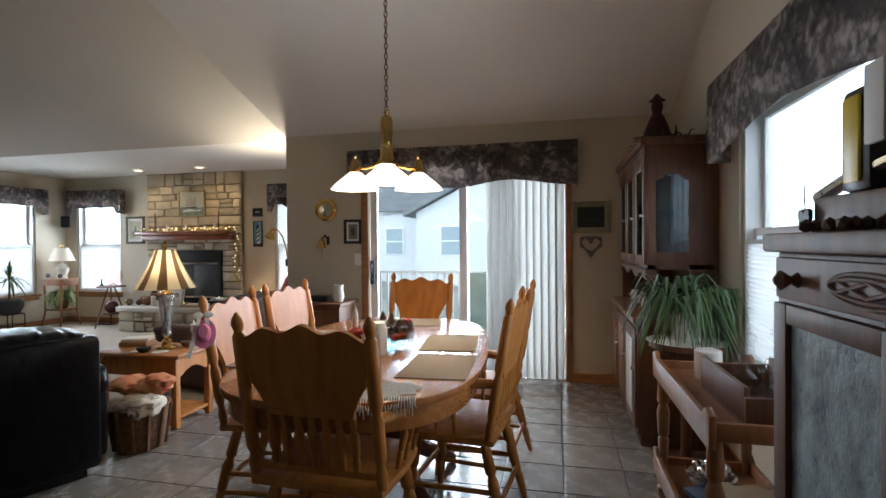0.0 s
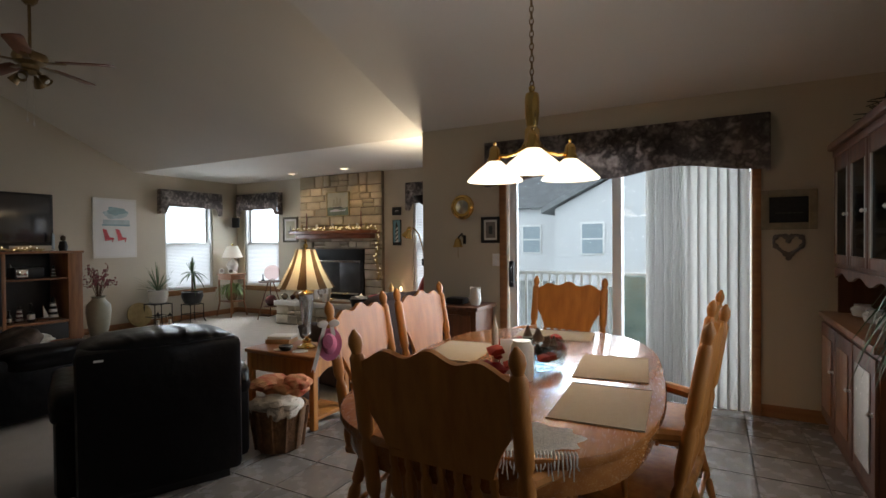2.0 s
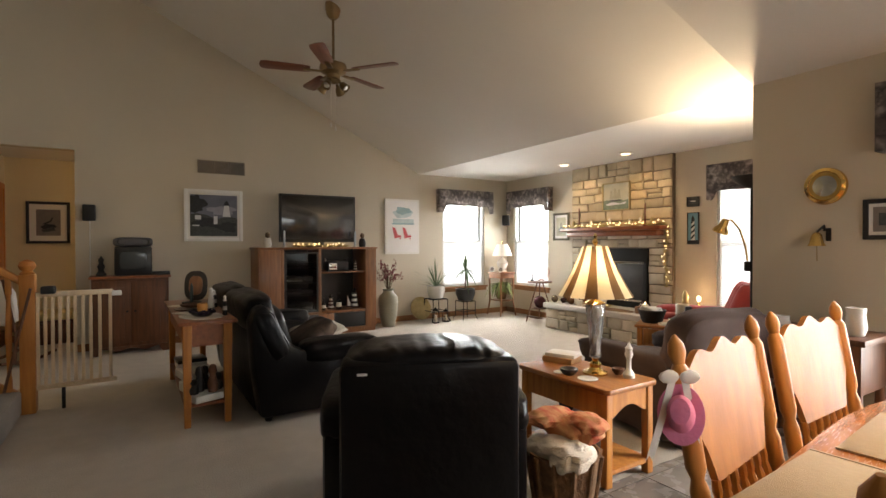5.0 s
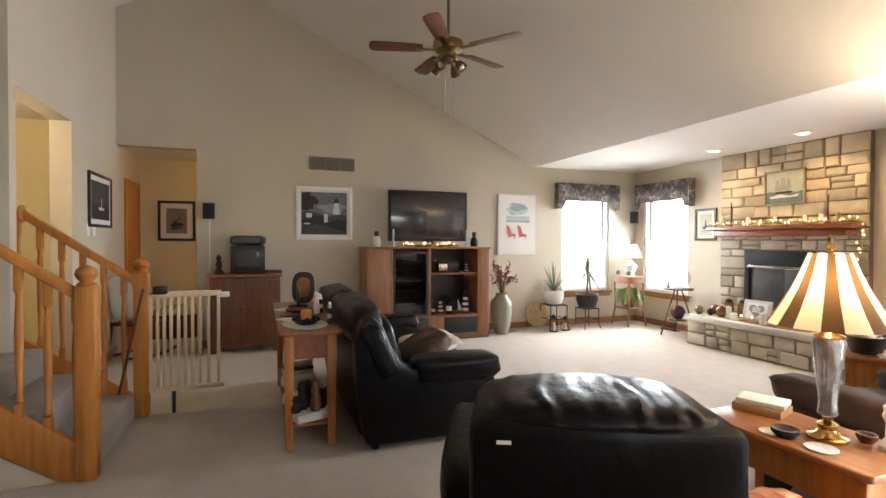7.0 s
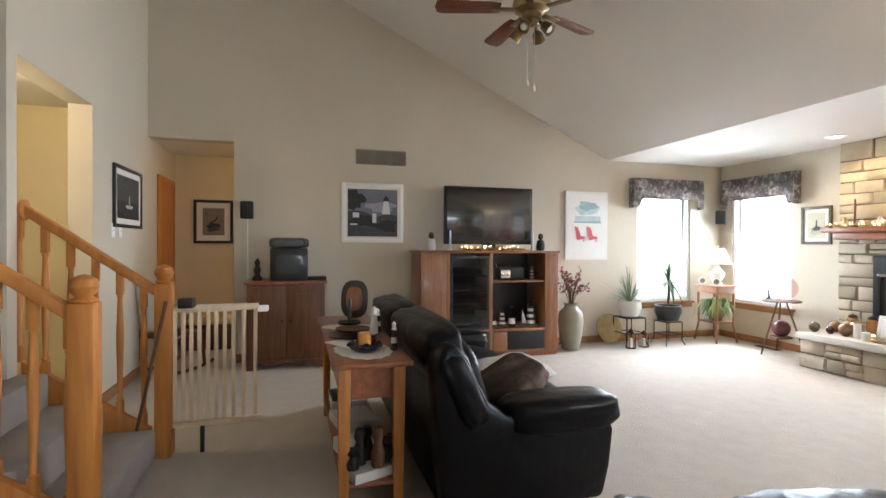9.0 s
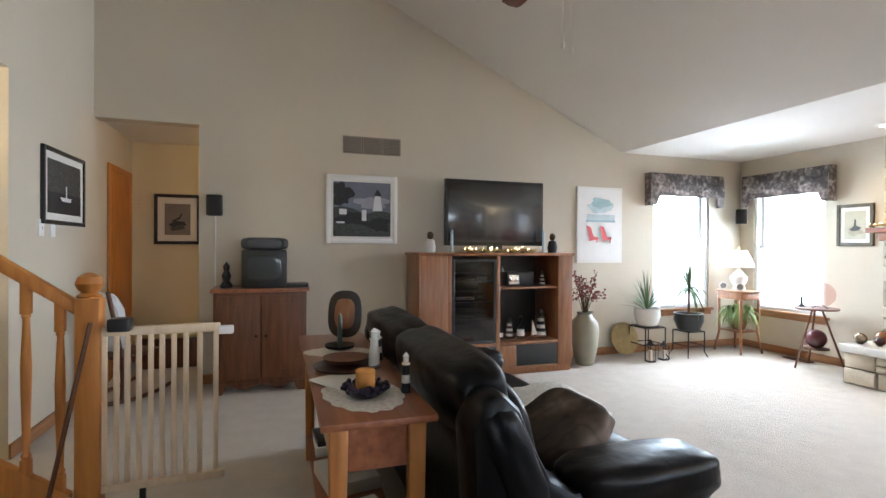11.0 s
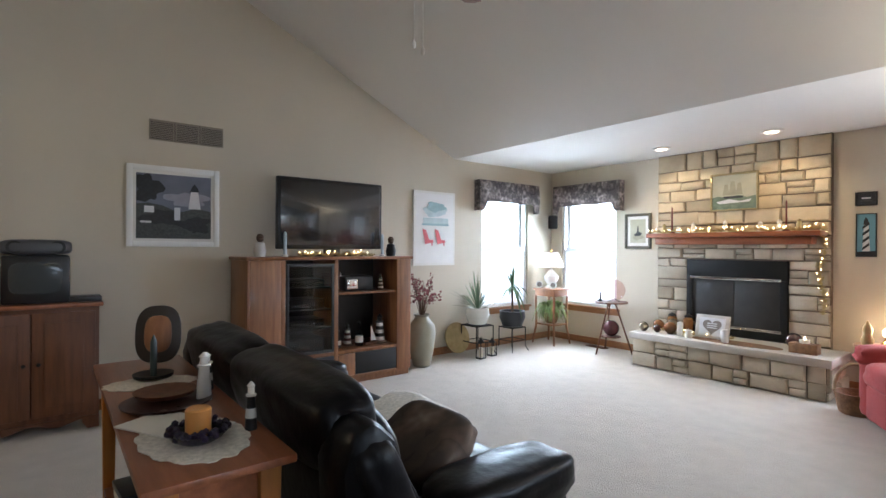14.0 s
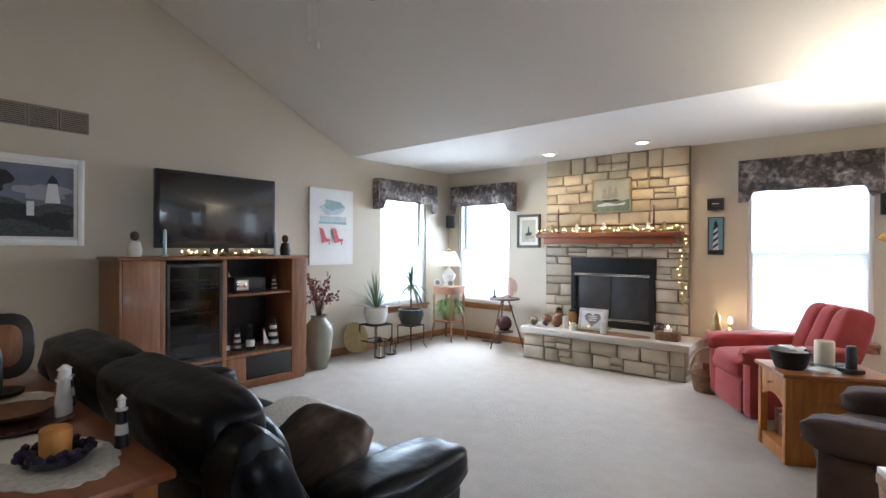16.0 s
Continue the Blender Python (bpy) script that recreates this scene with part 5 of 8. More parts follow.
for v in t.verts:
    up = max(0.0, min(1.0, (v.co.z - 0.70) * 9))
    seam = 0.35 + 0.65 * max(0.0, min(1.0, (v.co.x + 0.40) * 3.0))
    w = v.co.y + 0.03 * noise.noise(Vector((v.co.x * 6, v.co.y * 3, 0.7)))
    k = 0.5 + 0.9 * noise.noise(Vector((w * 6, v.co.x * 3, 5.0)))
    v.co.z -= 0.20 * v.co.y * v.co.y
    v.co.z += up * seam * k * (0.0055 * math.sin(w * 72) + 0.004 * math.sin(w * 121 + 1.0))
merge(bm, t)
part("head_roll", bm, M_LEATHER, o, "gathered leather head pillow")
part("care_tag", bx((0.0205, -0.30, 0.742), (0.023, -0.26, 0.752)), M_PAPER, o, "small white tag")
for s in (-1, 1):
    bm = new_bm()
    box(bm, (-0.84, -0.46 if s < 0 else 0.31, 0.05), (-0.14, -0.31 if s < 0 else 0.46, 0.46), 0.04)
    cushion(bm, (-0.90, min(s * 0.29, s * 0.48), 0.40), (-0.14, max(s * 0.29, s * 0.48), 0.58), 0.4, 10, None, 0.05)
    part("arm", bm, M_LEATHER, o, "padded leather arm")
bm = new_bm()
cushion(bm, (-0.88, -0.30, 0.30), (-0.25, 0.30, 0.48), 0.3, 10, None, 0.04)
part("seat_cushion", bm, M_LEATHER, o)
part("base", bx((-0.75, -0.32, 0), (-0.06, 0.32, 0.06)), M_BLACK, o)

# oak end table with lamp
o = thing("end_table", (-3.29, 3.21, 0), "honey oak end table with arched aprons and lower shelf", "end table")
EW, ED, EH = 0.70, 0.42, 0.52
bm = new_bm()
prism(bm, [(0.02, 0), (EW - 0.02, 0), (EW, 0.02), (EW, ED - 0.02), (EW - 0.02, ED), (0.02, ED), (0, ED - 0.02), (0, 0.02)], EH - 0.03, EH, 'XY', 0.008)
part("tabletop", bm, M_OAKX, o)
for x in (0.02, EW - 0.065):
    for y in (0.02, ED - 0.065):
        part("leg", bx((x, y, 0), (x + 0.045, y + 0.045, EH - 0.031), 0.006), M_OAK, o)


def arch_apron(L, z0, z1, rise):
    return [(0, z0), (0.02, z0)] + [(0.02 + (L - 0.04) * i / 14, z0 + rise * math.sin(math.pi * i / 14)) for i in range(15)] + [(L, z0), (L, z1), (0, z1)]


for y in (0.03, ED - 0.05):
    bm = new_bm()
    prism(bm, [(0.066 + u, z) for u, z in arch_apron(EW - 0.132, 0.36, EH - 0.032, 0.0)], y, y + 0.02, 'XZ')
    part("apron", bm, M_OAK, o)
for x in (0.03, EW - 0.05):
    bm = new_bm()
    prism(bm, [(0.066 + u, z) for u, z in arch_apron(ED - 0.132, 0.36, EH - 0.032, 0.05)], x, x + 0.02, 'YZ')
    part("apron", bm, M_OAK, o, "arched oak apron")
part("shelf", bx((0.03, 0.03, 0.06), (EW - 0.03, ED - 0.03, 0.085), 0.004), M_OAK, o)
for y in (0.022, ED - 0.045):
    part("rail", bx((0.066, y, 0.02), (EW - 0.066, y + 0.022, 0.06), 0.003), M_OAK, o)

bm = new_bm()
box(bm, (-0.10, -0.12, 0), (0.10, 0.12, 0.25), 0.02)
solid("black_bag", bm, M_BLACK, "black bag on the end table's shelf", "bag", "", (-2.95, 3.44, 0.0855))
bm = new_bm()
cushion(bm, (-0.10, -0.06, 0), (0.10, 0.06, 0.26), 0.3, 5, None, 0.2)
solid("yellow_black_bag", bm, mat("grey_cloth", (0.25, 0.25, 0.27), 0.9), "grey cloth bag under the end table", "bag", "", (-2.8, 3.32, 0.0855))

LX, LY = -2.86, 3.43
o = thing("table_lamp", (LX, LY, EH), "lit crystal and brass table lamp with striped pleated shade", "lamp")
part("base", lt([(0.07, 0.0), (0.07, 0.012), (0.045, 0.02), (0.03, 0.04), (0.035, 0.06), (0.015, 0.075), (0.02, 0.09)], 24), M_BRASS, o, "brass base")
part("crystal_column", lt([(0.02, 0.09), (0.035, 0.10), (0.03, 0.15), (0.042, 0.25), (0.055, 0.38), (0.05, 0.40)], 12), mat("cut_crystal", (0.75, 0.78, 0.8), 0.06, trans=0.85, vary=0.02), o, "cut crystal column")
part("collar", lt([(0.05, 0.401), (0.055, 0.41), (0.02, 0.43), (0.012, 0.45), (0.012, 0.52)], 20), M_BRASS, o)
part("finial", lt([(0.004, 0.735), (0.01, 0.745), (0.018, 0.76), (0.012, 0.775), (0.006, 0.78), (0.011, 0.795), (0.003, 0.81)], 14), M_BRASS, o, "brass finial")
part("spider", tb([(0, 0, 0.51), (0, 0, 0.74)], 0.004, 6), M_BRASS, o)
for k in range(8):
    for cream, f0, f1 in ((True, 0.0, 0.56), (False, 0.56, 1.0)):
        t = bmesh.new()
        n = 6 if cream else 4
        rows = []
        for j in range(n + 1):
            a = 2 * math.pi * (k + f0 + (f1 - f0) * j / n) / 8
            p = 1.0 + 0.018 * (j % 2)
            rows.append([t.verts.new(((0.205 + (0.07 - 0.205) * v - 0.012 * math.sin(v * math.pi)) * p * math.cos(a), (0.205 + (0.07 - 0.205) * v - 0.012 * math.sin(v * math.pi)) * p * math.sin(a), 0.45 + 0.285 * v)) for v in (0, 0.25, 0.5, 0.75, 1)])
        for p, q in zip(rows, rows[1:]):
            for i in range(4):
                t.faces.new((p[i], q[i], q[i + 1], p[i + 1]))
        bmesh.ops.solidify(t, geom=t.faces[:], thickness=0.002)
        part("shade_panel", t, M_LAMPSH if cream else M_LAMPSH2, o, "cream shade stripe" if cream else "brown shade stripe")
bulb("table_lamp_bulb", (LX, LY, EH + 0.60), 18, (1.0, 0.80, 0.52), 0.03)

bm = new_bm()
box(bm, (-0.10, -0.075, 0), (0.10, 0.075, 0.035), 0.003)
solid("book", bm, mat("tan_book", (0.40, 0.24, 0.11), 0.6), "thick tan book on the end table", "book", "", (-3.18, 3.49, EH + 0.0005), 18)
bm = new_bm()
box(bm, (-0.095, -0.07, 0), (0.095, 0.07, 0.022), 0.002)
solid("book", bm, M_PAPER, "white paperback lying on a book", "book", "", (-3.18, 3.50, EH + 0.036), 24)
bm = new_bm()
lathe(bm, [(0.03, 0), (0.033, 0.02), (0.014, 0.05), (0.012, 0.10), (0.016, 0.11), (0.024, 0.13), (0.018, 0.15), (0.022, 0.165), (0.01, 0.18), (0.004, 0.20)], 16)
solid("white_figurine", bm, M_CERAM, "white glazed lighthouse-shaped figurine", "figurine", "", (-2.70, 3.52, EH + 0.0005))
for x, y, r, m, lb in ((-2.93, 3.29, 0.05, M_BLACK, "small black dish on the end table"), (-2.80, 3.30, 0.055, M_LACE, "round cream coaster on the end table"), (-2.98, 3.28, 0.045, M_LACE, "round cream coaster on the end table"), (-2.78, 3.53, 0.035, M_OAKD, "small brown cup on the end table")):
    bm = new_bm()
    h = 0.035 if m in (M_BLACK, M_OAKD) else 0.006
    lathe(bm, [(r * 0.6, 0), (r, h * 0.6), (r, h), (r * 0.8, h), (r * 0.3, h * 0.5)], 18)
    solid("small_dish", bm, m, lb, "dish", "", (x, y, EH + 0.0005))

# basket of blankets
o = thing("blanket_basket", (-2.64, 2.95, 0), "round wicker basket filled with folded plaid blankets", "basket")
bm = new_bm()
lathe(bm, [(0.13, 0.0), (0.14, 0.01), (0.175, 0.26), (0.18, 0.27), (0.165, 0.27), (0.13, 0.04), (0.02, 0.02)], 26)
part("basket_wall", bm, M_WICKER, o)
for i in range(12):
    a = 2 * math.pi * i / 12
    part("stave", tb([(0.143 * math.cos(a), 0.143 * math.sin(a), 0.01), (0.18 * math.cos(a), 0.18 * math.sin(a), 0.265)], 0.012, 6), M_WICKER, o)
M_PLAID = mat("red_plaid_fleece", (0.40, 0.04, 0.02), 0.95, color2=(0.58, 0.33, 0.15), scale=9, bump=0.4, bscale=120, stretch=(1, 3, 1))
M_FLEECE = mat("cream_fleece", (0.72, 0.64, 0.53), 0.97, vary=0.2, scale=14, bump=0.7, bscale=120)
rr = random.Random(17)
for i, (c, s, m) in enumerate((((0, 0.05, 0.36), (0.16, 0.11, 0.07), M_PLAID), ((0.05, -0.06, 0.30), (0.14, 0.10, 0.05), M_FLEECE), ((-0.08, 0.0, 0.40), (0.10, 0.13, 0.045), M_PLAID), ((0.08, 0.07, 0.40), (0.10, 0.09, 0.05), M_PLAID), ((0.10, -0.04, 0.27), (0.08, 0.12, 0.08), M_FLEECE), ((-0.05, -0.09, 0.27), (0.11, 0.07, 0.06), M_FLEECE))):
    bm = new_bm()
    ball(bm, c, 1.0, 4, s, 0.22)
    part("blanket", bm, m, o, "red plaid fleece blanket" if m is M_PLAID else "cream fleece blanket")

# sofa table behind the sofa
o = thing("sofa_table", (-6.30, 1.43, 0), "reddish wooden sofa table with lower shelf and tapered legs", "console table")
TL, TD, TH = 1.61, 0.38, 0.74
part("tabletop", bx((0, 0, TH - 0.025), (TL, TD, TH), 0.006), M_CHERRY, o)
for x in (0.04, TL - 0.10):
    for y in (0.03, TD - 0.09):
        bm = new_bm()
        t = bmesh.new()
        box(t, (x, y, 0), (x + 0.06, y + 0.06, TH - 0.026), 0.004)
        for v in t.verts:
            if v.co.z < 0.3:
                v.co.x = x + 0.03 + (v.co.x - x - 0.03) * 0.7
                v.co.y = y + 0.03 + (v.co.y - y - 0.03) * 0.7
        merge(bm, t)
        part("leg", bm, M_OAK, o, "honey oak leg")
part("apron", bx((0.10, 0.045, 0.56), (TL - 0.10, 0.065, TH - 0.026)), M_CHERRY, o)
part("apron", bx((0.10, TD - 0.065, 0.56), (TL - 0.10, TD - 0.045, TH - 0.026)), M_CHERRY, o)
for x in (0.06, TL - 0.08):
    part("apron", bx((x, 0.091, 0.56), (x + 0.02, TD - 0.091, TH - 0.026)), M_CHERRY, o)
part("shelf", bx((0.05, 0.04, 0.14), (TL - 0.05, TD - 0.04, 0.16), 0.003), M_CHERRY, o)
for i, (x, w, h, m) in enumerate(((0.32, 0.26, 0.05, M_PAPER), (0.32, 0.22, 0.03, M_BLACK), (0.75, 0.3, 0.06, M_PAPER), (1.22, 0.28, 0.07, M_PAPER), (1.44, 0.20, 0.05, M_PAPER))):
    bm = new_bm()
    z0 = 0.161 if i != 1 else 0.212
    box(bm, (-w / 2, -0.12, 0), (w / 2, 0.12, h), 0.004)
    solid("magazine", bm, m, "thick magazine on the sofa table's shelf", "magazine", "shelf magazines", (-6.30 + x, 1.62, z0), 5 * i)
rr = random.Random(31)
for i in range(6):
    bm = new_bm()
    h = rr.uniform(0.10, 0.2)
    lathe(bm, [(0.03, 0), (0.035, h * 0.3), (0.02, h * 0.6), (0.03, h * 0.75), (0.022, h * 0.95), (0.004, h)], 12)
    solid("figurine", bm, rr.choice((M_BLACKM, M_CERAM, M_OAKD)), "small dark figurine under the sofa table", "figurine", "shelf figurines", (-4.75 - 0.05 * (i % 3), 1.53 + 0.04 * i, 0.232 if i < 3 else 0.232))
o = thing("carved_tray", (-6.13, 1.68, TH), "upright oval dark carved wooden tray", "tray")
bm = new_bm()
prism(bm, [(p[0], 0.145 + p[1]) for p in oval(0.10, 0.14, 30, 2.8)], -0.012, 0.012, 'XZ', 0.004, Matrix.Rotation(radians(-10), 4, 'X'))
part("rim", bm, mat("dark_carved_wood", (0.03, 0.02, 0.014), 0.45, vary=0.3), o, at=pose(0, 0, 0, 0, 0, 72))
bm = new_bm()
prism(bm, [(p[0], 0.145 + p[1]) for p in oval(0.06, 0.09, 30, 2.8)], -0.018, 0.018, 'XZ', 0.003, Matrix.Rotation(radians(-10), 4, 'X'))
part("inlay", bm, M_OAKM, o, "lighter woven inlay", pose(0, 0, 0, 0, 0, 72))


def doily(place, turn, r=0.13):
    t = bmesh.new()
    n = 48
    c0 = t.verts.new((0, 0, 0.0))
    ring = [t.verts.new((1.55 * r * (1 + 0.09 * abs(math.sin(7 * a))) * math.cos(a), r * (1 + 0.09 * abs(math.sin(7 * a))) * math.sin(a), 0)) for a in [2 * math.pi * i / n for i in range(n)]]
    for i in range(n):
        t.faces.new((c0, ring[i], ring[(i + 1) % n]))
    pts = [(v.co.x, v.co.y) for v in ring]
    t.free()
    t = bmesh.new()
    prism(t, pts, -0.003, 0.0, "XY")
    return solid("doily", t, M_LACE, "cream lace doily with a scalloped edge", "doily", "lace doilies", place, turn)


doily((-4.99, 1.605, TH + 0.0035), 8, 0.135)
doily((-5.75, 1.60, TH + 0.0035), 80, 0.105)
bm = new_bm()
lathe(bm, [(0.05, 0), (0.07, 0.012), (0.085, 0.032), (0.08, 0.032), (0.05, 0.012)], 22)
rr = random.Random(8)
for i in range(46):
    a = 2 * math.pi * i / 46 + rr.uniform(-0.05, 0.05)
    q = rr.uniform(0.055, 0.085)
    ball(bm, (q * math.cos(a), q * math.sin(a), 0.03 + rr.uniform(-0.004, 0.012)), rr.uniform(0.009, 0.014), 1)
solid("candle_ring", bm, mat("purple_black_glass", (0.03, 0.02, 0.04), 0.15, vary=0.3), "dark glass candle dish on a doily", "candle dish", "", (-4.95, 1.61, TH + 0.0045))
bm = new_bm()
lathe(bm, [(0.035, 0), (0.036, 0.07), (0.03, 0.075)], 18)
solid("orange_candle", bm, mat("orange_wax", (0.62, 0.27, 0.06), 0.5, vary=0.1), "orange pillar candle in a dark dish", "candle", "", (-4.95, 1.61, TH + 0.026))
bm = new_bm()
lathe(bm, [(0.10, 0), (0.145, 0.012), (0.15, 0.02), (0.10, 0.01)], 28)
solid("brown_tray", bm, mat("brown_glaze", (0.08, 0.03, 0.02), 0.3, vary=0.3), "brown glazed tray on the sofa table", "plate", "", (-5.38, 1.60, TH + 0.0005))
# flattened bowl profile stands for the plate lying on the tray
bm = new_bm()
lathe(bm, [(0.07, 0), (0.095, 0.008), (0.105, 0.022), (0.098, 0.022), (0.06, 0.01)], 24)
solid("shallow_plate", bm, M_OAKD, "shallow dark wooden plate on a brown tray", "bowl", "", (-5.42, 1.60, TH + 0.026))
# the first is a white-capped dark bottle, built with the figurines' tower shape
for x, y, h, w, lb in ((-4.96, 1.765, 0.15, 0.019, "dark salt-shaker bottle with a white cap"), (-5.37, 1.72, 0.18, 0.028, "white and brown bearded figurine"), (-5.52, 1.76, 0.15, 0.03, "small white figurine on the table")):
    o = thing("lighthouse_figurine", (x, y, TH), lb, "figurine", "sofa table figurines")
    part("tower", lt([(w, 0), (w * 0.95, h * 0.1), (w * 0.65, h * 0.7)], 14), M_CERAM if h > 0.16 else M_BLACK, o)
    part("band", lt([(w * 0.93, h * 0.25), (w * 0.82, h * 0.45)], 14), M_CERAM, o, "white band")
    part("lantern", lt([(w * 0.85, h * 0.70), (w * 0.85, h * 0.74), (w * 0.55, h * 0.75), (w * 0.55, h * 0.9), (w * 0.7, h * 0.91), (0.003, h)], 14), M_CERAM, o)
bm = new_bm()
box(bm, (-0.16, -0.09, 0), (0.16, 0.09, 0.006), 0.002)
solid("folded_paper", bm, M_PAPER, "folded clear-wrapped paper on the sofa table", "paper", "", (-5.12, 1.58, TH + 0.0045), 30)

o = thing("dark_candle", (-5.83, 1.62, TH), "dark green taper candle in a low black dish", "candle")
part("dish", lt([(0.05, 0.004), (0.075, 0.01), (0.08, 0.025), (0.07, 0.024), (0.03, 0.012)], 20), M_BLACKM, o)
part("taper", lt([(0.014, 0.013), (0.013, 0.16), (0.003, 0.19)], 12), mat("dark_green_wax", (0.03, 0.05, 0.045), 0.4), o)

# entertainment centre
o = thing("entertainment_centre", (-8.17, 2.57, 0), "oak entertainment centre with glass door and open shelves", "media cabinet")
ED_, EL, EH_ = 0.51, 1.67, 1.23
for y0, y1 in ((0, 0.29), (0.29, 0.33), (0.80, 0.84), (1.50, EL)):
    part("upright", bx((0.02, y0 if y0 else 0.0, 0.06), (ED_ - (0.0 if y0 in (0.29, 0.80) else 0.0), y1 if y1 != 0.29 else 0.02, EH_ - 0.031), 0.004), M_OAKM, o)
part("front_stile", bx((ED_ - 0.03, 0.021, 0.06), (ED_ + 0.004, 0.289, EH_ - 0.031), 0.004), M_OAKM, o)
part("top", bx((0, -0.015, EH_ - 0.03), (ED_ + 0.02, EL + 0.015, EH_), 0.008), M_OAKM, o)
part("back_panel", bx((0.0, 0.02, 0.06), (0.019, EL - 0.02, EH_ - 0.031)), M_BLACK, o, "dark back panel")
part("plinth", bx((0.03, 0.01, 0), (ED_ - 0.02, EL - 0.01, 0.059)), M_OAKM, o)
part("deck", bx((0.02, 0.331, 0.30), (ED_, 0.799, 0.33), 0.003), M_OAKM, o)
part("deck", bx((0.02, 0.841, 0.30), (ED_, 1.499, 0.33), 0.003), M_OAKM, o)
part("bottom", bx((0.02, 0.331, 0.06), (ED_, 1.499, 0.08), 0.003), M_OAKM, o)
part("shelf", bx((0.02, 0.841, 0.86), (ED_ - 0.03, 1.499, 0.88), 0.003), M_OAKM, o)
for z in (0.55, 0.72, 0.93):
    part("shelf", bx((0.02, 0.331, z), (ED_ - 0.05, 0.799, z + 0.015), 0.002), M_BLACK, o, "dark shelf")
bm = new_bm()
for a, b in (((ED_ - 0.012, 0.335, 0.335), (ED_ + 0.006, 0.36, 1.165)), ((ED_ - 0.012, 0.77, 0.335), (ED_ + 0.006, 0.795, 1.165)), ((ED_ - 0.012, 0.36, 1.14), (ED_ + 0.006, 0.77, 1.165)), ((ED_ - 0.012, 0.36, 0.335), (ED_ + 0.006, 0.77, 0.36))):
    box(bm, a, b, 0.002)
d = part("glass_door", bm, M_BLACK, o, "black framed smoked glass door")
part("pane", bx((ED_ - 0.005, 0.36, 0.36), (ED_ - 0.001, 0.77, 1.14)), glass("smoked_glass", (0.62, 0.62, 0.62), 0.03), d)
part("door", bx((ED_ - 0.012, 0.845, 0.085), (ED_ + 0.006, 1.02, 0.295), 0.003), M_OAKM, o)
part("speaker_cloth", bx((ED_ - 0.012, 1.03, 0.085), (ED_ - 0.002, 1.495, 0.295), 0.003), M_BLACK, o, "black speaker cloth")
part("door", bx((ED_ - 0.012, 0.335, 0.085), (ED_ + 0.006, 0.795, 0.295), 0.003), M_BLACK, o, "dark lower door")
for i, (z, h) in enumerate(((0.945, 0.07), (0.735, 0.09), (0.565, 0.07), (0.331, 0.12))):
    oo = thing("stereo_component", (-7.95, 3.13, z), "black stereo component behind smoked glass", "stereo", "stereo components")
    part("case", bx((-0.16, -0.2, 0), (0.16, 0.2, h), 0.004), M_BLACK, oo)
    part("face", bx((0.161, -0.19, h * 0.2), (0.165, 0.05, h * 0.55), 0.001), M_CHROME if i % 2 else M_SCREEN, oo, "metal face strip")
    for k in range(3):
        part("knob", lt([(0.012, 0), (0.012, 0.012), (0.008, 0.014)], 10, Matrix.Translation((0.161, 0.09 + k * 0.035, h / 2)) @ Matrix.Rotation(radians(90), 4, 'Y')), M_CHROME, oo)
def striped_lighthouse(place, h, dark, label):
    o = thing("shelf_lighthouse", place, label, "figurine", "media shelf figurines")
    w = h * 0.2
    part("rock_base", lt([(w * 1.25, 0), (w * 1.3, h * 0.05), (w, h * 0.1)], 12), M_STEM, o)
    for k in range(5):
        z0, z1 = h * (0.1 + 0.12 * k), h * (0.1 + 0.12 * (k + 1))
        part("band", lt([(w * (0.95 - 0.08 * k), z0), (w * (0.88 - 0.08 * k), z1)], 12), dark if k % 2 else M_CERAM, o)
    part("lantern", lt([(w * 0.75, h * 0.70), (w * 0.75, h * 0.74), (w * 0.4, h * 0.75), (w * 0.4, h * 0.88), (w * 0.55, h * 0.89), (0.003, h)], 12), M_BLACK, o)


def shelf_bottle(place, h, m, label):
    o = thing("shelf_bottle", place, label, "bottle", "media shelf figurines")
    part("body", lt([(h * 0.15, 0), (h * 0.17, h * 0.05), (h * 0.16, h * 0.5), (h * 0.06, h * 0.68), (h * 0.055, h * 0.9)], 14), m, o)
    part("cap", lt([(h * 0.07, h * 0.9), (h * 0.07, h * 0.98), (h * 0.02, h)], 12), M_BLACK, o)
    part("paper_label", lt([(h * 0.172, h * 0.15), (h * 0.168, h * 0.4)], 14), M_PAPER, o)


def sail_boat(place, h, label):
    o = thing("model_boat", place, label, "model boat", "media shelf figurines")
    bm = new_bm()
    prism(bm, [(-h * 0.35, h * 0.14), (h * 0.4, h * 0.14), (h * 0.28, 0.0), (-h * 0.26, 0.0)], -h * 0.07, h * 0.07, 'YZ', 0.004)
    part("hull", bm, M_OAKD, o)
    part("mast", tb([(0, 0, h * 0.1), (0, 0, h)], 0.003, 6), M_OAKM, o)
    bm = new_bm()
    prism(bm, [(0.006, h * 0.2), (h * 0.33, h * 0.2), (0.006, h * 0.95)], -0.002, 0.002, 'YZ')
    part("sail", bm, M_PAPER, o, "cream cloth sail")


M_MAROON = mat("maroon_glaze", (0.09, 0.02, 0.02), 0.35, vary=0.3)
striped_lighthouse((-7.82, 3.96, 0.331), 0.30, M_BLACKM, "dark and white banded lighthouse model on the shelf")
striped_lighthouse((-7.88, 3.62, 0.331), 0.22, M_MAROON, "maroon and white lighthouse model on the shelf")
shelf_bottle((-7.80, 3.71, 0.331), 0.24, M_CGLASS, "clear bottle with a pale label on the shelf")
shelf_bottle((-7.84, 3.50, 0.331), 0.17, M_BLACKM, "dark bottle with a pale label on the shelf")
sail_boat((-7.78, 3.83, 0.331), 0.20, "small model sailing boat on the open shelf")
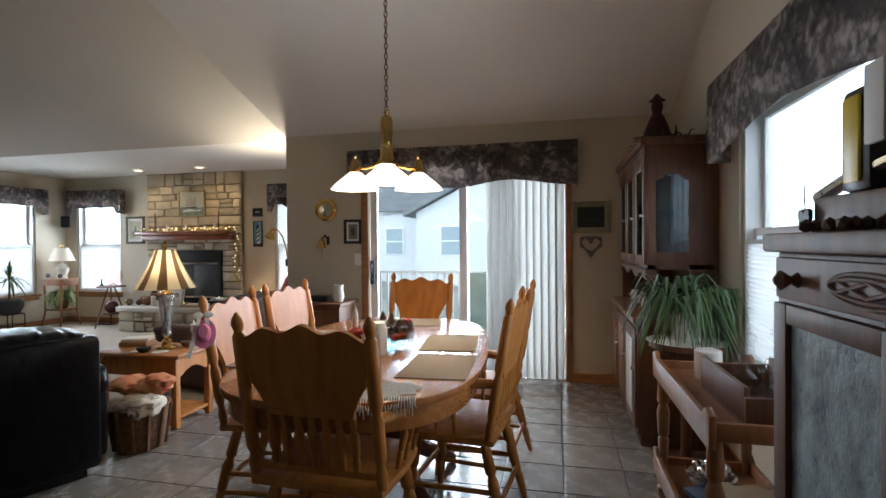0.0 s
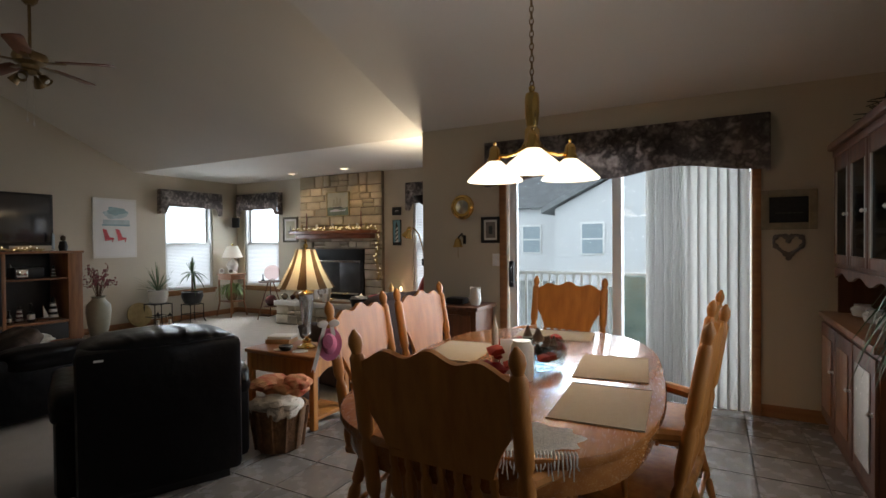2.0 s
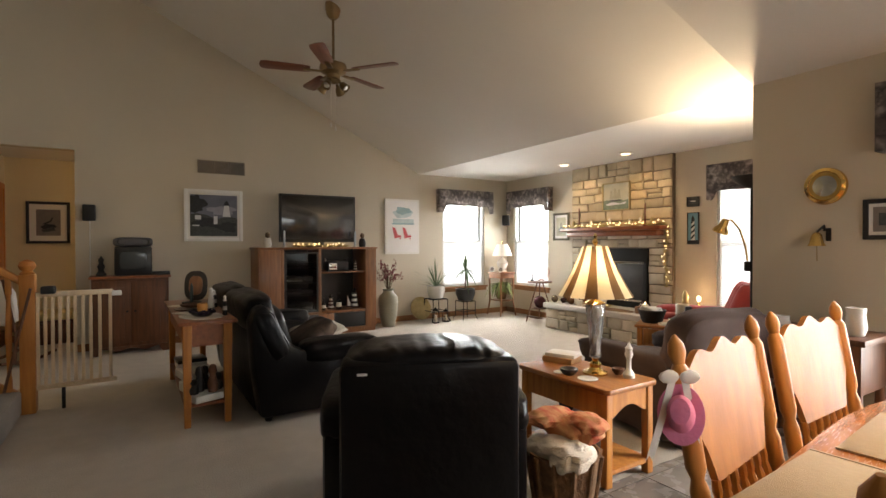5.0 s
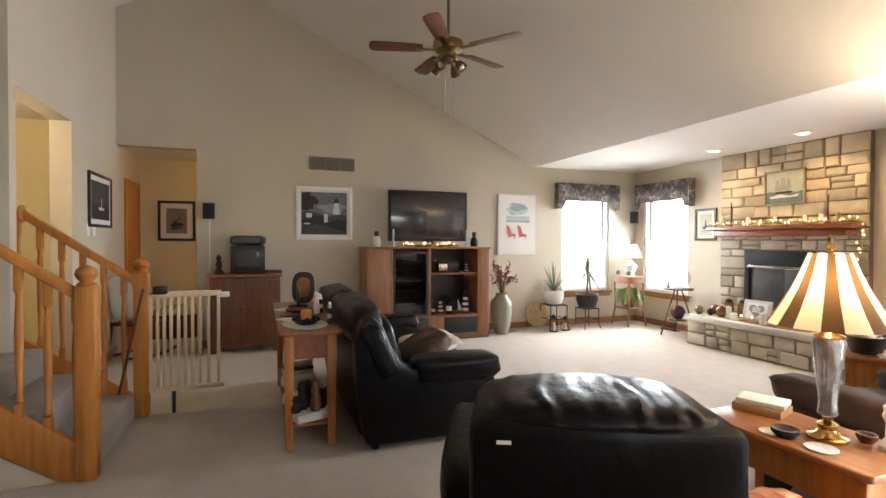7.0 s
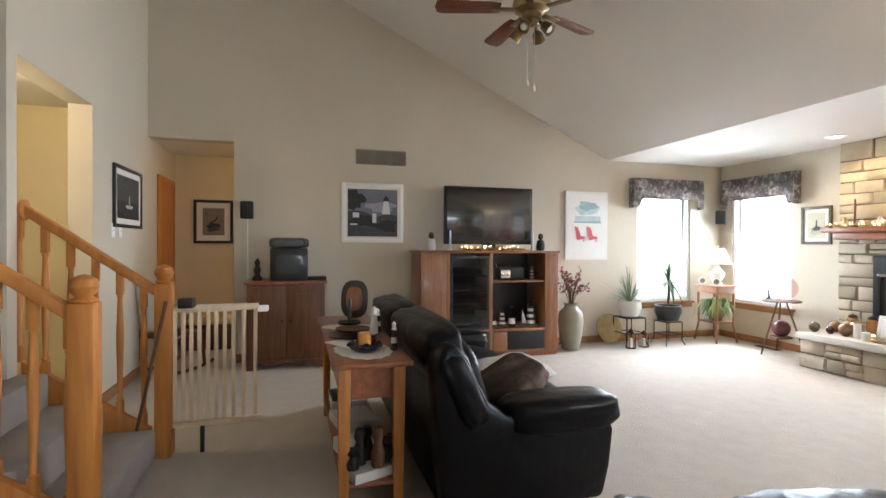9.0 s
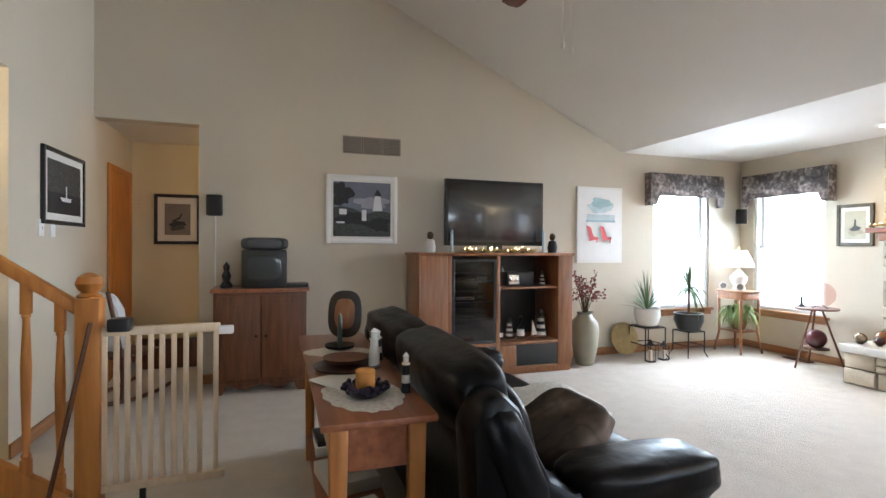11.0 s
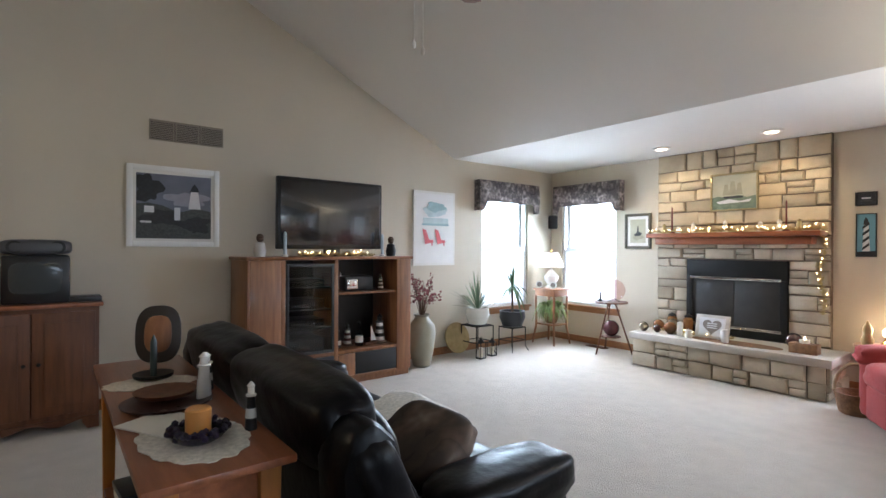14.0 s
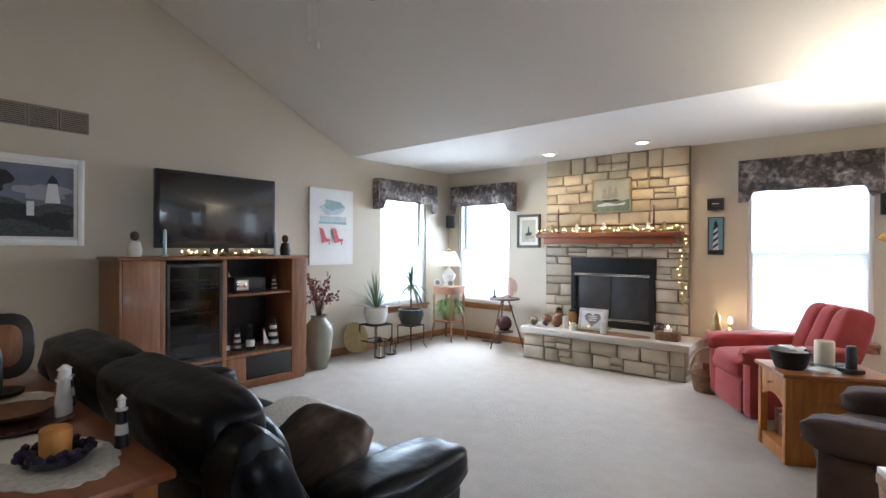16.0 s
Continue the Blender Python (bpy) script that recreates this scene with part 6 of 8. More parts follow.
sail_boat((-7.90, 3.54, 0.881), 0.20, "small model sailing boat on the upper shelf")
striped_lighthouse((-7.84, 3.98, 0.881), 0.16, M_BLACKM, "small dark and white lighthouse model on the upper shelf")
for y in (2.93, 3.95):
    o = thing("pale_candle", (-7.76, y, EH_), "slim pale blue candle beside the television", "candle", "television candles")
    part("cup", lt([(0.03, 0.0005), (0.032, 0.015), (0.015, 0.02)], 14), M_CERAM, o)
    part("taper", lt([(0.015, 0.02), (0.014, 0.21), (0.003, 0.23)], 12), mat("pale_blue_wax", (0.42, 0.52, 0.60), 0.5), o)
oo = thing("tabletop_radio", (-7.88, 3.70, 0.881), "dark tabletop radio on the upper shelf", "radio")
part("case", bx((-0.1, -0.16, 0), (0.1, 0.16, 0.15), 0.02), M_BLACK, oo)
part("grille", bx((0.1005, -0.14, 0.02), (0.104, -0.02, 0.12), 0.004), M_CHROME, oo, "grey grille")

# television
o = thing("television", (-7.86, 3.435, EH_), "large black flat-screen television on its stand", "television")
part("bezel", bx((-0.03, -0.55, 0.07), (0.03, 0.55, 0.74), 0.008), M_BLACK, o)
part("screen", bx((0.0305, -0.52, 0.11), (0.033, 0.52, 0.71), 0.001), M_SCREEN, o, "glossy dark screen")
part("neck", bx((-0.02, -0.08, 0.015), (0.02, 0.08, 0.075), 0.004), M_BLACK, o)
part("foot", bx((-0.12, -0.28, 0.0005), (0.12, 0.28, 0.016), 0.005), M_BLACK, o)
# garland with lights on the cabinet and the mantel


def garland(place_fn, n, m_label, lights, name):
    o = thing(name, place_fn(0), m_label, "garland")
    base = Vector(place_fn(0))
    bm = new_bm()
    pts = [Vector(place_fn(i / n)) - base for i in range(n + 1)]
    tube(bm, pts, 0.006, 5)
    rr = random.Random(9)
    for p in pts:
        for k in range(5):
            d = Vector((rr.uniform(-1, 1), rr.uniform(-1, 1), rr.uniform(0.1, 1))) * 0.035
            tube(bm, [p, p + d * 0.6, p + d], 0.006, 4, 0.002)
    part("leaves", bm, M_GOLD, o, "gold tinsel leaves")
    for i in range(lights):
        p = pts[int(i * n / lights)]
        bm = new_bm()
        ball(bm, p + Vector((rr.uniform(-0.03, 0.03), rr.uniform(-0.03, 0.03), rr.uniform(0.01, 0.04))), 0.0075, 1)
        part("fairy_light", bm, M_FAIRY, o, "tiny warm light")
    return o


garland(lambda u: (-7.72 + 0.02 * math.sin(u * 20), 3.06 + 0.74 * u, EH_ + 0.012 + 0.01 * math.sin(u * 31)), 40, "gold tinsel garland with tiny lights before the television", 18, "tv_garland")
garland(lambda u: (-6.53 + 1.75 * u, 6.95 + 0.03 * math.sin(u * 25), 1.515 + 0.012 * math.sin(u * 41)), 90, "gold garland with tiny lights along the mantel", 46, "mantel_garland")
garland(lambda u: (-4.83 + 0.018 * math.sin(u * 9), 7.05, 1.50 - 0.80 * u), 40, "string of tiny lights hanging down the stones", 14, "hanging_light_string")
garland(lambda u: (-6.38 + 0.85 * u, 6.78 + 0.05 * math.sin(u * 14), 0.385 + 0.008 * math.sin(u * 33)), 44, "string of tiny lights lying on the hearth", 22, "hearth_light_string")
for y, lb in ((2.72, "dark capped figurine beside the television"), (4.08, "dark crouching figurine beside the television")):
    o = thing("figurine", (-7.8, y, EH_), lb, "figurine", "television figurines")
    part("body", lt([(0.045, 0.0005), (0.055, 0.05), (0.04, 0.12), (0.02, 0.13)], 14), M_BLACKM if y > 3 else M_CERAM, o)
    part("head", lt([(0.01, 0.13), (0.03, 0.145), (0.03, 0.17), (0.035, 0.175), (0.02, 0.2), (0.003, 0.205)], 14), M_STEM, o)

# low cabinet with small television
o = thing("low_cabinet", (-8.17, 0.77, 0), "two-door brown wooden cabinet with scalloped base", "cabinet")
CWD, CLN, CHT = 0.40, 0.79, 0.91
part("body", bx((0, 0.01, 0.09), (CWD, CLN - 0.01, CHT - 0.03), 0.004), M_OAKD, o)
part("top", bx((-0.0, -0.015, CHT - 0.03), (CWD + 0.03, CLN + 0.015, CHT), 0.008), M_CHERRY, o)
for k in range(2):
    y0 = 0.03 + k * (CLN - 0.06) / 2
    d = part("door", bx((CWD + 0.001, y0 + 0.004, 0.13), (CWD + 0.02, y0 + (CLN - 0.06) / 2 - 0.004, CHT - 0.06), 0.004), M_OAKD, o)
    part("panel", bx((CWD + 0.0205, y0 + 0.07, 0.20), (CWD + 0.026, y0 + (CLN - 0.06) / 2 - 0.07, CHT - 0.13), 0.004), M_OAKD, d)
    part("knob", lt([(0.01, 0), (0.006, 0.01), (0.013, 0.022), (0.004, 0.03)], 10, Matrix.Translation((CWD + 0.02, CLN / 2 + (0.04 if k else -0.04), 0.5)) @ Matrix.Rotation(radians(90), 4, 'Y')), M_BLACKM, d)
bm = new_bm()
pts = [(0.01, 0.0), (0.08, 0.0), (0.11, 0.045)] + [(0.11 + (CLN - 0.22) * i / 16, 0.055 + 0.018 * math.cos(i / 16 * 4 * math.pi)) for i in range(17)] + [(CLN - 0.11, 0.045), (CLN - 0.08, 0), (CLN - 0.01, 0), (CLN - 0.01, 0.089), (0.01, 0.089)]
prism(bm, pts, CWD - 0.02, CWD + 0.005, 'YZ')
part("base_skirt", bm, M_OAKD, o)
for y in (0.02, CLN - 0.06):
    part("foot", bx((0.0, y, 0), (0.06, y + 0.04, 0.089)), M_OAKD, o)
o = thing("small_television", (-7.97, 1.19, CHT), "small old black tube television", "television")
bm = new_bm()
box(bm, (0.02, -0.19, 0.001), (0.16, 0.19, 0.34), 0.02)
t = bmesh.new()
box(t, (-0.18, -0.15, 0.02), (0.02, 0.15, 0.30), 0.03)
merge(bm, t)
part("case", bm, M_BLACK, o)
bm = new_bm()
cushion(bm, (0.145, -0.145, 0.07), (0.168, 0.145, 0.29), 0.3, 6)
part("screen", bm, mat("crt_screen", (0.05, 0.055, 0.055), 0.12), o, "curved grey screen")
o = thing("portable_stereo", (-7.95, 1.19, CHT + 0.341), "rounded grey portable stereo on the small television", "stereo")
bm = new_bm()
cushion(bm, (-0.1, -0.2, 0), (0.1, 0.2, 0.11), 0.3, 6)
part("case", bm, mat("grey_plastic", (0.07, 0.07, 0.075), 0.35), o)
for y in (-0.12, 0.12):
    part("speaker", lt([(0.045, 0), (0.045, 0.012), (0.02, 0.006)], 18, Matrix.Translation((0.088, y, 0.055)) @ Matrix.Rotation(radians(90), 4, 'Y')), M_BLACK, o)
bm = new_bm()
box(bm, (-0.1, -0.11, 0), (0.1, 0.11, 0.035), 0.004)
solid("cable_box", bm, M_BLACK, "flat black box on the low cabinet", "electronics", "", (-7.93, 1.46, CHT + 0.0005))
bm = new_bm()
lathe(bm, [(0.05, 0), (0.055, 0.02), (0.025, 0.06), (0.04, 0.11), (0.02, 0.15), (0.03, 0.19), (0.004, 0.23)], 14)
solid("dark_statuette", bm, M_BLACKM, "dark wooden statuette on the low cabinet", "figurine", "", (-7.93, 0.87, CHT + 0.0005))

# ceiling fan
FXX, FYY = -5.58, 2.85
ctop = zl(FYY)
o = thing("ceiling_fan", (FXX, FYY, 0), "five-blade ceiling fan with reddish wooden blades and spotlights", "ceiling fan")
HUB = 2.96
part("canopy", lt([(0.03, ctop - 0.12), (0.06, ctop - 0.09), (0.075, ctop - 0.03), (0.075, ctop + 0.03)], 24), M_FANM, o)
part("downrod", lt([(0.013, HUB + 0.08), (0.013, ctop - 0.1)], 12), M_FANM, o)
part("motor", lt([(0.03, HUB + 0.10), (0.06, HUB + 0.08), (0.125, HUB + 0.055), (0.135, HUB + 0.02), (0.12, HUB - 0.02), (0.07, HUB - 0.045), (0.065, HUB - 0.08), (0.08, HUB - 0.10), (0.05, HUB - 0.12), (0.01, HUB - 0.13)], 32), M_FANM, o, "antique brass motor housing")
M_BLADE = wood("fan_blade_wood", (0.20, 0.065, 0.03), (0.12, 0.035, 0.018), 0.35, 'X', 0.2)
for k in range(5):
    a = 40 + 72 * k
    bm = new_bm()
    prism(bm, [(0.22, -0.05), (0.30, -0.062), (0.62, -0.072), (0.665, -0.06), (0.68, 0.0), (0.665, 0.06), (0.62, 0.072), (0.30, 0.062), (0.22, 0.05)], -0.004, 0.004, 'XY', 0.002, Matrix.Rotation(radians(10), 4, 'X'))
    b = part("blade", bm, M_BLADE, o, at=pose(0, 0, HUB - 0.005, 0, 0, a))
    part("blade_iron", bx((0.10, -0.025, -0.016), (0.28, 0.025, -0.007), 0.003), M_FANM, b)
for k in range(4):
    a = radians(40 + 90 * k)
    d = Vector((math.cos(a), math.sin(a), 0))
    p = d * 0.06 + Vector((0, 0, HUB - 0.11))
    q = d * 0.15 + Vector((0, 0, HUB - 0.20))
    m = Matrix.Translation(p) @ Vector((0, 0, 1)).rotation_difference(q - p).to_matrix().to_4x4()
    s = part("spotlight", lt([(0.012, 0.0), (0.014, 0.03), (0.034, 0.05), (0.042, 0.10), (0.045, 0.115), (0.038, 0.11), (0.03, 0.08)], 18, m), M_FANM, o, "brass spotlight cup")
    part("bulb", lt([(0.02, 0.06), (0.03, 0.09), (0.022, 0.108), (0.003, 0.112)], 14, m), M_CERAM, s, "unlit bulb")
for s, z in ((-0.02, 2.46), (0.015, 2.42)):
    bm = new_bm()
    tube(bm, [(s, s, HUB - 0.12), (s, s, z)], 0.0025, 5)
    lathe(bm, [(0.003, 0.05), (0.011, 0.03), (0.009, 0.008), (0.003, 0)], 10, Matrix.Translation((s, s, z - 0.05)))
    part("pull_chain", bm, M_CERAM, o)

# red recliner and its side table, brown armchair
o = thing("red_recliner", (-3.84, 6.16, 0), "red upholstered recliner before the window", "recliner", turn=122)
for s in (-1, 1):
    bm = new_bm()
    box(bm, (s * 0.40 if s < 0 else 0.26, -0.36, 0.03), (-0.26 if s < 0 else 0.40, 0.42, 0.48), 0.05)
    cushion(bm, (min(s * 0.24, s * 0.43), -0.34, 0.42), (max(s * 0.24, s * 0.43), 0.44, 0.58), 0.4, 6, None, 0.08)
    part("arm", bm, M_RED, o)
bm = new_bm()
cushion(bm, (-0.27, -0.2, 0.28), (0.27, 0.46, 0.48), 0.3, 7, None, 0.04)
part("seat_cushion", bm, M_RED, o)
bm = new_bm()
box(bm, (-0.26, -0.35, 0.03), (0.26, 0.42, 0.30), 0.03)
part("base", bm, M_RED, o)
bm = new_bm()
for k in range(3):
    cushion(bm, (-0.28 + 0.187 * k, -0.12, -0.32), (-0.094 + 0.187 * k, 0.12, 0.32), 0.4, 7, Matrix.Translation((0, -0.34, 0.545)) @ Matrix.Rotation(radians(20), 4, 'X'), 0.05)
part("back", bm, M_RED, o, "channelled red back")

o = thing("oak_side_table", (-3.70, 4.90, 0), "honey oak side table with drawer and arched opening", "side table", turn=28)
o.scale = (1.0, 0.92, 0.86)
part("tabletop", bx((0, 0, 0.62), (0.62, 0.48, 0.65), 0.008), M_OAKX, o)
for x in (0.02, 0.555):
    for y in (0.02, 0.415):
        part("leg", bx((x, y, 0), (x + 0.045, y + 0.045, 0.619), 0.005), M_OAK, o)
dd = part("drawer", bx((0.025, 0.07, 0.46), (0.045, 0.41, 0.61), 0.004), M_OAK, o)
part("drawer", bx((0.07, 0.025, 0.46), (0.55, 0.045, 0.61), 0.004), M_OAK, o)
part("knob", lt([(0.01, 0), (0.006, 0.01), (0.014, 0.022), (0.004, 0.03)], 12, Matrix.Translation((0.025, 0.24, 0.535)) @ Matrix.Rotation(radians(-90), 4, 'Y')), M_OAK, dd)
part("shelf", bx((0.03, 0.03, 0.08), (0.59, 0.45, 0.10), 0.003), M_OAK, o)
part("base_rail", bx((0.03, 0.066, 0.0), (0.05, 0.414, 0.079), 0.003), M_OAK, o)
part("base_rail", bx((0.066, 0.025, 0.0), (0.554, 0.045, 0.079), 0.003), M_OAK, o)
bm = new_bm()
prism(bm, [(0.066, 0.40)] + [(0.066 + 0.348 * i / 14, 0.40 + 0.055 * math.sin(math.pi * i / 14)) for i in range(15)] + [(0.414, 0.459), (0.066, 0.459)], 0.03, 0.05, 'YZ')
part("apron", bm, M_OAK, o, "arched oak apron")
part("back_panel", bx((0.565, 0.066, 0.1), (0.575, 0.414, 0.6)), M_OAK, o)
part("side_panel", bx((0.066, 0.03, 0.1), (0.554, 0.042, 0.459), 0.002), M_OAK, o)
SIDE = pose(-3.70, 4.90, 0, 0, 0, 28)


def on_side(x, y, z):
    """A place given along the side table's own edges."""
    return tuple(SIDE @ Vector((x, y, z)))


bm = new_bm()
for i in range(5):
    box(bm, (0.10, 0.08 + 0.06 * i, 0.101), (0.3, 0.13 + 0.06 * i, 0.25 + 0.02 * (i % 3)), 0.004)
solid("book_row", bm, M_OAKM, "row of small books on the side table's shelf", "books", "", on_side(0, 0, -0.0145), 28)
bm = new_bm()
lathe(bm, [(0.08, 0), (0.09, 0.02), (0.115, 0.10), (0.125, 0.115), (0.11, 0.115), (0.08, 0.03), (0.01, 0.02)], 22)
solid("black_basket", bm, mat("black_wicker", (0.02, 0.018, 0.017), 0.6, vary=0.4, scale=40, bump=0.7, bscale=80), "black woven basket on the side table", "basket", "", on_side(0.12, 0.20, 0.5595))
bm = new_bm()
cushion(bm, (-0.08, -0.07, 0), (0.08, 0.07, 0.09), 0.3, 5, None, 0.5)
solid("crumpled_tissue", bm, M_PAPER, "crumpled tissue in the black basket", "tissue", "", on_side(0.12, 0.20, 0.60))
bm = new_bm()
lathe(bm, [(0.055, 0), (0.056, 0.15), (0.05, 0.16), (0.045, 0.15), (0.003, 0.148)], 22)
solid("pillar_candle", bm, M_WAX, "large cream pillar candle in a glass dish", "candle", "", on_side(0.36, 0.30, 0.566))
bm = new_bm()
lathe(bm, [(0.09, 0), (0.11, 0.01), (0.12, 0.03), (0.11, 0.03), (0.09, 0.006)], 22)
solid("glass_dish", bm, M_CGLASS, "clear glass dish under a candle", "dish", "", on_side(0.36, 0.30, 0.5595))
bm = new_bm()
box(bm, (-0.028, -0.02, 0), (0.028, 0.02, 0.17), 0.012)
box(bm, (-0.05, -0.05, 0), (0.05, 0.06, 0.03), 0.01)
solid("cordless_phone", bm, M_BLACK, "black cordless phone in its cradle", "telephone", "", on_side(0.42, 0.12, 0.5595), 50)
bm = new_bm()
for i in range(3):
    box(bm, (-0.08, -0.06, 0.004 * i), (0.08, 0.06, 0.004 * i + 0.0035), 0.0, pose(0.01 * i, 0.012 * i, 0, 0, 0, 14 * i))
solid("note_papers", bm, M_PAPER, "loose white papers on the side table", "papers", "", on_side(0.26, 0.12, 0.5595), 40)

o = thing("brown_armchair", (-2.99, 4.36, 0), "brown upholstered armchair with wooden arm fronts", "armchair", turn=80)
for s in (-1, 1):
    bm = new_bm()
    box(bm, (s * 0.42 if s < 0 else 0.30, -0.36, 0.06), (-0.30 if s < 0 else 0.42, 0.44, 0.46), 0.04)
    cushion(bm, (min(s * 0.27, s * 0.45), -0.36, 0.42), (max(s * 0.27, s * 0.45), 0.48, 0.58), 0.4, 6, None, 0.08)
    part("arm", bm, M_BROWNF, o)
bm = new_bm()
cushion(bm, (-0.30, -0.22, 0.28), (0.30, 0.5, 0.47), 0.3, 7, None, 0.05)
part("seat_cushion", bm, M_BROWNF, o)
part("base", bx((-0.30, -0.36, 0.0), (0.30, 0.42, 0.30), 0.02), M_BROWNF, o)
bm = new_bm()
cushion(bm, (-0.40, -0.13, -0.29), (0.40, 0.13, 0.29), 0.4, 10, Matrix.Translation((0, -0.36, 0.56)) @ Matrix.Rotation(radians(12), 4, 'X'), 0.06)
part("back", bm, M_BROWNF, o)

# ---------------- stairs, gate ----------------
SX0, SX1, SY = -5.76, -4.75, 0.44
o = thing("staircase", (0, 0, 0), "carpeted staircase with oak stringers, balusters and newels", "staircase")
tagged(o, kind="structure")
M_STAIRC = mat("grey_beige_stair_carpet", (0.46, 0.42, 0.38), 0.97, vary=0.2, scale=5, bump=0.8, bscale=240, sheen=0.2, spec=0.1)
for i in range(12):
    y1 = SY - 0.27 * i
    bm = new_bm()
    box(bm, (SX0 + 0.04 if y1 > -0.2 else -5.598, y1 - 0.27, 0 if i < 1 else 0.185 * i - 0.02), (SX1 - 0.04 if y1 > -0.2 else -4.722, y1 + 0.025, 0.185 * (i + 1)), 0.02)
    part("step", bm, M_STAIRC, o, "carpeted step")
for x in (SX0 - 0.02, SX1 - 0.02):
    bm = new_bm()
    prism(bm, [(SY + 0.05, 0), (SY + 0.05, 0.14), (W2, 0.14 + 0.685 * (SY + 0.05 - W2)), (W2, 0.685 * (SY + 0.05 - W2) - 0.11), (SY - 0.11, 0)], x, x + 0.045, 'YZ', 0.004)
    part("stringer", bm, M_OAK, o, "oak stringer")
    bm = new_bm()
    prism(bm, [(SY - 0.125, 0), (W2, 0.685 * (SY + 0.05 - W2) - 0.125), (W2, 0)], x + 0.006, x + 0.036, 'YZ')
    part("side_panel", bm, M_WALL, o, "cream painted panel under the stringer")
    ny = SY + 0.06 if x < -5 else SY + 0.0
    bm = new_bm()
    box(bm, (x - 0.025, ny - 0.045, 0), (x + 0.07, ny + 0.05, 1.05), 0.006)
    lathe(bm, [(0.045, 1.051), (0.05, 1.06), (0.03, 1.075), (0.045, 1.09), (0.055, 1.115), (0.045, 1.145), (0.02, 1.16), (0.003, 1.165)], 20, Matrix.Translation((x + 0.0225, ny, 0)))
    part("newel_post", bm, M_OAK, o, "square oak newel with turned cap")
    bm = new_bm()
    z0 = 1.0
    prism(bm, [(ny - 0.04, z0 - 0.03), (ny - 0.04, z0 + 0.035), (W2 + 0.01, z0 + 0.035 + 0.665 * (ny - W2)), (W2 + 0.01, z0 - 0.03 + 0.665 * (ny - W2))], x - 0.008, x + 0.053, 'YZ', 0.012)
    part("handrail", bm, M_OAK, o, "moulded oak handrail")
    part("rosette", lt([(0.06, 0), (0.06, 0.015), (0.045, 0.022)], 20, Matrix.Translation((x + 0.0225, W2, z0 + 0.665 * (ny - W2))) @ Matrix.Rotation(radians(-90), 4, 'X')), M_OAK, o)
    for i in range(6):
        y = SY - 0.05 - 0.125 * i
        zb = 0.14 + 0.685 * (SY + 0.05 - y)
        zt = z0 - 0.03 + 0.665 * (ny - y)
        bm = new_bm()
        h = zt - zb
        box(bm, (x + 0.004, y - 0.018, zb - 0.02), (x + 0.041, y + 0.018, zb + 0.06), 0.003)
        lathe(bm, [(0.013, zb + 0.06), (0.02, zb + 0.075), (0.013, zb + 0.09), (0.019, zb + h * 0.4), (0.021, zb + h * 0.55), (0.013, zt - 0.16), (0.018, zt - 0.15), (0.014, zt - 0.14)], 12, Matrix.Translation((x + 0.0225, y, 0)))
        box(bm, (x + 0.004, y - 0.018, zt - 0.14), (x + 0.041, y + 0.018, zt + 0.01), 0.003)
        part("baluster", bm, M_OAK, o, "turned oak baluster")
structure("wall_step_fill", bx((SX0 + 0.03, W2 + 0.002, 0), (SX0 + 0.038, SY - 0.3, 0.16)), M_WALL, "closing board under the stairs", "board")

o = thing("baby_gate", (-5.75, 0.46, 0.13), "pale wooden slatted safety gate standing open by the stairs", "gate", turn=2)
part("top_rail", bx((-0.012, 0.0, 0.745), (0.012, 0.58, 0.785), 0.004), M_MAPLE, o)
part("bottom_rail", bx((-0.015, -0.02, 0.035), (0.015, 0.60, 0.07), 0.004), M_MAPLE, o)
for i, y in enumerate((0.02, 0.10, 0.145, 0.19, 0.235, 0.285, 0.33, 0.38, 0.43, 0.49, 0.56)):
    part("slat", bx((-0.008 + 0.006 * (i % 2), y - 0.012, 0.071), (0.002 + 0.006 * (i % 2), y + 0.012, 0.744), 0.003), M_MAPLE, o)
part("latch", bx((-0.02, 0.57, 0.73), (0.02, 0.64, 0.77), 0.008), M_WHITEP, o, "white plastic latch")
part("foot", bx((-0.012, 0.24, -0.13), (0.012, 0.265, 0.036), 0.003), M_BLACKM, o, "dark stop")
o = thing("walking_cane", (-5.69, 0.50, 0), "dark wooden cane leaning on the stair newel", "cane")
part("shaft", tb([(0, -0.13, 0.19), (0.02, 0.03, 0.95)], 0.01, 8), M_OAKD, o)
o = thing("camera_bag", (-5.72, 0.575, 0.90), "small dark device clipped on the gate", "device")
part("case", bx((-0.04, 0.01, 0.0), (0.04, 0.10, 0.06), 0.01), M_BLACK, o)

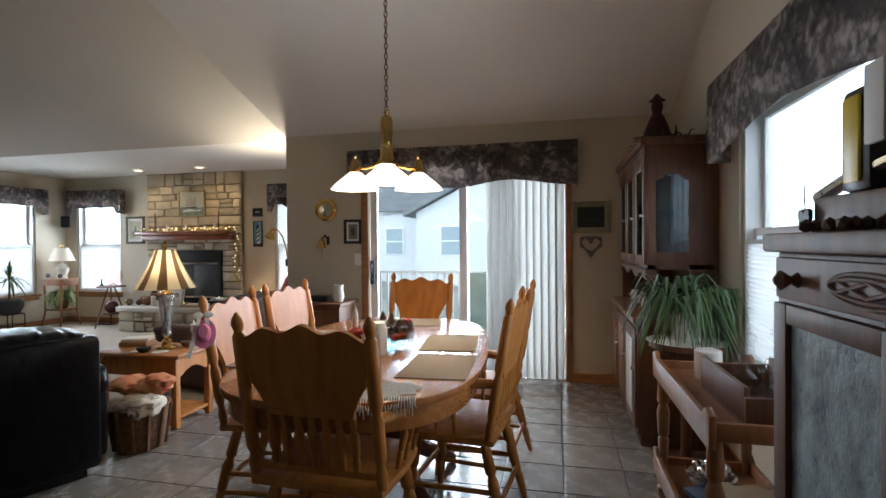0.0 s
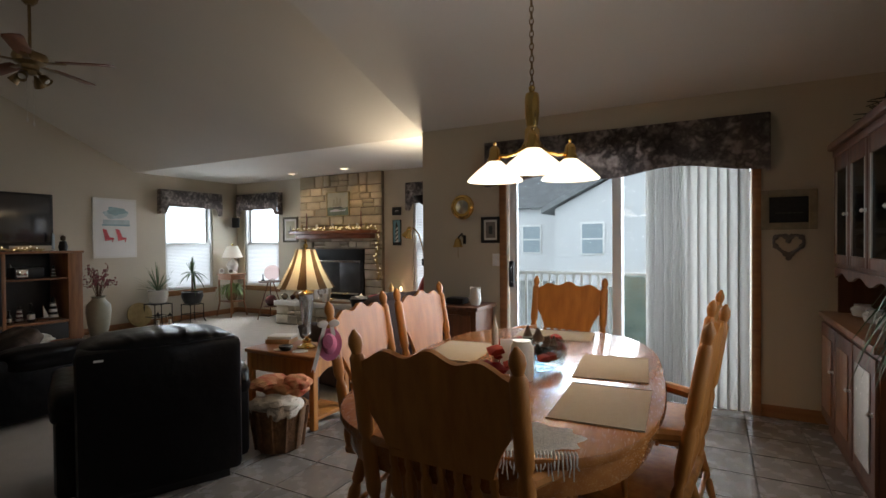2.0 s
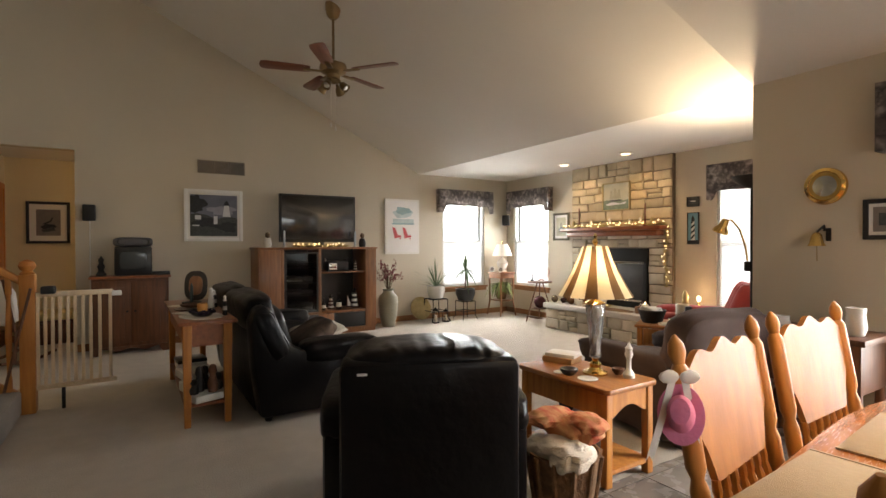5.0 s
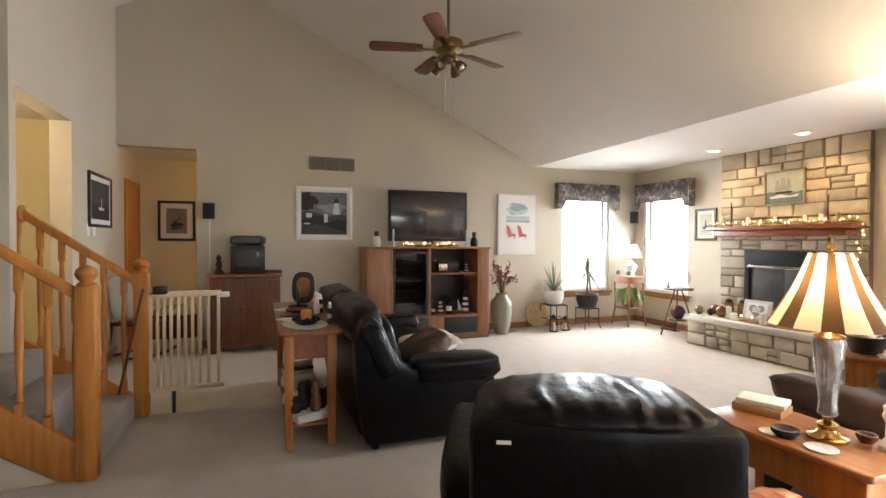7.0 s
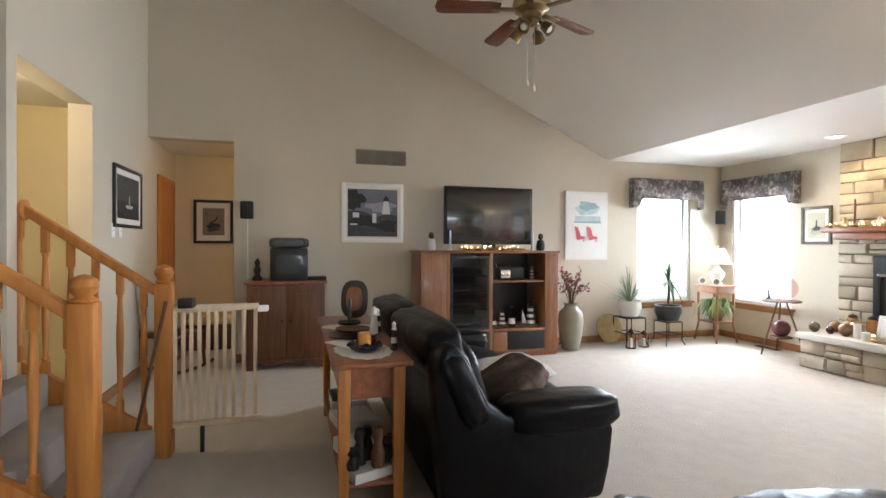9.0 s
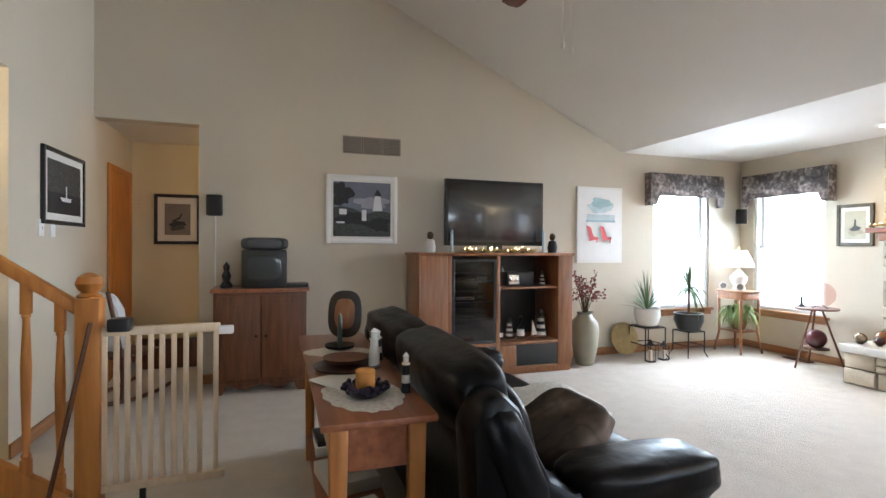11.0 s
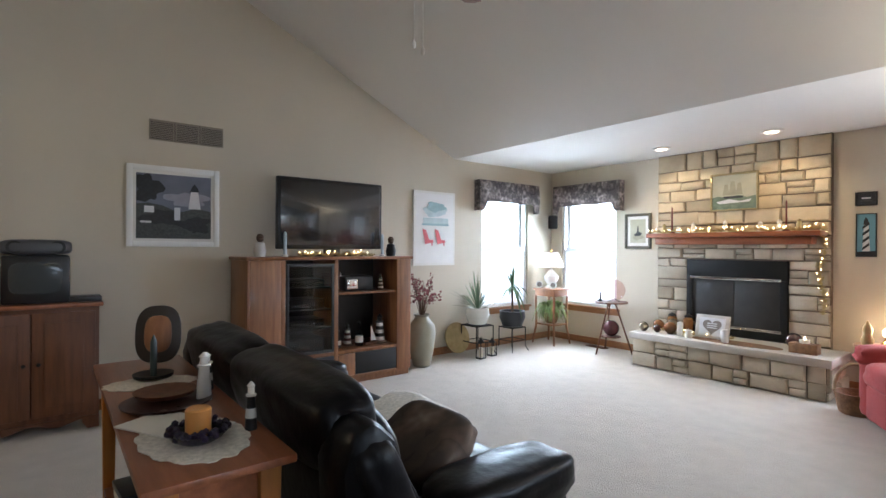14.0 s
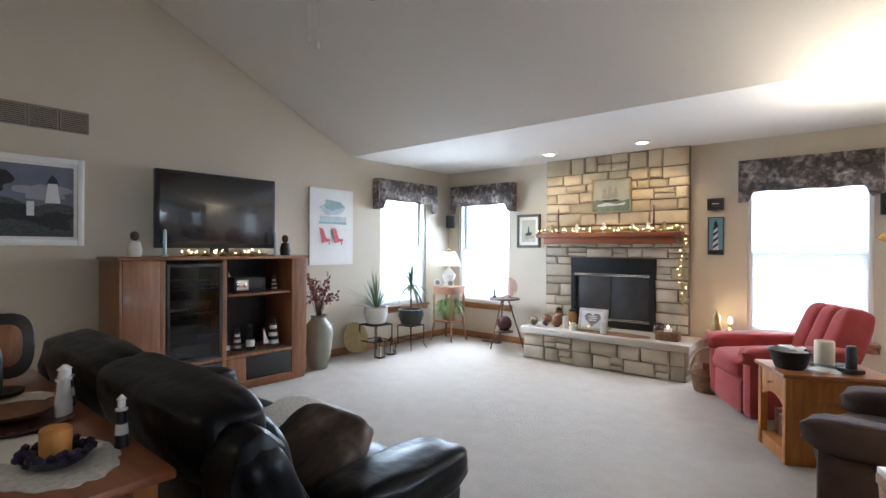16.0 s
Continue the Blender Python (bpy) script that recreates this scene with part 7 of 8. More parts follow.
# things in the hall
o = thing("rocking_chair", (-8.0, 0.05, 0), "dark slatted rocking chair with white cushion by the hall", "chair", turn=60)
part("seat", bx((-0.22, -0.22, 0.36), (0.22, 0.22, 0.39), 0.01), M_OAKD, o)
bm = new_bm()
cushion(bm, (-0.2, -0.06, -0.24), (0.2, 0.06, 0.24), 0.35, 6, Matrix.Translation((0, -0.2, 0.66)) @ Matrix.Rotation(radians(14), 4, 'X'), 0.08)
part("cushion", bm, M_WHITEP, o, "white back cushion")
for sx in (-1, 1):
    part("back_post", tb([(sx * 0.2, -0.2, 0.37), (sx * 0.2, -0.34, 0.92)], 0.016, 8), M_OAKD, o)
    part("leg", tb([(sx * 0.2, 0.18, 0.37), (sx * 0.21, 0.22, 0.04)], 0.016, 8), M_OAKD, o)
    part("leg", tb([(sx * 0.2, -0.18, 0.37), (sx * 0.21, -0.22, 0.04)], 0.016, 8), M_OAKD, o)
    part("rocker", tb([(sx * 0.21, -0.40, 0.06), (sx * 0.21, -0.1, 0.018), (sx * 0.21, 0.15, 0.018), (sx * 0.21, 0.36, 0.05)], 0.017, 8), M_OAKD, o)
o = thing("hall_bench", (-9.15, 0.28, 0), "low bench with a pale yellow cushion in the hall", "bench")
part("frame", bx((-0.2, -0.35, 0.0), (0.2, 0.35, 0.30), 0.01), M_OAKD, o)
bm = new_bm()
cushion(bm, (-0.21, -0.36, 0.30), (0.21, 0.36, 0.42), 0.3, 6)
part("cushion", bm, mat("pale_yellow_cloth", (0.70, 0.56, 0.26), 0.9), o, "pale yellow cushion")


# ---------------- pictures and wall things ----------------
def picture(name, label, place, turn, w, h, frame_m, fw, matw, art, group="", depth=0.025):
    """A framed picture hung on a wall: back, frame strips, mat, artwork pieces. Local x to the right, front to -y."""
    o = thing(name, place, label, "picture", group, turn)
    if fw:
        for a, b in (((-w / 2, -depth, -h / 2), (-w / 2 + fw, -0.001, h / 2)), ((w / 2 - fw, -depth, -h / 2), (w / 2, -0.001, h / 2)), ((-w / 2 + fw, -depth, h / 2 - fw), (w / 2 - fw, -0.001, h / 2)), ((-w / 2 + fw, -depth, -h / 2), (w / 2 - fw, -0.001, -h / 2 + fw))):
            part("frame_rail", bx(a, b, 0.003), frame_m, o)
    part("mat_board", bx((-w / 2 + fw, -depth * 0.5, -h / 2 + fw), (w / 2 - fw, -0.002, h / 2 - fw)), M_MAT, o, "pale mat board")
    y = -depth * 0.5
    aw, ah = w / 2 - fw - matw, h / 2 - fw - matw
    for i, (nm, m, pts) in enumerate(art):
        bm = new_bm()
        prism(bm, [(u * aw, v * ah) for u, v in pts], y - 0.0012 * (i + 1), y - 0.0002 - 0.0012 * i, 'XZ')
        part(nm, bm, m, o)
    return o


def rect(u0, v0, u1, v1):
    return [(u0, v0), (u1, v0), (u1, v1), (u0, v1)]


def blob(u, v, a, b, n=26, k=0.25, seed=0):
    r = random.Random(seed)
    ph = [r.uniform(0, 6.28) for _ in range(4)]
    out = []
    for i in range(n):
        t = 2 * math.pi * i / n
        s = 1 + k * (0.5 * math.sin(3 * t + ph[0]) + 0.35 * math.sin(5 * t + ph[1]) + 0.3 * math.sin(8 * t + ph[2]))
        out.append((max(-1, min(1, u + a * s * math.cos(t))), max(-1, min(1, v + b * s * math.sin(t)))))
    return out


def ink(name, c, v=0.35, sc=25):
    return mat(name, c, 0.6, vary=v, scale=sc)


I_SKY = ink("print_sky", (0.16, 0.17, 0.22), 0.25, 6)
I_DARK = ink("print_dark", (0.02, 0.022, 0.025), 0.5, 40)
I_MIDG = ink("print_mid_grey", (0.07, 0.075, 0.07), 0.6, 50)
I_WHITE = ink("print_white", (0.65, 0.65, 0.66), 0.1)
I_TEAL = ink("wash_teal", (0.33, 0.48, 0.50), 0.3, 9)
I_TEALL = ink("wash_pale_teal", (0.52, 0.62, 0.62), 0.25, 9)
I_RED = ink("wash_red", (0.62, 0.10, 0.11), 0.25, 12)
I_SAND = ink("print_sand", (0.38, 0.35, 0.24), 0.25, 12)
I_TAUPE = ink("print_taupe", (0.22, 0.19, 0.17), 0.2, 12)
I_BLUE = ink("sign_blue", (0.16, 0.34, 0.44), 0.15, 12)
I_GREEN = ink("print_sea_green", (0.16, 0.21, 0.14), 0.5, 16)
I_CREAM = ink("print_cream", (0.50, 0.47, 0.34), 0.2, 7)

lh = [("sky", I_SKY, rect(-1, -1, 1, 1)), ("cloud", ink("print_cloud", (0.34, 0.34, 0.4), 0.3, 8), blob(0.35, 0.25, 0.6, 0.22, 26, 0.3, 2)), ("tree", I_DARK, blob(-0.72, 0.55, 0.36, 0.42, 30, 0.35, 4)),
      ("ground", I_MIDG, [(-1, -1), (1, -1), (1, -0.12), (0.6, -0.02), (0.1, -0.18), (-0.3, 0.02), (-0.7, 0.1), (-1, 0.05)]), ("bush", I_DARK, blob(-0.35, -0.35, 0.5, 0.22, 30, 0.4, 5)), ("bush", I_DARK, blob(0.55, -0.55, 0.45, 0.25, 30, 0.4, 6)),
      ("house", I_WHITE, rect(-0.02, -0.42, 0.14, -0.02)), ("house", I_WHITE, rect(-0.8, -0.2, -0.55, 0.0)), ("tower", I_WHITE, [(0.36, -0.05), (0.70, -0.05), (0.63, 0.5), (0.43, 0.5)]), ("lantern", I_DARK, [(0.40, 0.5), (0.66, 0.5), (0.62, 0.62), (0.53, 0.76), (0.44, 0.62)]),
      ("grass", I_MIDG, blob(-0.3, -0.8, 0.6, 0.15, 30, 0.4, 8)), ("fence", I_WHITE, rect(-0.9, -0.52, -0.62, -0.46))]
picture("lighthouse_print", "large dark lighthouse print in a wide white frame", (LW, 2.115, 1.66), 90, 0.72, 0.69, M_WHITEP, 0.045, 0.025, lh)
ch = [("paper", ink("wash_paper", (0.78, 0.76, 0.73), 0.06, 4), rect(-1, -1, 1, 1)), ("hill", I_TEALL, blob(0.0, 0.50, 0.62, 0.16, 30, 0.2, 1)), ("hill", I_TEAL, blob(0.05, 0.62, 0.5, 0.14, 30, 0.25, 3)), ("water", I_TEALL, rect(-0.62, 0.12, 0.72, 0.30)),
      ("shore", I_TEAL, rect(-0.68, 0.08, 0.74, 0.14))]
for s in (-0.42, 0.22):
    ch += [("chair_back", I_RED, [(s - 0.25, -0.02), (s - 0.05, -0.06), (s + 0.12, -0.36), (s - 0.12, -0.40)]), ("chair_seat", I_RED, [(s - 0.14, -0.32), (s + 0.30, -0.34), (s + 0.34, -0.40), (s - 0.12, -0.46)]), ("chair_leg", I_RED, rect(s + 0.22, -0.50, s + 0.28, -0.34))]
picture("beach_chair_print", "pale watercolour of two red beach chairs by a lake", (LW, 4.95, 1.555), 90, 0.63, 0.90, M_WHITEP, 0.0, 0.03, ch, depth=0.04)
hr = [("ground", I_TAUPE, rect(-1, -1, 1, 1)), ("bird", I_DARK, [(-0.7, -0.35), (-0.2, -0.1), (0.5, -0.15), (0.7, -0.35), (0.2, -0.45), (-0.4, -0.5)]), ("neck", I_DARK, [(-0.5, -0.1), (0.1, 0.12), (0.3, 0.4), (0.4, 0.38), (0.2, 0.05), (-0.3, -0.15)]), ("wing", I_MIDG, [(-0.6, -0.55), (0.4, -0.3), (0.6, -0.6), (-0.4, -0.75)])]
picture("heron_print", "black-framed heron print with wide pale mat", (-9.4, 0.23, 1.575), 90, 0.47, 0.56, M_BLACK, 0.035, 0.07, hr)
bt = [("sky", I_MIDG, rect(-1, -1, 1, 1)), ("sea", I_DARK, rect(-1, -1, 1, -0.2)), ("boat", I_WHITE, [(-0.3, -0.35), (0.4, -0.35), (0.3, -0.5), (-0.2, -0.5)]), ("mast", I_WHITE, rect(0.02, -0.35, 0.08, 0.1))]
picture("boat_print", "black-framed sailing boat photograph by the stairs", (-7.55, W2, 1.70), 180, 0.76, 0.54, M_BLACK, 0.03, 0.05, bt)
dk = [("ground", I_CREAM, rect(-1, -1, 1, 1)), ("reed", I_SAND, blob(0, -0.5, 0.7, 0.25, 26, 0.3, 3)), ("duck", I_DARK, [(-0.5, -0.3), (-0.1, -0.1), (-0.05, 0.4), (0.1, 0.42), (0.1, -0.05), (0.6, -0.2), (0.3, -0.4), (-0.3, -0.42)])]
picture("duck_print", "small duck print in a dark bronze frame", (-6.795, FW, 1.545), 0, 0.36, 0.45, ink("bronze_frame", (0.10, 0.085, 0.05)), 0.035, 0.04, dk)
sp = [("sky", I_CREAM, rect(-1, -1, 1, 1)), ("sea", I_GREEN, [(-1, -1), (1, -1), (1, -0.25), (0.6, -0.35), (0.2, -0.2), (-0.3, -0.36), (-0.7, -0.22), (-1, -0.3)]), ("wave", I_WHITE, [(-0.8, -0.55), (-0.2, -0.42), (0.3, -0.55), (0.8, -0.45), (0.7, -0.62), (-0.7, -0.68)]), ("hull", I_DARK, [(-0.5, -0.25), (0.45, -0.25), (0.38, -0.38), (-0.42, -0.38)])]
for u, hh, ww in ((-0.35, 0.45, 0.16), (-0.05, 0.62, 0.18), (0.25, 0.5, 0.16)):
    sp += [("sail", I_SAND, [(u - ww, -0.18), (u + ww, -0.18), (u + ww * 0.5, hh), (u - ww * 0.4, hh)])]
picture("ship_painting", "painting of a sailing ship in a thin brass frame", (-5.62, 7.066, 1.94), 0, 0.48, 0.41, M_GOLD, 0.02, 0.0, sp)
picture("foyer_print", "small gold-framed print on the foyer wall", (-6.35, -1.26, 1.42), 180, 0.42, 0.5, M_GOLD, 0.035, 0.05, bt)
picture("small_black_frame", "small black framed photograph beside the patio door", (-2.02, DW, 1.41), 0, 0.19, 0.245, M_BLACK, 0.028, 0.02, [("print", I_TAUPE, rect(-1, -1, 1, 1)), ("mark", I_MIDG, rect(-0.4, -0.5, 0.4, 0.5))])
picture("bronze_framed_picture", "dark picture in a wide pale gilt frame", (0.285, DW, 1.51), 0, 0.335, 0.285, ink("pale_gilt", (0.34, 0.29, 0.19), 0.3, 20), 0.05, 0.0, [("print", I_DARK, rect(-1, -1, 1, 1)), ("line", I_MIDG, rect(-0.7, -0.3, 0.7, -0.2))])
sg = [("sky", I_BLUE, rect(-1, -1, 1, 1)), ("rock", I_DARK, [(-1, -1), (1, -1), (1, -0.75), (-1, -0.8)]), ("tower", I_WHITE, [(-0.42, -0.78), (0.42, -0.78), (0.25, 0.5), (-0.25, 0.5)])]
for v in (-0.62, -0.28, 0.06, 0.38):
    sg += [("stripe", I_DARK, [(-0.4, v - 0.1), (0.36, v + 0.12), (0.33, v + 0.26), (-0.38, v + 0.04)])]
sg += [("lantern", I_DARK, [(-0.3, 0.5), (0.3, 0.5), (0.22, 0.72), (0, 0.86), (-0.22, 0.72)])]
picture("lighthouse_sign", "narrow blue lighthouse sign on the wall", (-4.528, FW, 1.455), 0, 0.15, 0.40, M_BLACK, 0.008, 0.0, sg)
picture("small_dark_sign", "small dark hanging sign above the lighthouse sign", (-4.53, FW, 1.79), 0, 0.16, 0.125, M_BLACK, 0.014, 0.0, [("board", I_DARK, rect(-1, -1, 1, 1)), ("bar", I_WHITE, rect(-0.5, 0.0, 0.5, 0.25)), ("bar", I_MIDG, rect(-0.7, -0.5, 0.7, -0.3))])

o = thing("air_vent", (LW, 2.215, 2.31), "brown metal three-section return air vent", "vent", turn=90)
M_VENT = mat("vent_taupe", (0.26, 0.22, 0.17), 0.5, vary=0.1)
M_VENTD = mat("vent_shadow", (0.03, 0.026, 0.022), 0.8)
# dark sheet paints the shade seen between the slats
part("backing", bx((-0.295, -0.006, -0.085), (0.295, -0.001, 0.085)), M_VENTD, o)
for k in range(3):
    x0, x1 = -0.298 + 0.199 * k, -0.298 + 0.199 * k + 0.194
    part("frame", bx((x0, -0.014, 0.075), (x1, -0.0065, 0.088), 0.002), M_VENT, o)
    part("frame", bx((x0, -0.014, -0.088), (x1, -0.0065, -0.075), 0.002), M_VENT, o)
    part("frame", bx((x0, -0.014, -0.075), (x0 + 0.012, -0.0065, 0.075), 0.002), M_VENT, o)
    part("frame", bx((x1 - 0.012, -0.014, -0.075), (x1, -0.0065, 0.075), 0.002), M_VENT, o)
    for i in range(10):
        z = -0.068 + i * 0.015
        part("slat", bx((x0 + 0.012, -0.013, z), (x1 - 0.012, -0.007, z + 0.009)), M_VENT, o)


def speaker(place, turn, label):
    o = thing("wall_speaker", place, label, "speaker", "wall speakers", turn)
    part("case", bx((-0.065, -0.13, -0.095), (0.065, -0.03, 0.095), 0.012), M_BLACK, o)
    part("grille", bx((-0.055, -0.136, -0.085), (0.055, -0.131, 0.085), 0.002), M_BLACKM, o)
    part("bracket", tb([(0, -0.03, 0), (0, -0.001, 0)], 0.015, 8), M_BLACK, o)
    return o


speaker((LW, 0.75, 1.655), 90, "black wall speaker beside the hall opening")
speaker((-8.12, 7.09, 1.70), 45, "black wall speaker in the corner")
speaker((-3.16, FW, 1.72), 0, "black wall speaker beside the chair window")
solid("cable_cover", bx((LW + 0.001, 0.745, 0.09), (LW + 0.012, 0.757, 1.56), 0.003), M_WHITEP, "white cable strip under the speaker", "cable")
for x in (-7.18, -7.36):
    o = thing("light_switch", (x, W2, 1.40), "white wall switch plate", "switch", "wall switches", 180)
    part("plate", bx((-0.04, -0.007, -0.058), (0.04, -0.001, 0.058), 0.002), M_WHITE, o)
    part("toggle", bx((-0.006, -0.016, -0.012), (0.006, -0.0075, 0.012), 0.002), M_WHITE, o)
o = thing("light_switch", (-1.97, DW, 1.13), "white wall switch plate", "switch", "wall switches")
part("plate", bx((-0.037, -0.007, -0.058), (0.037, -0.001, 0.058), 0.002), M_WHITE, o)
part("toggle", bx((-0.006, -0.016, -0.012), (0.006, -0.0075, 0.012), 0.002), M_WHITE, o)

o = thing("brass_clock", (-2.31, DW, 1.635), "round brass ship's clock on the wall", "clock")
rx = Matrix.Rotation(radians(90), 4, 'X')
part("case", lt([(0.115, 0.001), (0.12, 0.01), (0.115, 0.03), (0.095, 0.04), (0.09, 0.03)], 32, rx), M_BRASS, o)
part("dial", lt([(0.09, 0.012), (0.09, 0.028), (0.02, 0.034), (0.003, 0.035)], 32, rx), M_CHROME, o, "silvered dial")
o = thing("brass_bell", (-2.34, DW, 1.29), "small brass bell on an anchor bracket", "bell")
part("bell_cup", lt([(0.05, -0.04), (0.04, -0.02), (0.028, 0.03), (0.015, 0.045), (0.003, 0.05)], 20, Matrix.Translation((0, -0.06, 0))), M_BRASS, o)
part("bracket", tb([(0.02, -0.001, 0.06), (0.03, -0.03, 0.09), (0, -0.06, 0.05)], 0.008, 8), M_BLACKM, o, "dark bracket")
part("anchor", bx((0.03, -0.012, -0.01), (0.06, -0.001, 0.075), 0.004), M_BLACKM, o)
part("cord", tb([(0, -0.06, -0.03), (0.0, -0.055, -0.14)], 0.004, 6), M_LINEN, o)
o = thing("metal_wreath", (0.285, DW, 1.26), "small pewter heart-shaped wall wreath", "wall ornament")
bm = new_bm()
pts = [(0.09 * (16 * math.sin(t) ** 3) / 16, -0.012, 0.09 * (13 * math.cos(t) - 5 * math.cos(2 * t) - 2 * math.cos(3 * t) - math.cos(4 * t)) / 16) for t in [2 * math.pi * i / 30 for i in range(31)]]
tube(bm, pts, 0.011, 6)
for p in pts[::3]:
    ball(bm, p, 0.022, 1, (1, 0.5, 1), 0.3)
part("ring", bm, mat("pewter", (0.22, 0.2, 0.19), 0.4, metal=0.7), o)

# recessed lamps
for x in (-6.2, -5.12):
    o = thing("recessed_light", (x, 6.62, SOFFIT), "round lit recessed downlight in the ceiling", "downlight", "recessed lights")
    part("trim_ring", lt([(0.075, -0.012), (0.095, -0.008), (0.095, -0.001), (0.07, -0.001)], 28), M_WHITE, o)
    part("bulb", lt([(0.05, -0.016), (0.062, -0.010), (0.062, -0.002)], 24), M_FLAME, o, "lit lamp face")

# torchiere with reading arm
o = thing("torchiere_lamp", (TORCH[0], TORCH[1], 0), "black torchiere floor lamp with brass gooseneck reading light", "floor lamp")
part("base", lt([(0.13, 0), (0.13, 0.015), (0.06, 0.03), (0.015, 0.045)], 24), M_BLACKM, o)
part("pole", lt([(0.013, 0.04), (0.013, 1.72)], 12), M_BLACKM, o)
part("bowl", lt([(0.02, 1.71), (0.05, 1.72), (0.12, 1.77), (0.15, 1.81), (0.145, 1.812), (0.11, 1.78), (0.02, 1.74)], 28), M_BLACKM, o, "black upturned bowl")
part("clamp", bx((-0.05, -0.03, 1.04), (0.05, 0.03, 1.12), 0.008), M_BLACKM, o)
part("gooseneck", tb([(-0.03, 0, 1.1), (-0.05, 0, 1.24), (-0.09, -0.01, 1.38), (-0.15, -0.02, 1.46), (-0.20, -0.03, 1.46)], 0.008, 8), M_BRASS, o)
m = Matrix.Translation((-0.19, -0.03, 1.47)) @ Matrix.Rotation(radians(205), 4, 'Y')
part("reading_shade", lt([(0.02, 0), (0.03, 0.02), (0.035, 0.06), (0.06, 0.10), (0.062, 0.12), (0.05, 0.11)], 20, m), M_BRASS, o, "brass reading shade")

# desk by the patio wall
o = thing("dark_side_desk", (-2.62, 4.52, 0), "dark wooden side table against the patio wall", "side table")
part("tabletop", bx((0, 0, 0.70), (0.66, 0.44, 0.735), 0.006), M_OAKD, o)
part("body", bx((0.03, 0.04, 0.42), (0.63, 0.43, 0.699), 0.005), M_OAKD, o)
part("drawer", bx((0.08, 0.02, 0.47), (0.58, 0.039, 0.66), 0.004), M_OAKD, o)
for x in (0.03, 0.58):
    for y in (0.045, 0.38):
        part("leg", turned_leg((x + 0.025, y + 0.025, 0), (x + 0.025, y + 0.025, 0.42), 0.026), M_OAKD, o)
for x, y, m, lb in ((-2.45, 4.7, M_CERAM, "white china dish on the dark side table"), (-2.25, 4.72, M_BLACK, "dark telephone on the side table"), (-2.06, 4.7, M_CERAM, "white ceramic pitcher on the side table")):
    bm = new_bm()
    if m is M_BLACK:
        box(bm, (-0.09, -0.07, 0), (0.09, 0.07, 0.06), 0.02)
    else:
        h = 0.16 if "pitcher" in lb else 0.07
        lathe(bm, [(0.04, 0), (0.055, h * 0.3), (0.045, h * 0.75), (0.05, h), (0.04, h), (0.035, h * 0.5)], 18)
    solid("desk_item", bm, m, lb, "tableware", "", (x, y, 0.7355))

# pink hat and bow on the chair back
o = thing("pink_hat", (-1.555, 2.20, 0.89), "pink felt hat with white ribbon hung on a chair", "hat")
o.scale = (0.5, 0.5, 0.7)
part("crown", lt([(0.06, 0), (0.055, 0.05), (0.04, 0.075), (0.003, 0.08)], 20, pose(0, 0, 0, 0, 70, -60)), M_PINK, o)
part("brim", lt([(0.05, -0.004), (0.095, 0.0), (0.097, 0.005), (0.05, 0.007)], 24, pose(0, 0, 0, 0, 70, -60)), M_PINK, o)
rb = pose(0.0, -0.012, 0.11, 0, 0, 55)
for k, (dx, sl, ln) in enumerate(((-0.03, -0.10, 0.26), (0.025, 0.05, 0.20))):
    bm = new_bm()
    prism(bm, [(dx - 0.016, 0.0), (dx + 0.016, 0.0), (dx + 0.018 + sl * 0.5, -ln * 0.5), (dx + 0.016 + sl, -ln), (dx + sl, -ln + 0.02), (dx - 0.016 + sl, -ln), (dx - 0.014 + sl * 0.5, -ln * 0.5)], 0.0, 0.003, 'XZ', 0, rb)
    part("ribbon_tail", bm, M_CERAM, o, "white satin ribbon tail")
for k in (-1, 1):
    bm = new_bm()
    ball(bm, (k * 0.045, 0.0, 0.012), 0.045, 2, (1.0, 0.3, 0.5), 0.2)
    bm.transform(rb)
    part("ribbon_loop", bm, M_CERAM, o, "white satin bow loop")

# ---------------- plants and corner things ----------------
o = thing("floor_vase", (-7.86, 4.53, 0), "tall grey-green stoneware vase with dried red berry branches", "vase")
part("vase_body", lt([(0.09, 0), (0.10, 0.01), (0.135, 0.18), (0.155, 0.36), (0.145, 0.46), (0.09, 0.52), (0.075, 0.55), (0.095, 0.58), (0.08, 0.575), (0.06, 0.54)], 28), M_VASE, o)
rr = random.Random(51)
bs, bb_ = new_bm(), new_bm()
for i in range(26):
    a, r = rr.uniform(0, 6.28), rr.uniform(0.06, 0.24)
    top = Vector((r * math.cos(a), r * math.sin(a), rr.uniform(0.72, 1.06)))
    mid = Vector((top.x * 0.35, top.y * 0.35, 0.72))
    tube(bs, [(0, 0, 0.5), mid, top], 0.004, 4, 0.002)
    for k in range(9):
        u = rr.uniform(0.25, 1.0)
        p = mid.lerp(top, u) + Vector((rr.uniform(-0.03, 0.03), rr.uniform(-0.03, 0.03), rr.uniform(-0.02, 0.03)))
        ball(bb_, p, rr.uniform(0.007, 0.014), 1)
part("branches", bs, M_STEM, o, "thin dry branches")
tagged(part("berry_cluster", bb_, M_BERRY, o, "dark red berries"), kind="stuff")


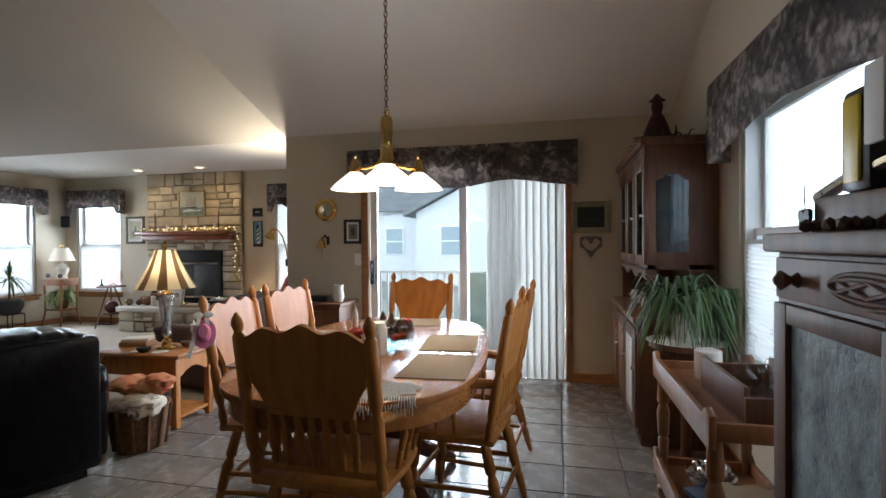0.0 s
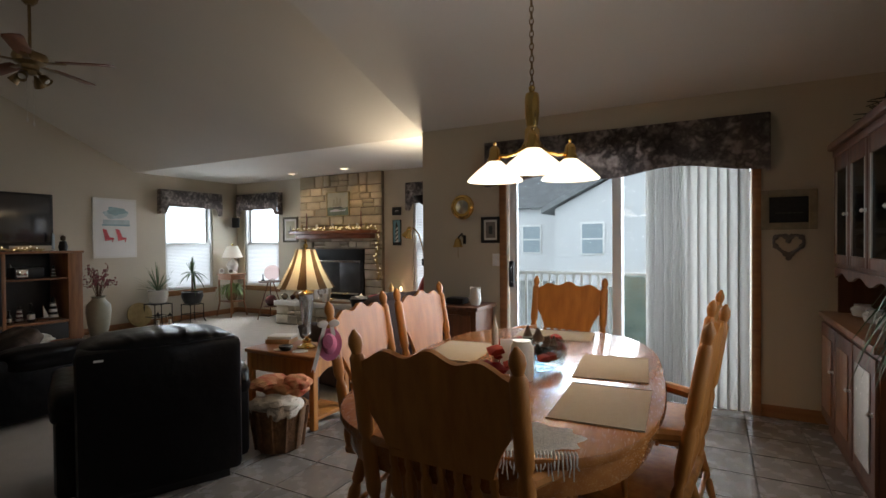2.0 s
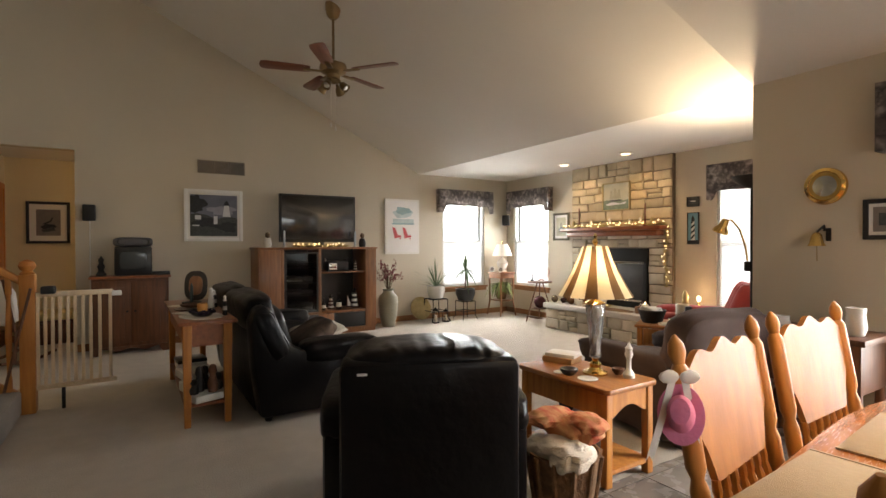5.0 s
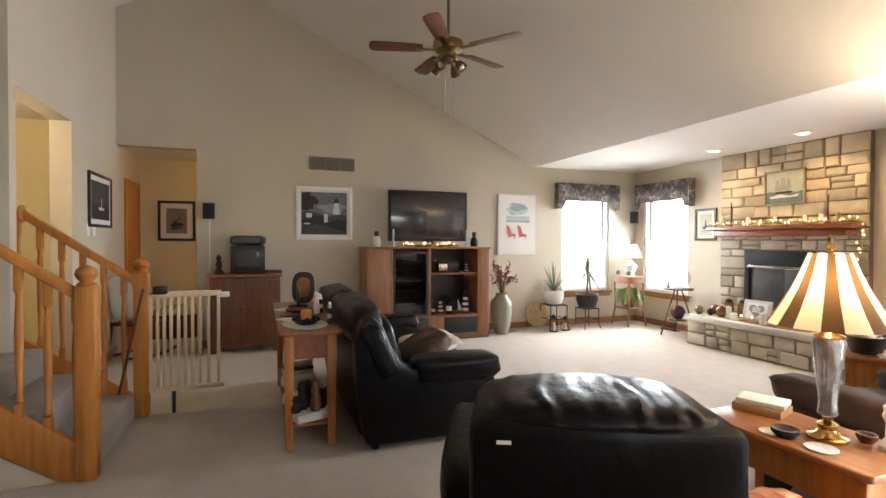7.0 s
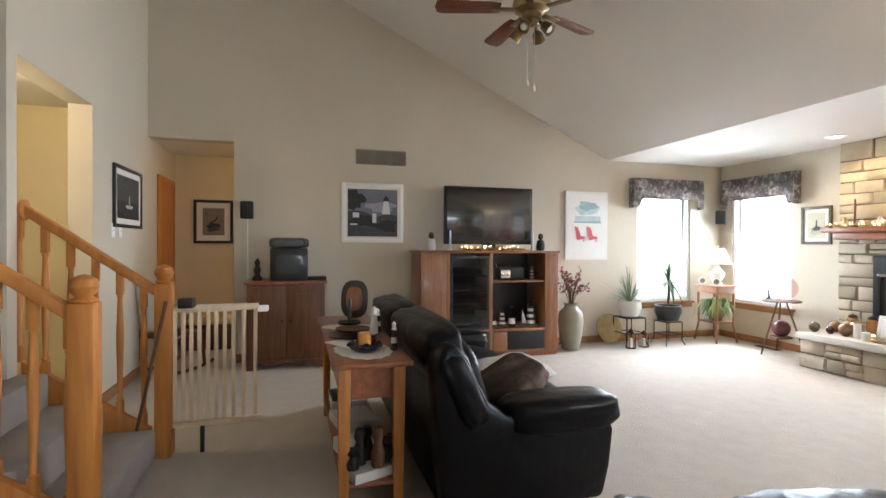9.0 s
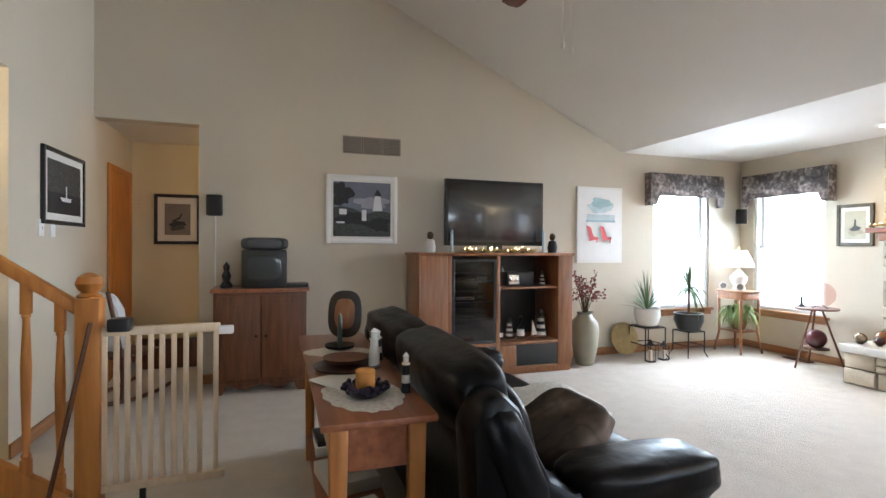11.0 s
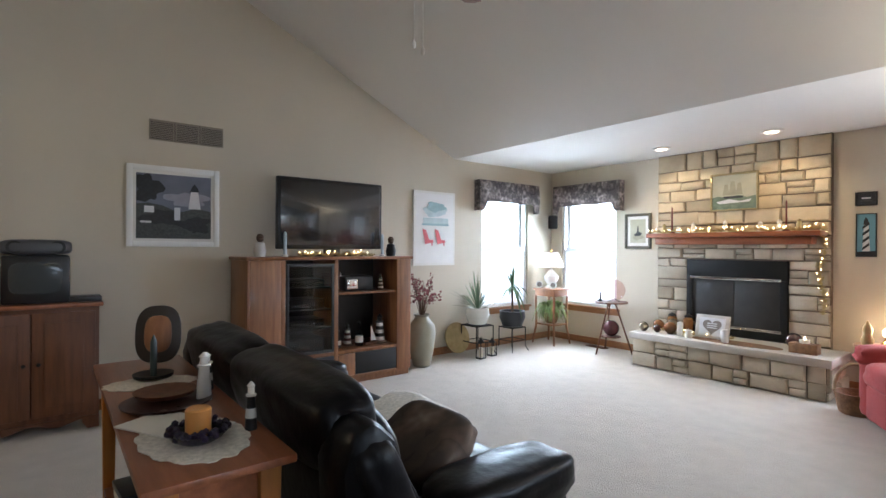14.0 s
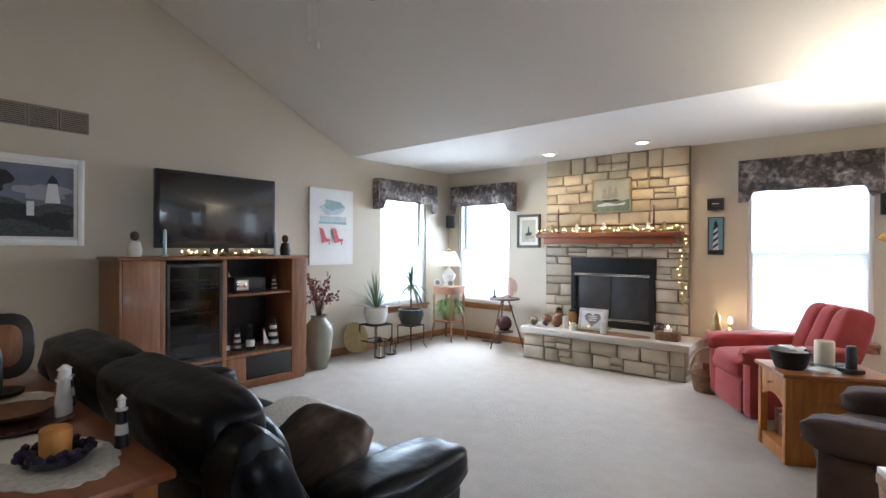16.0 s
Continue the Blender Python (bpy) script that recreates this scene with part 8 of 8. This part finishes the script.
def iron_stand(name, label, place, w, h, turn=0):
    o = thing(name, place, label, "plant stand", "iron plant stands", turn)
    for sx in (-1, 1):
        for sy in (-1, 1):
            part("leg", tb([(sx * w * 0.62, sy * w * 0.62, 0.0), (sx * w * 0.5, sy * w * 0.5, 0.06), (sx * w * 0.5, sy * w * 0.5, h)], 0.007, 6), M_BLACKM, o)
    for z in (h, h * 0.45):
        bm = new_bm()
        c = [(w * 0.5, w * 0.5, z), (-w * 0.5, w * 0.5, z), (-w * 0.5, -w * 0.5, z), (w * 0.5, -w * 0.5, z), (w * 0.5, w * 0.5, z)]
        for p, q in zip(c, c[1:]):
            tube(bm, [p, q], 0.006, 6)
        part("ring", bm, M_BLACKM, o)
    part("shelf", lt([(w * 0.5, h), (w * 0.5, h + 0.008), (0.01, h + 0.008)], 20), M_BLACKM, o)
    return o


def pot(place, r, h, m, label):
    o = thing("plant_pot", place, label, "plant")
    part("pot", lt([(r * 0.6, 0), (r * 0.75, 0.01), (r, h * 0.6), (r * 0.95, h * 0.95), (r, h), (r * 0.85, h), (r * 0.8, h * 0.8), (0.01, h * 0.78)], 24), m, o)
    return o


iron_stand("iron_plant_stand", "dark wrought-iron plant stand", (-7.95, 5.45, 0), 0.28, 0.36)
p = pot((-7.95, 5.45, 0.369), 0.15, 0.21, M_CERAM, "pale spiky dracaena in a cream pot on an iron stand")
part("leaves", spiky_leaves(52, (0, 0, 0.17), 0.62, 0.007, 20, 0.35, random.Random(61)), M_LEAFP, p, "thin pale arching leaves")
iron_stand("iron_plant_stand", "black iron plant stand under the window", (-7.86, 5.98, 0), 0.24, 0.30)
p = pot((-7.86, 5.98, 0.309), 0.17, 0.20, M_BLACK, "dark drooping corn plant in a black pot")
part("trunk", tb([(0, 0, 0.16), (0.0, 0.0, 0.51)], 0.016, 8, 0.012), M_STEM, p)
part("leaves", spiky_leaves(28, (0, 0, 0.50), 0.34, 0.017, -30, 0.9, random.Random(62)), M_LEAF, p, "broad drooping dark leaves")
part("top_leaves", spiky_leaves(8, (0, 0, 0.50), 0.28, 0.012, 60, 0.2, random.Random(63)), M_LEAF, p)
o = thing("gold_platter", (-8.08, 5.23, 0.0), "round gold etched platter leaning on the wall", "platter")
part("disc", lt([(0.19, 0), (0.19, 0.012), (0.15, 0.004), (0.05, 0.008), (0.003, 0.01)], 36, pose(0.0, 0, 0.205, 0, 76, 0)), M_GOLD, o)
for x, y, h in ((-7.72, 5.30, 0.26), (-7.76, 5.52, 0.22)):
    o = thing("lantern", (x, y, 0), "small dark metal lantern with pale candle on the carpet", "lantern", "floor lanterns")
    part("base", bx((-0.045, -0.045, 0), (0.045, 0.045, 0.015), 0.003), M_BLACKM, o)
    for sx in (-1, 1):
        for sy in (-1, 1):
            part("post", tb([(sx * 0.04, sy * 0.04, 0.01), (sx * 0.04, sy * 0.04, h * 0.75)], 0.004, 5), M_BLACKM, o)
    part("roof", lt([(0.06, h * 0.75), (0.02, h * 0.9), (0.004, h)], 4), M_BLACKM, o)
    part("candle", lt([(0.025, 0.016), (0.025, h * 0.5), (0.003, h * 0.52)], 12), M_WAX, o)

o = thing("corner_stand", (-7.86, 6.76, 0), "small wooden corner table with curved legs", "side table")
part("tabletop", bx((-0.19, -0.17, 0.74), (0.19, 0.17, 0.765), 0.006), M_OAKM, o)
part("apron", bx((-0.17, -0.15, 0.66), (0.17, 0.15, 0.739), 0.006), M_OAKM, o)
part("shelf", bx((-0.16, -0.14, 0.26), (0.16, 0.14, 0.28), 0.004), M_OAKM, o)
for sx in (-1, 1):
    for sy in (-1, 1):
        part("leg", tb([(sx * 0.19, sy * 0.17, 0), (sx * 0.155, sy * 0.135, 0.25), (sx * 0.16, sy * 0.14, 0.66)], 0.013, 8, 0.018), M_OAKM, o)
p = pot((-7.86, 6.76, 0.2805), 0.10, 0.14, M_WICKER, "bushy fern in a basket on the corner table's shelf")
part("leaves", strap_leaves(150, (0, 0, 0.14), 0.27, 0.20, 0.14, 0.014, random.Random(64), 0.08, 0.05), mat("fern_leaf", (0.22, 0.30, 0.08), 0.5, vary=0.35, scale=12, rand=0.2), p, "light green fern leaves")
o = thing("white_lamp", (-7.93, 6.84, 0.7655), "white ceramic lamp with white bell shade", "lamp")
o.scale = (1.2, 1.2, 1.15)
part("base", lt([(0.06, 0), (0.065, 0.015), (0.04, 0.03), (0.08, 0.10), (0.085, 0.14), (0.04, 0.20), (0.015, 0.22), (0.012, 0.26)], 24), M_CERAM, o)
part("shade", lt([(0.155, 0.25), (0.15, 0.252), (0.12, 0.33), (0.075, 0.43), (0.078, 0.432), (0.124, 0.33)], 28), M_LAMPW, o, "white bell shade")
part("finial", lt([(0.01, 0.43), (0.012, 0.45), (0.003, 0.47)], 10), M_BRASS, o)
for x, y in ((-7.75, 6.66), (-7.98, 6.65)):
    o = thing("heart_photo", (x, y, 0.7655), "small round framed photograph on the corner table", "photo frame", "small photo frames")
    part("frame", lt([(0.05, 0), (0.05, 0.012), (0.036, 0.014), (0.034, 0.006)], 20, pose(0, 0, 0.05, 80, 0, 30)), M_CERAM, o)
    part("photo", lt([(0.036, 0.002), (0.036, 0.007)], 18, pose(0, 0, 0.05, 80, 0, 30)), I_TAUPE, o)

o = thing("tripod_table", (-6.98, 6.86, 0), "dark three-legged folding table by the hearth", "side table")
part("tabletop", lt([(0.20, 0.63), (0.205, 0.64), (0.20, 0.65)], 30), M_OAKD, o)
part("shelf", lt([(0.12, 0.20), (0.12, 0.212)], 24), M_OAKD, o)
for k in range(3):
    a = radians(20 + 120 * k)
    part("leg", tb([(0.26 * math.cos(a), 0.26 * math.sin(a), 0), (0.05 * math.cos(a), 0.05 * math.sin(a), 0.63)], 0.011, 8), M_OAKD, o)
o = thing("glass_plate", (-6.94, 6.86, 0.651), "upright pale pink glass plate on a stand", "plate")
part("plate", lt([(0.13, 0), (0.135, 0.01), (0.10, 0.016), (0.003, 0.02)], 28, pose(0, 0, 0.145, 78, 0, 38)), glass("pale_pink_glass", (0.90, 0.78, 0.76), 0.08), o)
part("stand", tb([(-0.06, -0.04, 0), (0, 0, 0.04), (0.06, 0.03, 0)], 0.006, 6), M_BLACKM, o)
bm = new_bm()
lathe(bm, [(0.03, 0), (0.035, 0.01), (0.012, 0.03), (0.01, 0.1), (0.02, 0.11)], 12)
solid("candlestick", bm, M_BLACKM, "dark candlestick on the tripod table", "candlestick", "", (-7.10, 6.80, 0.651))
bm = new_bm()
ball(bm, (0, 0, 0.10), 0.10, 3, (1, 1, 1))
solid("dark_glass_ball", bm, mat("dark_red_glass", (0.10, 0.03, 0.035), 0.15, vary=0.3), "dark red glass ball on the tripod's shelf", "ornament", "", (-6.98, 6.86, 0.212))
solid("floor_register", bx((-7.45, 6.98, -0.003), (-7.15, 7.08, 0.008), 0.002), M_OAKD, "brown floor heating register near the wall", "register")

# hearth and mantel things
HZ = 0.376
for x, y, h, r in ((-6.0, 6.66, 0.14, 0.032), (-5.88, 6.60, 0.08, 0.036), (-5.52, 6.60, 0.13, 0.036)):
    bm = new_bm()
    lathe(bm, [(r, 0), (r, h), (r * 0.8, h + 0.004), (r * 0.2, h - 0.006), (0.002, h + 0.02)], 20)
    solid("white_candle", bm, M_CERAM, "white pillar candle on the hearth", "candle", "hearth candles", (x, y, HZ))
o = thing("framed_plaque", (-5.70, 6.72, HZ), "pale framed plaque with a heart leaning on the hearth", "plaque")
lm = pose(0, 0, 0, -12, 0, 0)
bm = new_bm()
box(bm, (-0.17, -0.012, 0), (0.17, 0.012, 0.25), 0.004, lm)
part("board", bm, mat("weathered_white", (0.55, 0.52, 0.47), 0.8, vary=0.25, scale=14), o)
bm = new_bm()
prism(bm, [(-0.13, 0.03), (0.13, 0.03), (0.13, 0.22), (-0.13, 0.22)], -0.0145, -0.0125, 'XZ', 0, lm)
part("print", bm, I_WHITE, o)
bm = new_bm()
hpts = [(0.006 * 16 * math.sin(t) ** 3, 0.13 + 0.0055 * (13 * math.cos(t) - 5 * math.cos(2 * t) - 2 * math.cos(3 * t) - math.cos(4 * t))) for t in [2 * math.pi * i / 26 for i in range(26)]]
prism(bm, hpts, -0.0165, -0.0148, 'XZ', 0, lm)
part("heart", bm, I_TAUPE, o)
for k in range(3):
    bm = new_bm()
    prism(bm, [(-0.05, 0.11 + 0.022 * k), (0.05, 0.11 + 0.022 * k), (0.05, 0.12 + 0.022 * k), (-0.05, 0.12 + 0.022 * k)], -0.0185, -0.0168, 'XZ', 0, lm)
    part("text_bar", bm, I_WHITE, o)
M_MERCURY = mat("mottled_mercury_glass", (0.42, 0.34, 0.24), 0.18, metal=0.7, vary=0.6, scale=24)
M_AMBER = mat("amber_glass", (0.20, 0.085, 0.03), 0.12, vary=0.4, scale=14, coat=0.5)
M_AMBERD = mat("dark_wine_glass", (0.07, 0.025, 0.022), 0.14, vary=0.4, scale=14, coat=0.5)
rr = random.Random(71)
for i, (x, y) in enumerate(((-6.40, 6.62), (-6.33, 6.82), (-6.26, 6.66), (-6.18, 6.86), (-6.12, 6.68), (-5.0, 6.85))):
    bm = new_bm()
    r = rr.uniform(0.045, 0.075)
    ball(bm, (0, 0, r), r, 2, (1, 1, 1), 0.05)
    lathe(bm, [(r * 0.4, 0), (r * 0.5, r * 0.1), (r * 0.1, r * 0.2)], 12)
    solid("glass_ornament", bm, (M_MERCURY, M_AMBER, M_AMBERD)[i % 3], "amber and gold ornament ball on the hearth", "ornament", "hearth ornaments", (x, y, HZ))
for x, y in ((-6.22, 6.92), (-6.05, 6.95)):
    o = thing("amber_lantern", (x, y, HZ), "small amber glass lantern on the hearth", "lantern", "hearth lanterns")
    part("jar", lt([(0.05, 0), (0.055, 0.01), (0.055, 0.15), (0.03, 0.17)], 8), mat("amber_jar", (0.40, 0.2, 0.08), 0.2, trans=0.3), o)
    part("cap", lt([(0.045, 0.171), (0.04, 0.19), (0.005, 0.21)], 10), M_BLACKM, o)
o = thing("wooden_candle_box", (-4.86, 6.66, HZ), "small wooden box with a lit candle on the hearth", "candle box")
part("box_wall", bx((-0.11, -0.06, 0), (0.11, 0.06, 0.09), 0.006), M_WICKER, o)
part("candle", lt([(0.04, 0.091), (0.04, 0.12), (0.003, 0.121)], 16), M_WAX, o)
part("flame", lt([(0.003, 0.122), (0.009, 0.135), (0.002, 0.155)], 10), M_FLAME, o, "small flame")
bm = new_bm()
prism(bm, oval(0.42, 0.12, 30, 2.2), 0, 0.006, 'XY')
solid("braided_mat", bm, M_WICKER, "brown braided runner on the hearth", "mat", "", (-5.45, 6.66, HZ - 0.0005))
for x in (-6.28, -5.12):
    bm = new_bm()
    lathe(bm, [(0.03, 0), (0.032, 0.01), (0.01, 0.03), (0.008, 0.12), (0.014, 0.13), (0.008, 0.135), (0.008, 0.30), (0.002, 0.31)], 12)
    solid("mantel_candlestick", bm, mat("dark_red_wax", (0.16, 0.03, 0.025), 0.5), "dark red taper candle on the mantel", "candlestick", "mantel candlesticks", (x, 7.02, 1.5005))
rr = random.Random(77)
for i in range(9):
    bm = new_bm()
    h = rr.uniform(0.07, 0.13)
    lathe(bm, [(0.025, 0), (0.032, h * 0.3), (0.018, h * 0.6), (0.025, h * 0.8), (0.004, h)], 12)
    solid("mantel_ornament", bm, rr.choice((M_CERAM, M_GOLD, M_CHROME)), "small shiny holiday ornament on the mantel", "ornament", "mantel ornaments", (-6.36 + 0.17 * i, 6.99, 1.5005))
# corner beside the red chair
o = thing("round_stand", (-4.40, 6.96, 0), "small wooden stand beside the fireplace", "side table")
part("tabletop", lt([(0.17, 0.46), (0.175, 0.47), (0.17, 0.48)], 24), M_OAKM, o)
part("column", lt([(0.12, 0), (0.03, 0.03), (0.02, 0.2), (0.03, 0.4), (0.06, 0.46)], 18), M_OAKM, o)
o = thing("night_lamp", (-4.36, 7.0, 0.4805), "small lit accent lamp on the round stand", "lamp")
part("base", lt([(0.04, 0), (0.03, 0.02), (0.01, 0.04), (0.01, 0.08)], 14), M_BRASS, o)
part("lit_bulb", lt([(0.012, 0.081), (0.022, 0.11), (0.012, 0.14), (0.002, 0.15)], 14), M_FLAME, o, "glowing bulb")
bm = new_bm()
lathe(bm, [(0.04, 0), (0.05, 0.05), (0.03, 0.1), (0.04, 0.14), (0.02, 0.19), (0.004, 0.22)], 14)
solid("angel_figure", bm, M_GOLD, "gold and cream figurine on the round stand", "figurine", "", (-4.46, 6.88, 0.4805))
o = thing("handled_basket", (-4.42, 6.36, 0), "low wicker basket with a hoop handle by the hearth", "basket")
part("bowl", lt([(0.11, 0), (0.12, 0.01), (0.15, 0.16), (0.155, 0.17), (0.14, 0.17), (0.10, 0.03), (0.01, 0.02)], 24), M_WICKER, o)
part("handle", tb([(0.15 * math.cos(math.pi * i / 12), 0, 0.16 + 0.24 * math.sin(math.pi * i / 12)) for i in range(13)], 0.013, 8), M_LINEN, o, "pale hoop handle")

# ---------------- outside ----------------
M_LAWN = mat("winter_lawn", (0.40, 0.41, 0.38), 0.95, vary=0.4, scale=0.4, bump=0.5, bscale=20)
M_SIDING = mat("white_siding", (0.68, 0.69, 0.70), 0.7, vary=0.05, scale=1, bump=0.05)
M_ROOF = mat("grey_shingle", (0.24, 0.25, 0.26), 0.9, vary=0.3, scale=3, bump=0.3)
M_FARPANE = mat("far_pane", (0.33, 0.40, 0.44), 0.15)
M_DECK = mat("weathered_deck", (0.42, 0.40, 0.37), 0.8, vary=0.2, scale=3, bump=0.2)
bm = new_bm()
box(bm, (-700, FW + 0.16, -0.9), (700, 900, -0.6))
box(bm, (-700, -900, -0.9), (LW - 1.6, FW + 0.16, -0.6))
box(bm, (RW + 0.17, -900, -0.9), (700, FW + 0.16, -0.6))
structure("ground", bm, M_LAWN, "pale winter lawn reaching the horizon", "ground")
o = thing("deck", (0, 0, 0), "weathered wooden deck with white slatted railing", "deck")
for i in range(16):
    y = DW + 0.16 + i * 0.145
    part("plank", bx((-1.85, y, -0.12), (0.95, y + 0.14, -0.08), 0.004), M_DECK, o)
for i in range(3):
    part("beam", bx((-1.0 + 0.9 * i, DW + 0.16, -0.6), (-0.9 + 0.9 * i, DW + 2.45, -0.121)), M_DECK, o)
RY = DW + 2.45
part("top_rail", bx((-3.05, RY, 0.84), (0.95, RY + 0.09, 0.88), 0.005), M_WHITE, o)
part("low_rail", bx((-3.05, RY + 0.02, 0.02), (0.95, RY + 0.07, 0.06), 0.005), M_WHITE, o)
for i in range(36):
    part("baluster", bx((-3.0 + i * 0.112, RY + 0.03, 0.061), (-2.965 + i * 0.112, RY + 0.06, 0.839)), M_WHITE, o)
o = thing("grill_cover", (-0.95, 6.75, -0.08), "grey-green covered grill standing on the deck", "grill")
bm = new_bm()
cushion(bm, (-0.26, -0.25, 0), (0.26, 0.25, 0.95), 0.2, 6, None, 0.12)
part("cover", bm, mat("grey_green_tarp", (0.20, 0.27, 0.24), 0.6, vary=0.25, scale=5), o)
o = thing("neighbour_house", (0, 0, 0), "white sided neighbouring house with grey shingle roof", "house")
NY = 24.0
part("wall", bx((-16.0, NY, -0.6), (-6.2, NY + 8, 2.9)), M_SIDING, o)
bm = new_bm()
prism(bm, [(NY - 0.4, 2.9), (NY + 4, 5.2), (NY + 8.4, 2.9)], -16.4, -5.0, 'YZ')
part("roof", bm, M_ROOF, o, "grey shingle roof")
bm = new_bm()
prism(bm, [(-6.2, -0.6), (2.5, -0.6), (2.5, 2.7), (-1.8, 4.9), (-6.2, 2.7)], NY - 2, NY + 6, 'XZ')
part("gable_wing", bm, M_SIDING, o)
bm = new_bm()
prism(bm, [(-6.7, 2.5), (-1.8, 5.0), (3.0, 2.5), (3.0, 2.7), (-1.8, 5.25), (-6.7, 2.75)], NY - 2.4, NY + 6, 'XZ')
part("roof", bm, M_ROOF, o, "grey shingle roof")
for x, z in ((-7.9, 0.7), (-4.6, 0.7), (-0.5, 0.7)):
    y = NY if x < -6.2 else NY - 2
    w = part("window", bx((x - 0.5, y - 0.06, z), (x + 0.5, y - 0.001, z + 1.4), 0.01), M_WHITE, o)
    part("pane", bx((x - 0.42, y - 0.075, z + 0.08), (x + 0.42, y - 0.061, z + 0.66)), M_FARPANE, w)
    part("pane", bx((x - 0.42, y - 0.075, z + 0.72), (x + 0.42, y - 0.061, z + 1.32)), M_FARPANE, w)
for i in range(15):
    z = -0.5 + i * 0.225
    part("siding_board", bx((-6.15, NY - 2.03, z), (2.45, NY - 2.001, z + 0.02)), M_SIDING, o)
# bright overcast distance
t = bmesh.new()
N = 48
lo = [t.verts.new((120 * math.cos(2 * math.pi * i / N), 120 * math.sin(2 * math.pi * i / N), -0.7)) for i in range(N)]
hi = [t.verts.new((120 * math.cos(2 * math.pi * i / N), 120 * math.sin(2 * math.pi * i / N), 90)) for i in range(N)]
for i in range(N):
    t.faces.new((lo[i], hi[i], hi[(i + 1) % N], lo[(i + 1) % N]))
structure("backdrop", t, mat("overcast_haze", (0.8, 0.85, 0.9), 1.0, emit=(0.86, 0.93, 1.0), power=11.0, vary=0.02), "bright hazy overcast distance", "backdrop")

# ---------------- floor tiles ----------------
TS = 0.325
tile_bm = bx((0.003, 0.003, -0.0115), (TS - 0.003, TS - 0.003, 0.0), 0.0025)
tile_me = bpy.data.meshes.new("tile")
tile_bm.to_mesh(tile_me)
tile_bm.free()
tile_me.materials.append(M_TILE)
rest = bmesh.new()
for i in range(-9, 4):
    for j in range(-9, 16):
        x, y = 0.01 + i * TS, 4.83 - j * TS
        x0, x1 = max(x, -2.655), min(x + TS, RW)
        y0, y1 = max(y, -2.7), min(y + TS, DW)
        if x1 - x0 < 0.02 or y1 - y0 < 0.02:
            continue
        if x1 - x0 > TS - 1e-4 and y1 - y0 > TS - 1e-4 and 0.2 < y:
            t = new("tile", tile_me)
            t.location = (x, y, 0)
            t.parent = tile_floor
        else:
            box(rest, (x0 + 0.003, y0 + 0.003, -0.0115), (x1 - 0.003, y1 - 0.003, 0.0))
tagged(part("cut_tiles", rest, M_TILE, tile_floor), "cut edge tiles", kind="stuff")
